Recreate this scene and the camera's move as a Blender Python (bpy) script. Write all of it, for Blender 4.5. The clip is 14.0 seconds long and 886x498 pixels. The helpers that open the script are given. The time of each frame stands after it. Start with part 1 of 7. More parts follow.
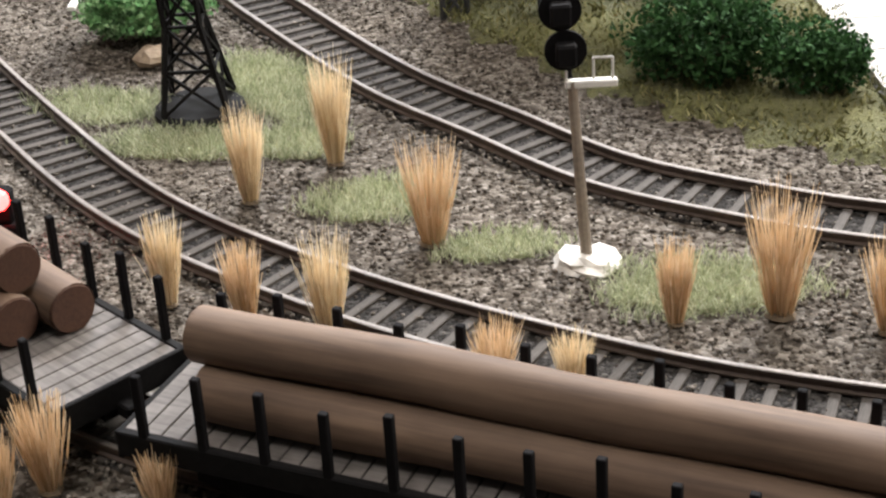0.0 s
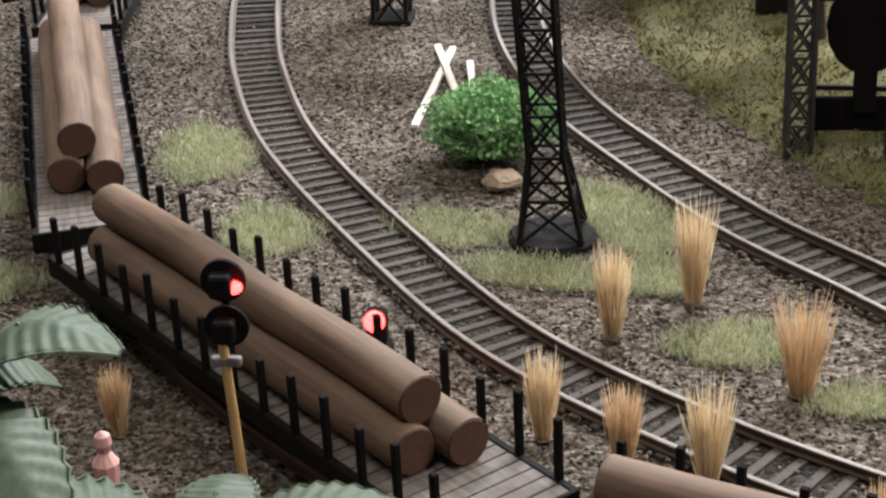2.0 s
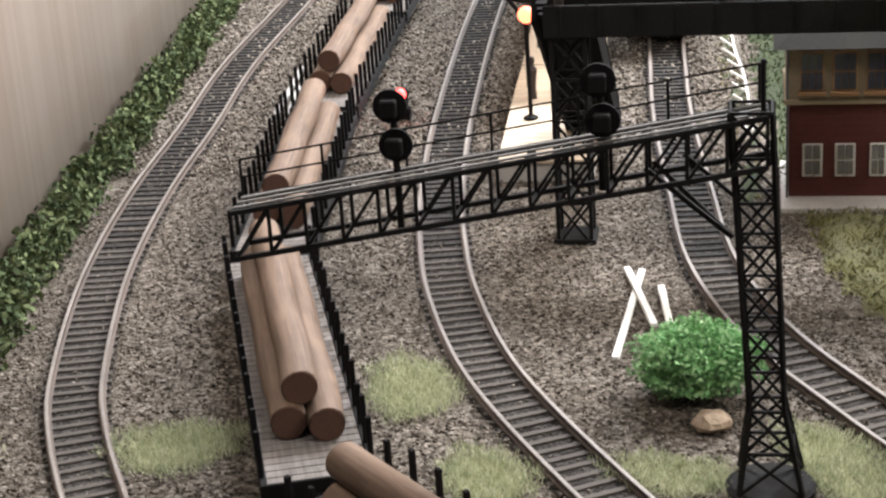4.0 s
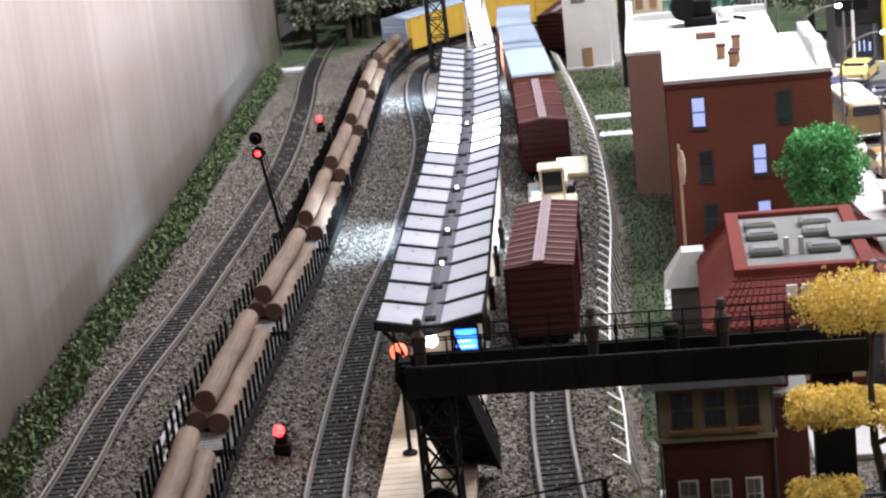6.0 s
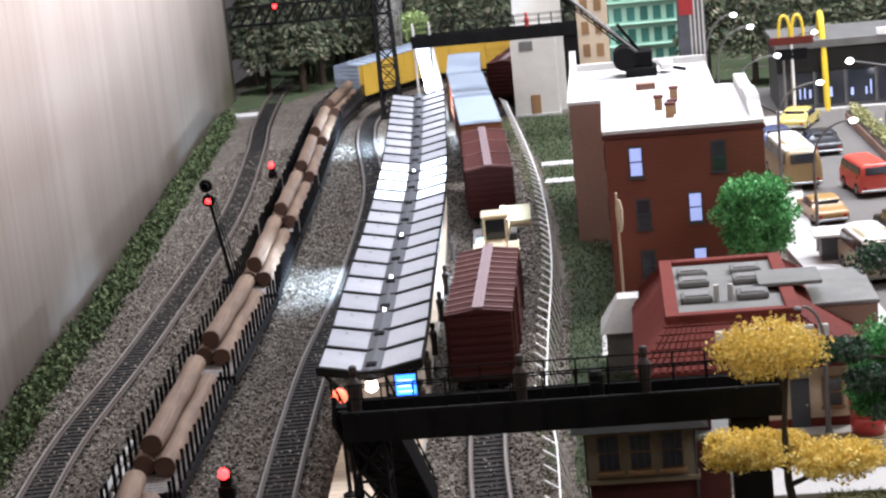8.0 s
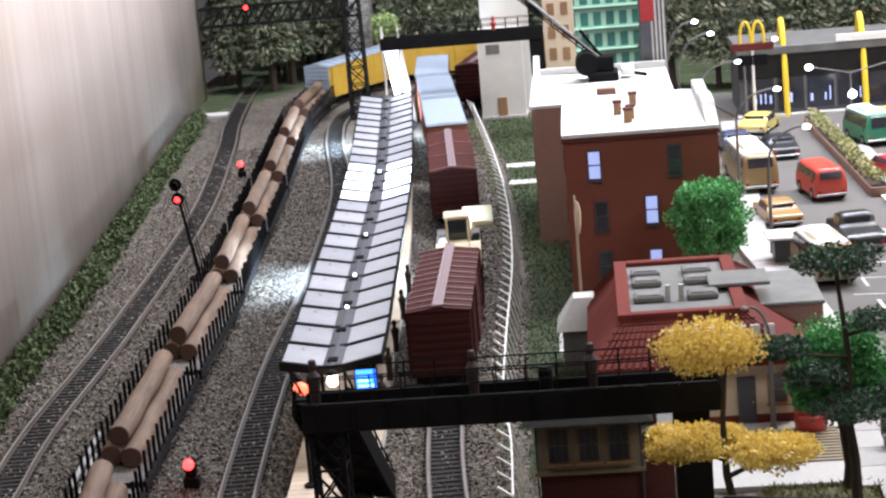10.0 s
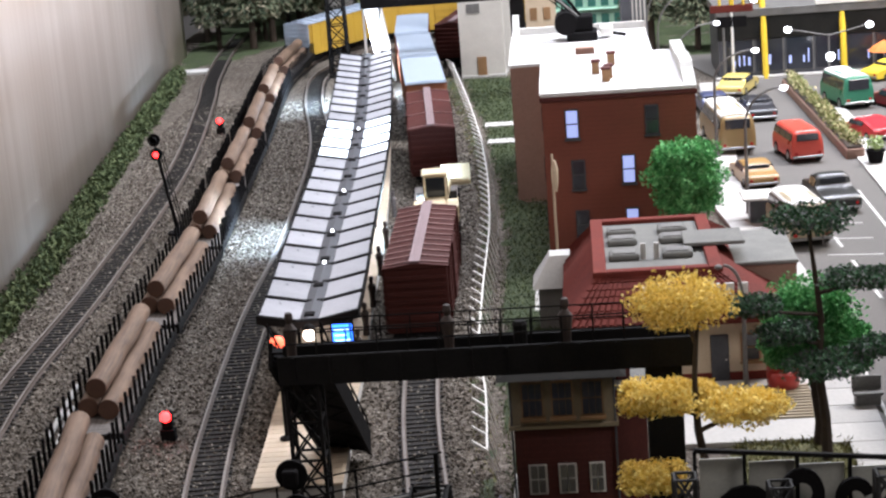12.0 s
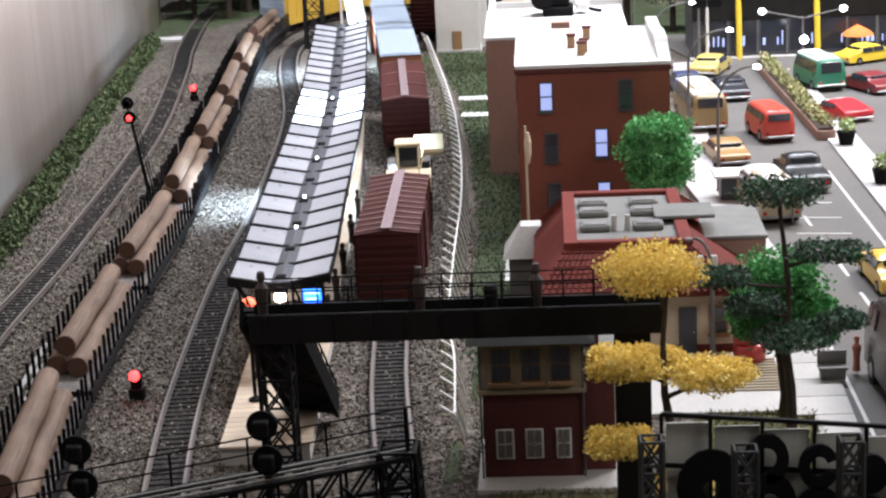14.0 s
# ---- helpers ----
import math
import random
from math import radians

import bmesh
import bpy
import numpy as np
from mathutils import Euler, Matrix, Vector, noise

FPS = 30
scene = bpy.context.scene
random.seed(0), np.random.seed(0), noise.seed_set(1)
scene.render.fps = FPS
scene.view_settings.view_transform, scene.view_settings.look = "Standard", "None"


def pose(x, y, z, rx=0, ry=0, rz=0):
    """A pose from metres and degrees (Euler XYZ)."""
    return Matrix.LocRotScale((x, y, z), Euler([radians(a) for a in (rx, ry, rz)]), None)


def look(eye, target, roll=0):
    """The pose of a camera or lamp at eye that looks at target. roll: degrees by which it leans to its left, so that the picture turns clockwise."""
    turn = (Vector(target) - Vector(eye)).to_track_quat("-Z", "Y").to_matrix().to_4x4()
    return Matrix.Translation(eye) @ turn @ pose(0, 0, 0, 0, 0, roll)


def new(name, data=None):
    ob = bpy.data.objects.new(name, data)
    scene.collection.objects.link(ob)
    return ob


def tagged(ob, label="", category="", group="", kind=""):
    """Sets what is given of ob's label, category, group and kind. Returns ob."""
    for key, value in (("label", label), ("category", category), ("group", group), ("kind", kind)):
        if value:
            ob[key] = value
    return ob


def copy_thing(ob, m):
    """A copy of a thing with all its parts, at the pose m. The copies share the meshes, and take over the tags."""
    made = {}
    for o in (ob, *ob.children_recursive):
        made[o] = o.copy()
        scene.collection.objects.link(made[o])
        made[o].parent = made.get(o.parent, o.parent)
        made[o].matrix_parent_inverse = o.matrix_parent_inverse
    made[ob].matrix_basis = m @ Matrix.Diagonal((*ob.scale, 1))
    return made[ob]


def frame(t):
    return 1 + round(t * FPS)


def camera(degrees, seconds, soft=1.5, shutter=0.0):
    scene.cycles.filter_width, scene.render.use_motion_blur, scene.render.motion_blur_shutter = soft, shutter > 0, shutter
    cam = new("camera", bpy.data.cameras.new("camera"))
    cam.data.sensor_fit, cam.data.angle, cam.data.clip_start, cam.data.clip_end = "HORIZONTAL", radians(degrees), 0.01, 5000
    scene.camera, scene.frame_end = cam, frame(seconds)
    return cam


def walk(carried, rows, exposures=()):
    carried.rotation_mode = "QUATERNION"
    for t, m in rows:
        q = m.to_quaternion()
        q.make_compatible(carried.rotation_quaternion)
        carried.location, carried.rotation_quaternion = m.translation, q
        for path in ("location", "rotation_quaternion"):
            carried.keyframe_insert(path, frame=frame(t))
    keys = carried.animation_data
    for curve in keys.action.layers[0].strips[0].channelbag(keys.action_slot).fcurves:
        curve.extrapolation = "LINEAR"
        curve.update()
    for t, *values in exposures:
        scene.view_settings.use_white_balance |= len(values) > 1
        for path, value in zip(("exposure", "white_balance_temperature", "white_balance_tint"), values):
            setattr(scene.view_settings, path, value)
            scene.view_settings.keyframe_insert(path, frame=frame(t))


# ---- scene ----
# exposure of the hand-held camera: seconds, stops, kelvin, tint
EXPOSURES = [(0.0, 1.42, 6500, 11), (0.5, 1.16, 6550, 12), (2.4, 1.08, 6600, 12), (3.0, 1.12, 6550, 12), (4.2, 1.26, 6550, 12), (6.3, 0.08, 6150, 16), (14.0, 0.06, 6250, 15)]
cam = camera(27.77, 14.0, soft=2.4)
walk(cam, [
    (0, look((0.0827, -0.0724, 0.1925), (0.0714, 0.8075, -0.2824), -3.38)),
    (0.5, look((0.0726, -0.0652, 0.2054), (0.0162, 0.8238, -0.2489), -2.92)),
    (1, look((0.0686, -0.0680, 0.2133), (-0.0165, 0.8301, -0.2182), -3.25)),
    (1.5, look((0.0599, -0.0721, 0.2094), (-0.0338, 0.8282, -0.2156), -2.87)),
    (2, look((0.0439, -0.0746, 0.2083), (-0.0775, 0.8215, -0.2186), -2.71)),
    (2.5, look((0.0263, -0.0797, 0.2091), (-0.1243, 0.8052, -0.2317), -3.00)),
    (3, look((0.0105, -0.0885, 0.2241), (-0.1450, 0.7970, -0.2137), -2.92)),
    (3.5, look((0.0047, -0.0851, 0.2376), (-0.1626, 0.8114, -0.1727), -3.01)),
    (4, look((0.0116, -0.0725, 0.2438), (-0.1636, 0.8444, -0.1150), -3.93)),
    (4.2, look((0.0140, -0.0676, 0.2486), (-0.1534, 0.8573, -0.0927), -4.14)),
    (6.3, look((0.0363, -0.0458, 0.2920), (-0.0921, 0.9161, 0.0505), -6.19)),
    (6.5, look((0.0376, -0.0489, 0.2932), (-0.0889, 0.9139, 0.0542), -6.11)),
    (7, look((0.0392, -0.0568, 0.2970), (-0.0848, 0.9088, 0.0684), -6.01)),
    (7.5, look((0.0431, -0.0639, 0.2970), (-0.0733, 0.9020, 0.0655), -5.82)),
    (8, look((0.0470, -0.0706, 0.2985), (-0.0593, 0.8974, 0.0712), -5.81)),
    (8.2, look((0.0475, -0.0732, 0.3000), (-0.0549, 0.8955, 0.0737), -5.87)),
    (10.3, look((0.0570, -0.0990, 0.3048), (-0.0320, 0.8700, 0.0745), -4.96)),
    (10.5, look((0.0571, -0.0988, 0.3049), (-0.0307, 0.8692, 0.0697), -4.83)),
    (11, look((0.0579, -0.0999, 0.3036), (-0.0279, 0.8671, 0.0638), -4.50)),
    (11.5, look((0.0588, -0.1018, 0.3034), (-0.0226, 0.8641, 0.0574), -4.37)),
    (12, look((0.0577, -0.1035, 0.3033), (-0.0233, 0.8611, 0.0523), -4.48)),
    (12.5, look((0.0587, -0.1048, 0.3003), (-0.0193, 0.8592, 0.0458), -4.36)),
    (13, look((0.0581, -0.1067, 0.2990), (-0.0145, 0.8567, 0.0409), -4.14)),
    (13.5, look((0.0575, -0.1089, 0.2991), (-0.0113, 0.8542, 0.0390), -3.78)),
    (14, look((0.0561, -0.1087, 0.2978), (-0.0080, 0.8540, 0.0350), -2.84)),
], exposures=EXPOSURES)


MM = 0.001      # the layout is an HO scale model; everything below is laid out in millimetres

# ---- light: a closed room with lamps under its ceiling, and one added fill ----
world = bpy.data.worlds.new("room_air")
scene.world = world
world.use_nodes = True
world.node_tree.nodes["Background"].inputs[0].default_value = (0.9, 0.95, 1.0, 1)
world.node_tree.nodes["Background"].inputs[1].default_value = 0.02


def area_lamp(name, eye, target, size, power, colour):
    data = bpy.data.lights.new(name, "AREA")
    data.shape, data.size, data.size_y = "RECTANGLE", size[0] * MM, size[1] * MM
    data.energy, data.color = power, colour
    ob = new(name, data)
    ob.matrix_world = look([c * MM for c in eye], [c * MM for c in target])
    return ob


area_lamp("ceiling_lamp_key", (820, 1380, 960), (-40, 980, 0), (340, 340), 18, (1.0, 0.96, 0.9))
area_lamp("ceiling_lamp_far", (150, 1700, 1360), (60, 1500, 0), (700, 350), 33, (0.9, 0.94, 1.0))
# added fill low over the layout, brightens the far wall, canopy and town
area_lamp("added_layout_fill", (330, 1290, 460), (40, 1400, 60), (420, 60), 2.6, (0.88, 0.93, 1.0))
area_lamp("ceiling_lamp_near", (900, 60, 820), (-150, 640, 60), (500, 300), 3.6, (1.0, 0.94, 0.87))
area_lamp("ceiling_lamp_aisle", (-170, -60, 1340), (80, 1000, 0), (700, 300), 3.6, (1.0, 0.96, 0.91))


def point_lamp(name, at, power, colour, radius=1.5):
    data = bpy.data.lights.new(name, "POINT")
    data.energy, data.color, data.shadow_soft_size = power, colour, radius * MM
    ob = new(name, data)
    ob.location = [c * MM for c in at]
    return ob


def spot_lamp(name, at, target, power, colour, cone):
    data = bpy.data.lights.new(name, "SPOT")
    data.energy, data.color, data.shadow_soft_size = power, colour, 2.0 * MM
    data.spot_size, data.spot_blend = radians(cone), 1.0
    ob = new(name, data)
    ob.matrix_world = look([c * MM for c in at], [c * MM for c in target])
    return ob


# ---- materials ----
def nodes_of(name):
    m = bpy.data.materials.new(name)
    m.use_nodes = True
    nt = m.node_tree
    return m, nt, nt.nodes["Principled BSDF"]


def add(nt, kind, **inputs):
    n = nt.nodes.new(kind)
    for k, v in inputs.items():
        n.inputs[k].default_value = v
    return n


def rgba(c):
    return (c[0], c[1], c[2], 1.0)


def paint(name, c1, c2=None, rough=0.6, metal=0.0, grain=900, blotch=60, bump=0.25, spread=0.25, depth=0.0004, spec=0.4):
    """A surface of two tones: fine grain of grain per metre, blotches of blotch per metre, and a fine relief."""
    c2 = c2 or tuple(v * 0.72 for v in c1)
    m, nt, bsdf = nodes_of(name)
    tc = add(nt, "ShaderNodeTexCoord")
    fine = add(nt, "ShaderNodeTexNoise", Scale=grain, Detail=4.0, Roughness=0.65)
    wide = add(nt, "ShaderNodeTexNoise", Scale=blotch, Detail=3.0, Roughness=0.6)
    info = add(nt, "ShaderNodeObjectInfo")
    for n in (fine, wide):
        nt.links.new(tc.outputs["Object"], n.inputs["Vector"])
    mid = add(nt, "ShaderNodeMath")
    mid.operation = "ADD"
    nt.links.new(fine.outputs["Fac"], mid.inputs[0])
    nt.links.new(wide.outputs["Fac"], mid.inputs[1])
    span = add(nt, "ShaderNodeMapRange")
    span.inputs["From Min"].default_value, span.inputs["From Max"].default_value = 1.0 - spread * 1.3, 1.0 + spread * 1.3
    nt.links.new(mid.outputs[0], span.inputs["Value"])
    mix = add(nt, "ShaderNodeMix")
    mix.data_type = "RGBA"
    mix.inputs[6].default_value, mix.inputs[7].default_value = rgba(c2), rgba(c1)
    nt.links.new(span.outputs["Result"], mix.inputs[0])
    hsv = add(nt, "ShaderNodeHueSaturation")
    val = add(nt, "ShaderNodeMapRange")
    val.inputs["To Min"].default_value, val.inputs["To Max"].default_value = 0.86, 1.12
    nt.links.new(info.outputs["Random"], val.inputs["Value"])
    nt.links.new(val.outputs["Result"], hsv.inputs["Value"])
    nt.links.new(mix.outputs[2], hsv.inputs["Color"])
    nt.links.new(hsv.outputs["Color"], bsdf.inputs["Base Color"])
    rr = add(nt, "ShaderNodeMapRange")
    rr.inputs["To Min"].default_value, rr.inputs["To Max"].default_value = max(0.02, rough - 0.1), min(1, rough + 0.12)
    nt.links.new(wide.outputs["Fac"], rr.inputs["Value"])
    nt.links.new(rr.outputs["Result"], bsdf.inputs["Roughness"])
    bsdf.inputs["Metallic"].default_value = metal
    bsdf.inputs["Specular IOR Level"].default_value = spec
    if bump:
        b = add(nt, "ShaderNodeBump", Strength=bump, Distance=depth)
        nt.links.new(fine.outputs["Fac"], b.inputs["Height"])
        nt.links.new(b.outputs["Normal"], bsdf.inputs["Normal"])
    return m


def island_tones(name, tones, rough=0.9, spec=0.2, translucent=0.0):
    """Each loose piece of a mesh takes one of the tones."""
    m, nt, bsdf = nodes_of(name)
    geo = add(nt, "ShaderNodeNewGeometry")
    ramp = add(nt, "ShaderNodeValToRGB")
    el = ramp.color_ramp.elements
    while len(el) < len(tones):
        el.new(0.5)
    for i, c in enumerate(tones):
        el[i].position, el[i].color = i / max(1, len(tones) - 1), rgba(c)
    nt.links.new(geo.outputs["Random Per Island"], ramp.inputs["Fac"])
    nt.links.new(ramp.outputs["Color"], bsdf.inputs["Base Color"])
    bsdf.inputs["Roughness"].default_value = rough
    bsdf.inputs["Specular IOR Level"].default_value = spec
    if translucent:
        tr = add(nt, "ShaderNodeBsdfTranslucent")
        nt.links.new(ramp.outputs["Color"], tr.inputs["Color"])
        ms = add(nt, "ShaderNodeMixShader")
        ms.inputs[0].default_value = translucent
        nt.links.new(bsdf.outputs[0], ms.inputs[1])
        nt.links.new(tr.outputs[0], ms.inputs[2])
        nt.links.new(ms.outputs[0], nt.nodes["Material Output"].inputs["Surface"])
    return m


def glow(name, colour, strength):
    m, nt, bsdf = nodes_of(name)
    bsdf.inputs["Base Color"].default_value = rgba(colour)
    bsdf.inputs["Emission Color"].default_value = rgba(colour)
    bsdf.inputs["Emission Strength"].default_value = strength
    return m


def gravel(name, tones, size, bump=0.9):
    """Loose stones: cells of about size millimetres in several tones, over wide darker and lighter drifts."""
    m, nt, bsdf = nodes_of(name)
    tc = add(nt, "ShaderNodeTexCoord")
    warp = add(nt, "ShaderNodeTexNoise", Scale=1400.0, Detail=2.0)
    nt.links.new(tc.outputs["Object"], warp.inputs["Vector"])
    shift = add(nt, "ShaderNodeVectorMath")
    shift.operation = "MULTIPLY_ADD"
    shift.inputs[1].default_value = (0.0009,) * 3
    nt.links.new(warp.outputs["Color"], shift.inputs[0])
    nt.links.new(tc.outputs["Object"], shift.inputs[2])
    vor = add(nt, "ShaderNodeTexVoronoi", Scale=1000.0 / size)
    nt.links.new(shift.outputs[0], vor.inputs["Vector"])
    sep = add(nt, "ShaderNodeSeparateColor")
    nt.links.new(vor.outputs["Color"], sep.inputs[0])
    ramp = add(nt, "ShaderNodeValToRGB")
    el = ramp.color_ramp.elements
    while len(el) < len(tones):
        el.new(0.5)
    for i, c in enumerate(tones):
        el[i].position, el[i].color = i / (len(tones) - 1), rgba(c)
    nt.links.new(sep.outputs[0], ramp.inputs["Fac"])
    drift = add(nt, "ShaderNodeTexNoise", Scale=14.0, Detail=5.0, Roughness=0.65)
    nt.links.new(tc.outputs["Object"], drift.inputs["Vector"])
    val = add(nt, "ShaderNodeMapRange")
    val.inputs["From Min"].default_value, val.inputs["From Max"].default_value = 0.3, 0.7
    val.inputs["To Min"].default_value, val.inputs["To Max"].default_value = 0.72, 1.2
    nt.links.new(drift.outputs["Fac"], val.inputs["Value"])
    hsv = add(nt, "ShaderNodeHueSaturation")
    nt.links.new(val.outputs["Result"], hsv.inputs["Value"])
    nt.links.new(ramp.outputs["Color"], hsv.inputs["Color"])
    nt.links.new(hsv.outputs["Color"], bsdf.inputs["Base Color"])
    bsdf.inputs["Roughness"].default_value = 0.95
    bsdf.inputs["Specular IOR Level"].default_value = 0.15
    b = add(nt, "ShaderNodeBump", Strength=bump, Distance=size * 0.0006)
    b.invert = True
    nt.links.new(vor.outputs["Distance"], b.inputs["Height"])
    nt.links.new(b.outputs["Normal"], bsdf.inputs["Normal"])
    return m


def streaked(name, c1, c2, fine=(700, 700, 12), wide=(24, 24, 2), rough=0.5, spec=0.35, bump=0.1):
    """Grain drawn out along one axis, as on wood and veneer."""
    m, nt, bsdf = nodes_of(name)
    tc = add(nt, "ShaderNodeTexCoord")
    got = []
    for s in (fine, wide):
        mp = add(nt, "ShaderNodeMapping")
        mp.inputs["Scale"].default_value = s
        nt.links.new(tc.outputs["Object"], mp.inputs["Vector"])
        n = add(nt, "ShaderNodeTexNoise", Scale=1.0, Detail=4.0, Roughness=0.6)
        nt.links.new(mp.outputs[0], n.inputs["Vector"])
        got.append(n)
    s = add(nt, "ShaderNodeMath")
    s.operation = "ADD"
    nt.links.new(got[0].outputs["Fac"], s.inputs[0])
    nt.links.new(got[1].outputs["Fac"], s.inputs[1])
    r = add(nt, "ShaderNodeMapRange")
    r.inputs["From Min"].default_value, r.inputs["From Max"].default_value = 0.7, 1.3
    nt.links.new(s.outputs[0], r.inputs["Value"])
    mix = add(nt, "ShaderNodeMix")
    mix.data_type = "RGBA"
    mix.inputs[6].default_value, mix.inputs[7].default_value = rgba(c1), rgba(c2)
    nt.links.new(r.outputs["Result"], mix.inputs[0])
    nt.links.new(mix.outputs[2], bsdf.inputs["Base Color"])
    bsdf.inputs["Roughness"].default_value = rough
    bsdf.inputs["Specular IOR Level"].default_value = spec
    b = add(nt, "ShaderNodeBump", Strength=bump, Distance=0.0004)
    nt.links.new(got[0].outputs["Fac"], b.inputs["Height"])
    nt.links.new(b.outputs["Normal"], bsdf.inputs["Normal"])
    return m


STONES = [(0.036, 0.029, 0.022), (0.07, 0.057, 0.045), (0.112, 0.095, 0.078), (0.155, 0.135, 0.113), (0.23, 0.205, 0.178)]
M_GROUND = gravel("crushed_stone", STONES, 1.35)
M_STONE = island_tones("ballast_stones", STONES)
M_FARSTONE = island_tones("station_ballast_stones", [(0.02, 0.016, 0.012), (0.055, 0.045, 0.035), (0.11, 0.093, 0.075), (0.2, 0.175, 0.147), (0.38, 0.345, 0.3)])
M_BED = gravel("sooty_track_bed", [(0.012, 0.01, 0.009), (0.022, 0.02, 0.018), (0.04, 0.036, 0.033), (0.08, 0.074, 0.068)], 1.0)
M_RAIL = paint("weathered_rail_steel", (0.1, 0.075, 0.06), (0.05, 0.036, 0.028), rough=0.55, metal=0.3, blotch=40)
M_RAILTOP = paint("polished_rail_head", (0.25, 0.228, 0.21), (0.13, 0.114, 0.1), rough=0.6, metal=0.35, blotch=30)
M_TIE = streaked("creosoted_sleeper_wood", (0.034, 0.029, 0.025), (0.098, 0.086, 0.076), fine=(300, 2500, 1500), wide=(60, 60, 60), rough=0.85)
# a darker sleeper tone for the far stretch of the tracks
M_DARKTIE = streaked("dark_sleeper_wood", (0.008, 0.007, 0.0065), (0.028, 0.026, 0.024), fine=(300, 2500, 1500), wide=(60, 60, 60), rough=0.85)
M_WALL = streaked("pale_veneer_board", (0.53, 0.44, 0.38), (0.67, 0.585, 0.53), fine=(160, 160, 4), wide=(14, 14, 0.8), rough=0.48, spec=0.4)
M_BLACK = paint("black_painted_metal", (0.013, 0.012, 0.012), (0.006, 0.006, 0.006), rough=0.7, spec=0.08)
M_BLACKM = paint("matt_black_plastic", (0.01, 0.009, 0.01), (0.005, 0.005, 0.005), rough=0.8, spec=0.08)
M_GREY = paint("grey_painted_metal", (0.2, 0.195, 0.185), (0.1, 0.095, 0.09), rough=0.55)
M_WHITE = paint("white_paint", (0.78, 0.77, 0.74), (0.6, 0.58, 0.54), rough=0.55, blotch=90)
M_CONC = paint("pale_concrete", (0.55, 0.54, 0.51), (0.4, 0.39, 0.37), rough=0.85, bump=0.4)
M_ROOMW = paint("room_wall_paint", (0.3, 0.28, 0.26), rough=0.8, grain=40, blotch=3)
M_CEIL = paint("room_ceiling_paint", (0.5, 0.49, 0.48), rough=0.85, grain=40, blotch=3)
M_FLOOR = paint("room_floor_vinyl", (0.25, 0.22, 0.2), rough=0.5, grain=60, blotch=4)


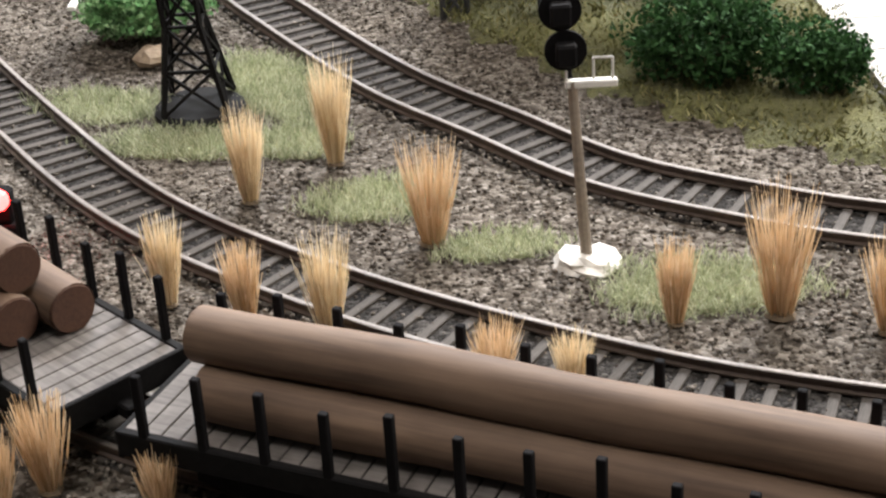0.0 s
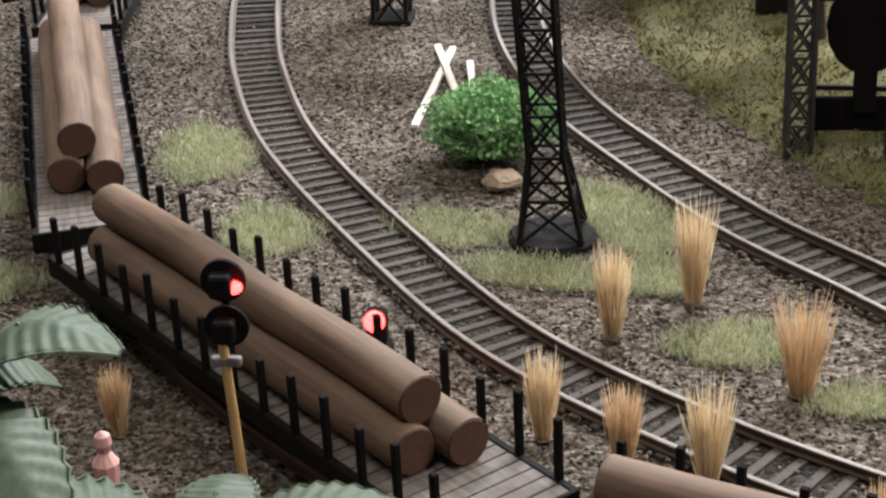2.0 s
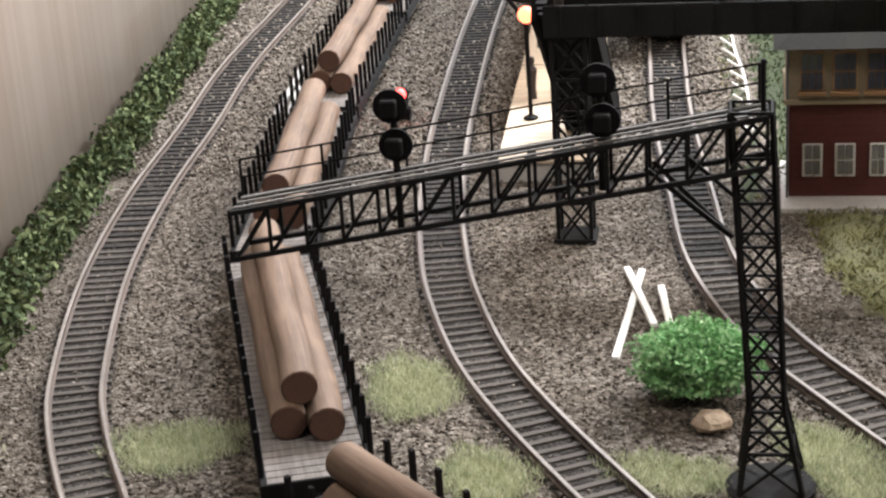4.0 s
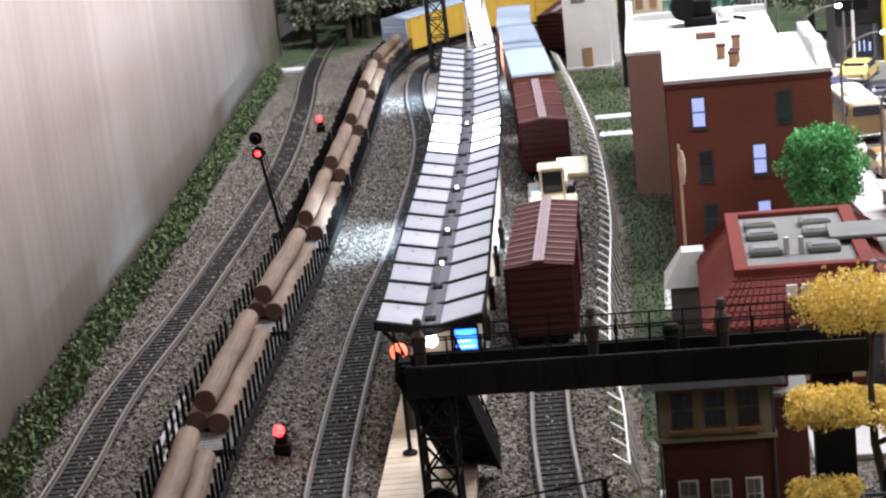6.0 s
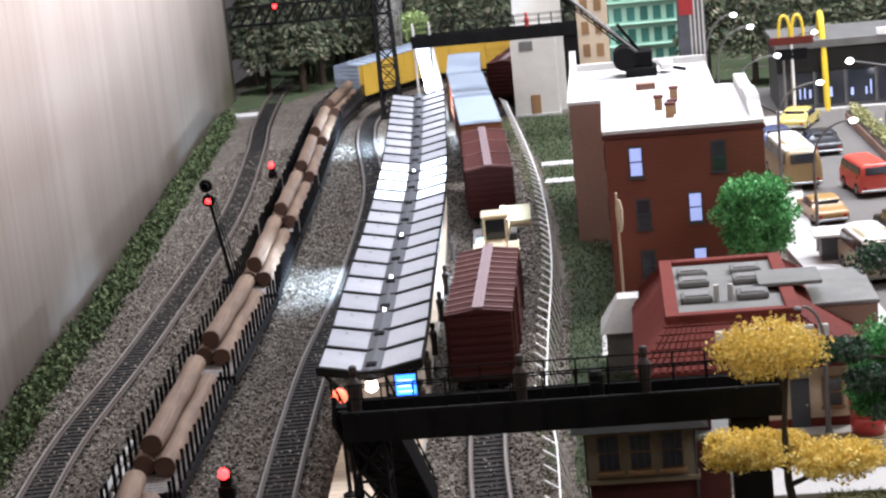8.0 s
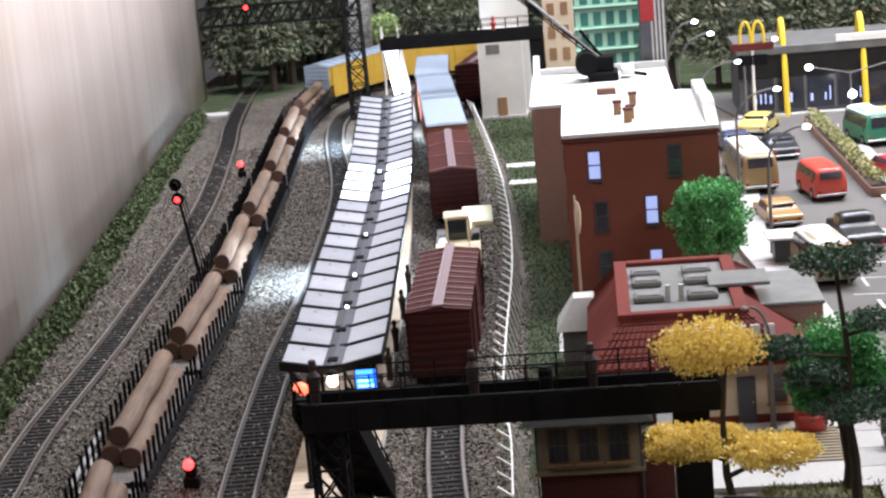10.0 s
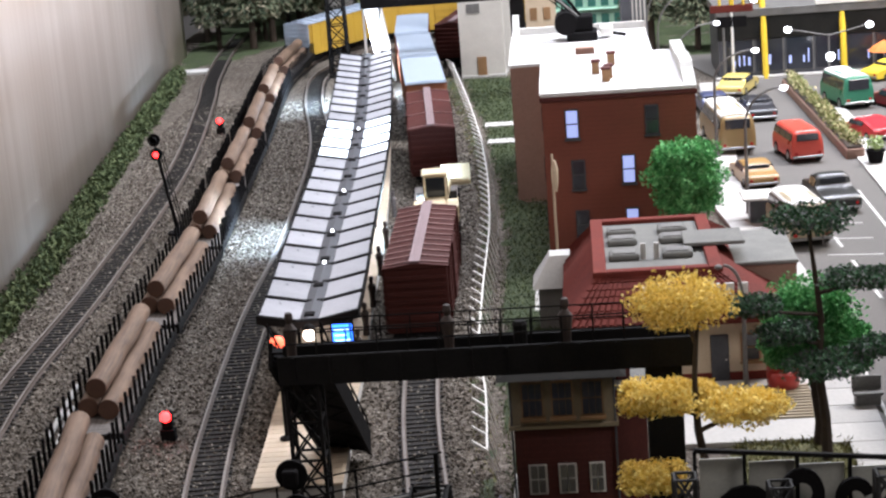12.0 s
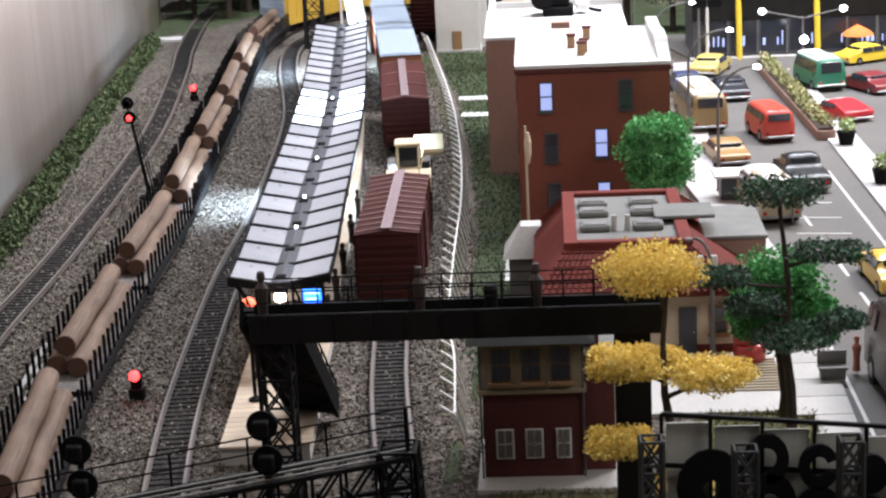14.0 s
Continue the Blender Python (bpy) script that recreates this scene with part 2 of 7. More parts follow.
# ---- mesh helpers, in millimetres ----
class Geo:
    def __init__(self):
        self.v, self.f = [], []

    def put(self, verts, faces):
        n = len(self.v)
        self.v.extend(verts)
        self.f.extend([tuple(i + n for i in face) for face in faces])
        return self

    def box(self, x0, y0, z0, x1, y1, z1, c=0.0):
        """A box, with its edges cut at c."""
        if c <= 0:
            return self.put([(x0, y0, z0), (x1, y0, z0), (x1, y1, z0), (x0, y1, z0), (x0, y0, z1), (x1, y0, z1), (x1, y1, z1), (x0, y1, z1)],
                            [(3, 2, 1, 0), (4, 5, 6, 7), (0, 1, 5, 4), (1, 2, 6, 5), (2, 3, 7, 6), (3, 0, 4, 7)])
        c = min(c, (x1 - x0) / 2.1, (y1 - y0) / 2.1, (z1 - z0) / 2.1)

        def ring(z, i):
            return [(x0 + i, y0 + c, z), (x0 + c, y0 + i, z), (x1 - c, y0 + i, z), (x1 - i, y0 + c, z), (x1 - i, y1 - c, z), (x1 - c, y1 - i, z), (x0 + c, y1 - i, z), (x0 + i, y1 - c, z)]

        v = ring(z0, c) + ring(z0 + c, 0) + ring(z1 - c, 0) + ring(z1, c)
        f = [tuple(range(7, -1, -1)), tuple(range(24, 32))]
        for k in range(3):
            f += [(k * 8 + i, k * 8 + (i + 1) % 8, k * 8 + 8 + (i + 1) % 8, k * 8 + 8 + i) for i in range(8)]
        return self.put(v, f)

    def rod(self, a, b, r0, r1=None, n=8, caps=True):
        """A round bar from a to b."""
        a, b = Vector(a), Vector(b)
        r1 = r0 if r1 is None else r1
        d = (b - a).normalized()
        u = d.orthogonal().normalized()
        w = d.cross(u)
        v = []
        for p, r in ((a, r0), (b, r1)):
            v += [tuple(p + (u * math.cos(2 * math.pi * i / n) + w * math.sin(2 * math.pi * i / n)) * r) for i in range(n)]
        f = [(i, (i + 1) % n, n + (i + 1) % n, n + i) for i in range(n)]
        if caps:
            f += [tuple(range(n - 1, -1, -1)), tuple(range(n, 2 * n))]
        return self.put(v, f)

    def bar(self, a, b, w, h=None):
        """A square bar from a to b."""
        h = w if h is None else h
        a, b = Vector(a), Vector(b)
        d = (b - a).normalized()
        side = d.cross(Vector((0, 0, 1)))
        side = side.normalized() if side.length > 1e-3 else Vector((1, 0, 0))
        up = side.cross(d)
        v = []
        for p in (a, b):
            v += [tuple(p + side * sx * w / 2 + up * sy * h / 2) for sx, sy in ((-1, -1), (1, -1), (1, 1), (-1, 1))]
        return self.put(v, [(0, 1, 2, 3), (7, 6, 5, 4), (0, 4, 5, 1), (1, 5, 6, 2), (2, 6, 7, 3), (3, 7, 4, 0)])

    def lathe(self, profile, n=16, at=(0, 0, 0)):
        """A turned form from (radius, height) pairs."""
        v = [(at[0] + r * math.cos(2 * math.pi * i / n), at[1] + r * math.sin(2 * math.pi * i / n), at[2] + z) for r, z in profile for i in range(n)]
        m = len(profile)
        f = [(k * n + i, k * n + (i + 1) % n, (k + 1) * n + (i + 1) % n, (k + 1) * n + i) for k in range(m - 1) for i in range(n)]
        f += [tuple(range(n - 1, -1, -1)), tuple(range((m - 1) * n, m * n))]
        return self.put(v, f)

    def prism(self, poly, z0, z1, top=None):
        """An upright prism over a polygon (anticlockwise), with another polygon as its top if one is given."""
        n = len(poly)
        v = [(x, y, z0) for x, y in poly] + [(x, y, z1) for x, y in (top or poly)]
        return self.put(v, [tuple(range(n - 1, -1, -1)), tuple(range(n, 2 * n))] + [(i, (i + 1) % n, n + (i + 1) % n, n + i) for i in range(n)])

    def slab_x(self, poly, x0, x1):
        """A prism along x over a polygon of (y, z)."""
        n = len(poly)
        v = [(x0, y, z) for y, z in poly] + [(x1, y, z) for y, z in poly]
        return self.put(v, [tuple(range(n - 1, -1, -1)), tuple(range(n, 2 * n))] + [(i, (i + 1) % n, n + (i + 1) % n, n + i) for i in range(n)])

    def slab_y(self, poly, y0, y1):
        """A prism along y over a polygon of (x, z)."""
        n = len(poly)
        v = [(x, y0, z) for x, z in poly] + [(x, y1, z) for x, z in poly]
        return self.put(v, [tuple(range(n)), tuple(range(2 * n - 1, n - 1, -1))] + [(i, n + i, n + (i + 1) % n, (i + 1) % n) for i in range(n)])

    def ball(self, at, r, rings=6, n=9, squash=1.0, rough=0.0, rnd=None):
        v, f = [], []
        for k in range(1, rings):
            a = math.pi * k / rings
            for i in range(n):
                b = 2 * math.pi * i / n
                q = r * (1 + (rnd.uniform(-rough, rough) if rnd else 0))
                v.append((at[0] + q * math.sin(a) * math.cos(b), at[1] + q * math.sin(a) * math.sin(b), at[2] + q * math.cos(a) * squash))
        top, low = len(v), len(v) + 1
        v += [(at[0], at[1], at[2] + r * squash), (at[0], at[1], at[2] - r * squash)]
        for k in range(rings - 2):
            f += [(k * n + i, (k + 1) * n + i, (k + 1) * n + (i + 1) % n, k * n + (i + 1) % n) for i in range(n)]
        f += [(top, i, (i + 1) % n) for i in range(n)]
        f += [(low, (rings - 2) * n + (i + 1) % n, (rings - 2) * n + i) for i in range(n)]
        return self.put(v, f)

    def tube(self, points, r, n=7):
        """A bent round bar through the points, in one skin."""
        pts = [Vector(p) for p in points]
        base = len(self.v)
        up = None
        for k, p in enumerate(pts):
            d = (pts[min(k + 1, len(pts) - 1)] - pts[max(k - 1, 0)]).normalized()
            up = (d.orthogonal() if up is None else up - d * up.dot(d)).normalized()
            w = d.cross(up)
            self.v += [tuple(p + (up * math.cos(2 * math.pi * i / n) + w * math.sin(2 * math.pi * i / n)) * r) for i in range(n)]
        m = len(pts)
        self.f += [(base + k * n + i, base + k * n + (i + 1) % n, base + (k + 1) * n + (i + 1) % n, base + (k + 1) * n + i) for k in range(m - 1) for i in range(n)]
        self.f += [tuple(base + i for i in range(n - 1, -1, -1)), tuple(base + (m - 1) * n + i for i in range(n))]
        return self

    def moved(self, dx=0, dy=0, dz=0, rz=0.0):
        c, s = math.cos(radians(rz)), math.sin(radians(rz))
        self.v = [(x * c - y * s + dx, x * s + y * c + dy, z + dz) for x, y, z in self.v]
        return self

    def join(self, other):
        return self.put(other.v, other.f)

    def mesh(self, name, material, smooth=False):
        me = bpy.data.meshes.new(name)
        me.from_pydata([(x * MM, y * MM, z * MM) for x, y, z in self.v], [], self.f)
        me.materials.append(material)
        if smooth:
            me.polygons.foreach_set("use_smooth", [True] * len(me.polygons))
        me.update()
        return me


def part(name, geo, material, parent=None, label="", at=None, rz=0.0, smooth=False):
    ob = new(name, geo.mesh(name, material, smooth))
    if parent is not None:
        ob.parent = parent
    if at is not None:
        ob.location = [c * MM for c in at]
    if rz:
        ob.rotation_euler = (0, 0, radians(rz))
    return tagged(ob, label) if label else ob


def piece(name, mesh, parent, at, rz=0.0):
    """One more object on a mesh that alike pieces share."""
    ob = new(name, mesh)
    ob.parent = parent
    ob.location = [c * MM for c in at]
    ob.rotation_euler = (0, 0, radians(rz))
    return ob


def thing(name, label, category, at=(0, 0, 0), rz=0.0, group="", kind=""):
    ob = new(name)
    ob.empty_display_size = 0.01
    ob.location = [c * MM for c in at]
    ob.rotation_euler = (0, 0, radians(rz))
    return tagged(ob, label, category, group, kind)


def solid(name, geo, material, label, category, group="", kind="", at=(0, 0, 0), rz=0.0, smooth=False):
    """A thing of one mesh."""
    return tagged(part(name, geo, material, None, "", at, rz, smooth), label, category, group, kind)


def mm_pose(x, y, z=0, rz=0.0):
    return pose(x * MM, y * MM, z * MM, 0, 0, rz)


def smooth_line(points, step):
    """A smooth curve through the points, in even steps: positions and headings."""
    p = [np.array(q, float) for q in points]
    p = [2 * p[0] - p[1]] + p + [2 * p[-1] - p[-2]]
    dense = []
    for i in range(1, len(p) - 2):
        a, b, c, d = p[i - 1:i + 3]
        for u in np.linspace(0, 1, 24, endpoint=False):
            dense.append(0.5 * (2 * b + (c - a) * u + (2 * a - 5 * b + 4 * c - d) * u * u + (3 * b - a - 3 * c + d) * u ** 3))
    dense.append(p[-2])
    dense = np.array(dense)
    run = np.r_[0, np.cumsum(np.linalg.norm(np.diff(dense, axis=0), axis=1))]
    at = np.arange(0, run[-1], step)
    xy = np.stack([np.interp(at, run, dense[:, k]) for k in (0, 1)], 1)
    head = np.gradient(xy, axis=0)
    head /= np.linalg.norm(head, axis=1)[:, None]
    return xy, head


def sweep(xy, head, profile, offset=0.0):
    """A closed profile of (across, up) drawn along a line."""
    g, n = Geo(), len(profile)
    for (x, y), (hx, hy) in zip(xy, head):
        g.v += [(x + hy * (offset + a), y - hx * (offset + a), z) for a, z in profile]
    m = len(xy)
    g.f += [(k * n + i, k * n + (i + 1) % n, (k + 1) * n + (i + 1) % n, (k + 1) * n + i) for k in range(m - 1) for i in range(n)]
    g.f += [tuple(range(n - 1, -1, -1)), tuple(range((m - 1) * n, m * n))]
    return g


# ---- the room and the layout's board ----
def build_room():
    x0, x1, y0, y1, z0, z1 = -1600, 3200, -1700, 3400, -920, 1420
    solid("floor", Geo().box(x0, y0, z0 - 40, x1, y1, z0), M_FLOOR, "dull brown vinyl floor of the room", "floor", kind="structure")
    solid("ceiling", Geo().box(x0, y0, z1, x1, y1, z1 + 40), M_CEIL, "plain white painted ceiling of the room", "ceiling", kind="structure")
    solid("wall_west", Geo().box(x0 - 60, y0 - 60, z0, x0, y1 + 60, z1), M_ROOMW, "plain beige painted wall of the room", "wall", kind="structure")
    solid("wall_east", Geo().box(x1, y0 - 60, z0, x1 + 60, y1 + 60, z1), M_ROOMW, "plain beige painted wall of the room", "wall", kind="structure")
    solid("wall_south", Geo().box(x0, y0 - 60, z0, x1, y0, z1), M_ROOMW, "plain beige painted wall of the room", "wall", kind="structure")
    solid("wall_north", Geo().box(x0, y1, z0, x1, y1 + 60, z1), M_ROOMW, "plain beige painted wall of the room", "wall", kind="structure")


build_room()

TRACK_WEST = [(-20, 160), (-60, 190), (-94, 222), (-137, 280), (-171, 344), (-194, 390), (-210, 433), (-231, 520), (-244, 612), (-251, 707), (-261, 822), (-266, 1019), (-287, 1373), (-326, 1690), (-350, 1850), (-372, 2050), (-385, 2250)]
TRACK_TRAIN = [(260, 118), (160, 150), (100, 174), (50, 199), (11, 222), (-42, 270), (-74, 306), (-101, 343), (-119, 378), (-142, 440), (-163, 520), (-176, 616), (-187, 722), (-196, 883), (-200, 999), (-220, 1272), (-234, 1456), (-254, 1680), (-262, 1850), (-245, 2000), (-195, 2080), (-120, 2115), (-20, 2120), (120, 2120)]
TRACK_MIDDLE = [(330, 178), (240, 188), (180, 201), (139, 215), (105, 232), (56, 264), (9, 306), (-29, 361), (-71, 435), (-95, 500), (-108, 553), (-118, 611), (-130, 717), (-144, 915), (-150, 1114), (-172, 1426), (-214, 1700), (-225, 1850), (-200, 1960), (-150, 2020), (-60, 2050), (120, 2055)]
TRACK_EAST = [(340, 246), (260, 259), (220, 268), (175, 284), (151, 296), (119, 317), (92, 348), (66, 379), (39, 423), (13, 473), (-6, 535), (-16, 606), (-28, 709), (-34, 787), (-39, 880), (-43, 1050), (-58, 1250), (-82, 1500), (-108, 1720), (-126, 1900), (-115, 1990), (-60, 2010), (40, 2005), (140, 1990)]
RAIL = [(-1.3, 0), (1.3, 0), (1.3, 0.35), (0.4, 0.6), (0.4, 1.6), (0.75, 1.75), (0.75, 2.3), (-0.75, 2.3), (-0.75, 1.75), (-0.4, 1.6), (-0.4, 0.6), (-1.3, 0.35)]
HEAD = [(-0.55, 2.3), (0.55, 2.3), (0.45, 2.42), (-0.45, 2.42)]
TIE = Geo().box(-11.2, -1.15, -1.4, 11.2, 1.15, 0.0, 0.18).mesh("sleeper", M_TIE)
DARK_TIE = Geo().box(-11.2, -1.15, -1.4, 11.2, 1.15, 0.0, 0.18).mesh("sleeper", M_DARKTIE)


def build_track(points, label, near):
    """A curved track: a dark bed, two rails with bright heads, and sleepers; those within near as parts."""
    track = thing("railway_track", label, "track", kind="structure", group="tracks of the layout")
    xy, head = smooth_line(points, 4.0)
    part("track_bed", sweep(xy, head, [(-12, -2.4), (12, -2.4), (10.8, -0.75), (-10.8, -0.75)]), M_BED, track)
    for side in (-8.6, 8.6):
        rail = part("rail", sweep(xy, head, RAIL, side), M_RAIL, track)
        part("rail_head", sweep(xy, head, HEAD, side), M_RAILTOP, rail, "bright worn running surface")
    xy, head = smooth_line(points, 6.1)
    rest, rnd = Geo(), random.Random(len(points))
    for (x, y), (hx, hy) in zip(xy, head):
        turn = math.degrees(math.atan2(hy, hx)) - 90 + rnd.uniform(-1.5, 1.5)
        if near[0] < y < near[1]:
            piece("sleeper", DARK_TIE if y > 575 + rnd.uniform(-60, 60) else TIE, track, (x, y, rnd.uniform(-0.12, 0.02)), turn)
        else:
            rest.join(Geo().box(-11.2, -1.15, -1.4, 11.2, 1.15, 0.0).moved(x, y, rnd.uniform(-0.12, 0.02), turn))
    tagged(part("far_sleepers", rest, M_DARKTIE, track), kind="stuff")
    return xy, head


def build_board():
    """The layout's ground: one gently uneven sheet with an edge."""
    xs, ys = np.linspace(-460, 900, 137), np.linspace(20, 2500, 249)
    g = Geo()
    for y in ys:
        for x in xs:
            z = -1.3 + 0.5 * noise.noise(Vector((x / 28, y / 28, 0))) + 0.25 * noise.noise(Vector((x / 7, y / 7, 3)))
            g.v.append((x, y, z))
    n = len(xs)
    g.f += [(j * n + i, j * n + i + 1, (j + 1) * n + i + 1, (j + 1) * n + i) for j in range(len(ys) - 1) for i in range(n - 1)]
    solid("ground", g, M_GROUND, "brown and grey crushed stone ground of the model layout", "ground", kind="structure", smooth=True)
    solid("table", Geo().box(-462, 18, -40, 902, 2502, -4, 2), M_TIE, "dark wooden table board under the model layout", "table", kind="structure")


def build_backdrop_wall():
    line = [(-246, 300), (-272, 500), (-295, 700), (-316, 900), (-331, 1100), (-362, 1400), (-401, 1800), (-428, 2110)]
    xy, head = smooth_line(line, 30)
    solid("wall_backdrop", sweep(xy, head, [(-8, -4), (0, -4), (0, 420), (-8, 420)]), M_WALL, "tall pale veneer board standing behind the tracks", "wall", kind="structure", smooth=True)


build_board()
build_backdrop_wall()
build_track(TRACK_WEST, "curving single track with bright rail heads beside a hedge", (200, 900))
TRAIN_LINE = build_track(TRACK_TRAIN, "curving track with dark sleepers that carries the log train", (170, 900))
build_track(TRACK_MIDDLE, "curving track with dark sleepers running past a station platform", (170, 1000))
build_track(TRACK_EAST, "curving track with grey sleepers running under a footbridge", (230, 1000))


from mathutils import kdtree

# ---- loose ground cover near the camera ----
M_TAN = island_tones("dry_grass_fibres", [(0.5, 0.33, 0.17), (0.7, 0.5, 0.3), (0.86, 0.7, 0.49)], translucent=0.25)
M_PALE = island_tones("pale_straw_fibres", [(0.6, 0.45, 0.25), (0.8, 0.65, 0.43), (0.92, 0.82, 0.62)], translucent=0.25)
M_GRASS = island_tones("short_green_fibres", [(0.22, 0.255, 0.14), (0.34, 0.375, 0.225), (0.48, 0.5, 0.345), (0.64, 0.64, 0.49)], translucent=0.2)
M_TURF = paint("thin_green_turf", (0.27, 0.28, 0.15), (0.15, 0.14, 0.08), rough=0.95, grain=1800, blotch=120, bump=0.8)
M_MOSS = paint("mossy_ground", (0.17, 0.165, 0.065), (0.055, 0.056, 0.025), rough=0.95, grain=700, blotch=45, bump=1.0, depth=0.001, spread=0.22)
M_LAWN = paint("dark_lawn_flock", (0.06, 0.082, 0.032), (0.022, 0.032, 0.014), rough=0.95, grain=900, blotch=40, bump=1.0, depth=0.0008)
M_BRIGHT = island_tones("bright_green_foam_leaves", [(0.09, 0.21, 0.08), (0.2, 0.41, 0.17), (0.4, 0.6, 0.33)], translucent=0.15)
M_DARKLEAF = island_tones("dark_green_leaves", [(0.012, 0.03, 0.01), (0.025, 0.07, 0.02), (0.05, 0.12, 0.04)], translucent=0.15)
M_HEDGE = island_tones("hedge_foam_leaves", [(0.025, 0.04, 0.018), (0.065, 0.09, 0.04), (0.14, 0.17, 0.08)])
M_ROCK = paint("tan_rock", (0.4, 0.31, 0.22), (0.2, 0.15, 0.11), rough=0.9, grain=500, bump=0.6)
M_LEAF = streaked("green_fabric_leaf", (0.02, 0.042, 0.025), (0.07, 0.105, 0.066), fine=(500, 500, 500), wide=(40, 40, 40), rough=0.58, spec=0.4)
M_LEAFRIM = paint("pale_green_leaf_rim", (0.11, 0.155, 0.1), (0.07, 0.1, 0.065), rough=0.6)
M_STEM = paint("brown_stem", (0.14, 0.1, 0.06), rough=0.8)
M_YELLOWPOLE = paint("varnished_yellow_wood", (0.55, 0.37, 0.16), (0.38, 0.24, 0.1), rough=0.5)
M_GREYPOLE = paint("weathered_grey_brown_pole", (0.3, 0.25, 0.2), (0.17, 0.14, 0.115), rough=0.7)
M_RED = glow("red_signal_light", (1.0, 0.022, 0.02), 11.0)
M_PLASTER = paint("white_plaster", (0.75, 0.72, 0.68), (0.45, 0.42, 0.38), rough=0.9, grain=400, bump=0.8)
M_PINK = paint("pink_painted_figure", (0.75, 0.42, 0.4), rough=0.6)


def quads(name, verts, material, count):
    """A mesh of loose four-cornered blades from an array of corners."""
    me = bpy.data.meshes.new(name)
    v = np.ascontiguousarray(verts.reshape(-1, 3) * MM, dtype=np.float32)
    me.vertices.add(len(v))
    me.vertices.foreach_set("co", v.ravel())
    me.loops.add(len(v))
    me.loops.foreach_set("vertex_index", np.arange(len(v), dtype=np.int32))
    me.polygons.add(len(v) // count)
    me.polygons.foreach_set("loop_start", np.arange(0, len(v), count, dtype=np.int32))
    me.polygons.foreach_set("loop_total", np.full(len(v) // count, count, dtype=np.int32))
    me.materials.append(material)
    me.update(calc_edges=True)
    return me


def blades(base, tip, width):
    """Thin tapered blades from arrays of feet and tips."""
    d = tip - base
    side = np.cross(d, np.random.normal(size=d.shape))
    side /= np.linalg.norm(side, axis=1)[:, None] + 1e-9
    w = width[:, None]
    return np.stack([base - side * w, base + side * w, tip + side * w * 0.35, tip - side * w * 0.35], 1)


def leaf_cloud(centre, radii, n, size, shell=0.55, flat_under=0.0):
    """Small leaves facing every way, filling an uneven ellipsoid with gaps."""
    d = np.random.normal(size=(n, 3))
    d /= np.linalg.norm(d, axis=1)[:, None]
    lump = 1 + 0.16 * np.sin(d[:, 0] * 7 + centre[0]) * np.cos(d[:, 1] * 6 + centre[1]) + 0.1 * np.sin(d[:, 2] * 9 + centre[2])
    r = (shell + (1 - shell) * np.random.rand(n) ** 0.6) * lump
    p = np.array(centre) + d * r[:, None] * np.array(radii)
    if flat_under:
        p[:, 2] = np.maximum(p[:, 2], centre[2] - radii[2] * flat_under)
    a, b = np.random.normal(size=(2, n, 3))
    a += d * 0.3
    a /= np.linalg.norm(a, axis=1)[:, None]
    b = np.cross(a, b)
    b /= np.linalg.norm(b, axis=1)[:, None]
    s = size * (0.6 + 0.8 * np.random.rand(n))[:, None]
    return np.stack([p - a * s, p - b * s * 0.6, p + a * s, p + b * s * 0.6], 1)


def track_distance(p, lines):
    """How far each place lies from the nearest track."""
    points = np.concatenate(lines)
    tree = kdtree.KDTree(len(points))
    for i, q in enumerate(points):
        tree.insert((q[0], q[1], 0), i)
    tree.balance()
    return np.array([tree.find((x, y, 0))[2] for x, y in p])


def stones_mesh(p, r, z, material):
    """Loose stones: crooked eight-sided chips."""
    n = len(p)
    corner = np.array([(1, 0, 0), (0, 1, 0), (-1, 0, 0), (0, -1, 0), (0, 0, 1), (0, 0, -1)], float)
    v = corner[None] * (0.65 + 0.7 * np.random.rand(n, 6, 1)) + np.random.uniform(-0.25, 0.25, (n, 6, 3))
    q = np.random.rand(n) * 6.283
    c, s = np.cos(q)[:, None], np.sin(q)[:, None]
    v = np.stack([v[..., 0] * c - v[..., 1] * s, v[..., 0] * s + v[..., 1] * c, v[..., 2] * 0.75], -1) * r[:, None, None]
    v += np.concatenate([p, z[:, None]], 1)[:, None]
    tri = np.array([(0, 1, 4), (1, 2, 4), (2, 3, 4), (3, 0, 4), (1, 0, 5), (2, 1, 5), (3, 2, 5), (0, 3, 5)])
    idx = (np.arange(n)[:, None, None] * 6 + tri[None]).reshape(-1).astype(np.int32)
    me = bpy.data.meshes.new("stones")
    me.vertices.add(n * 6)
    me.vertices.foreach_set("co", (v.reshape(-1) * MM).astype(np.float32))
    me.loops.add(len(idx))
    me.loops.foreach_set("vertex_index", idx)
    me.polygons.add(len(idx) // 3)
    me.polygons.foreach_set("loop_start", np.arange(0, len(idx), 3, dtype=np.int32))
    me.polygons.foreach_set("loop_total", np.full(len(idx) // 3, 3, dtype=np.int32))
    me.materials.append(material)
    me.update(calc_edges=True)
    return me


LINES = [smooth_line(t, 3.0)[0] for t in (TRACK_WEST, TRACK_TRAIN, TRACK_MIDDLE, TRACK_EAST)]


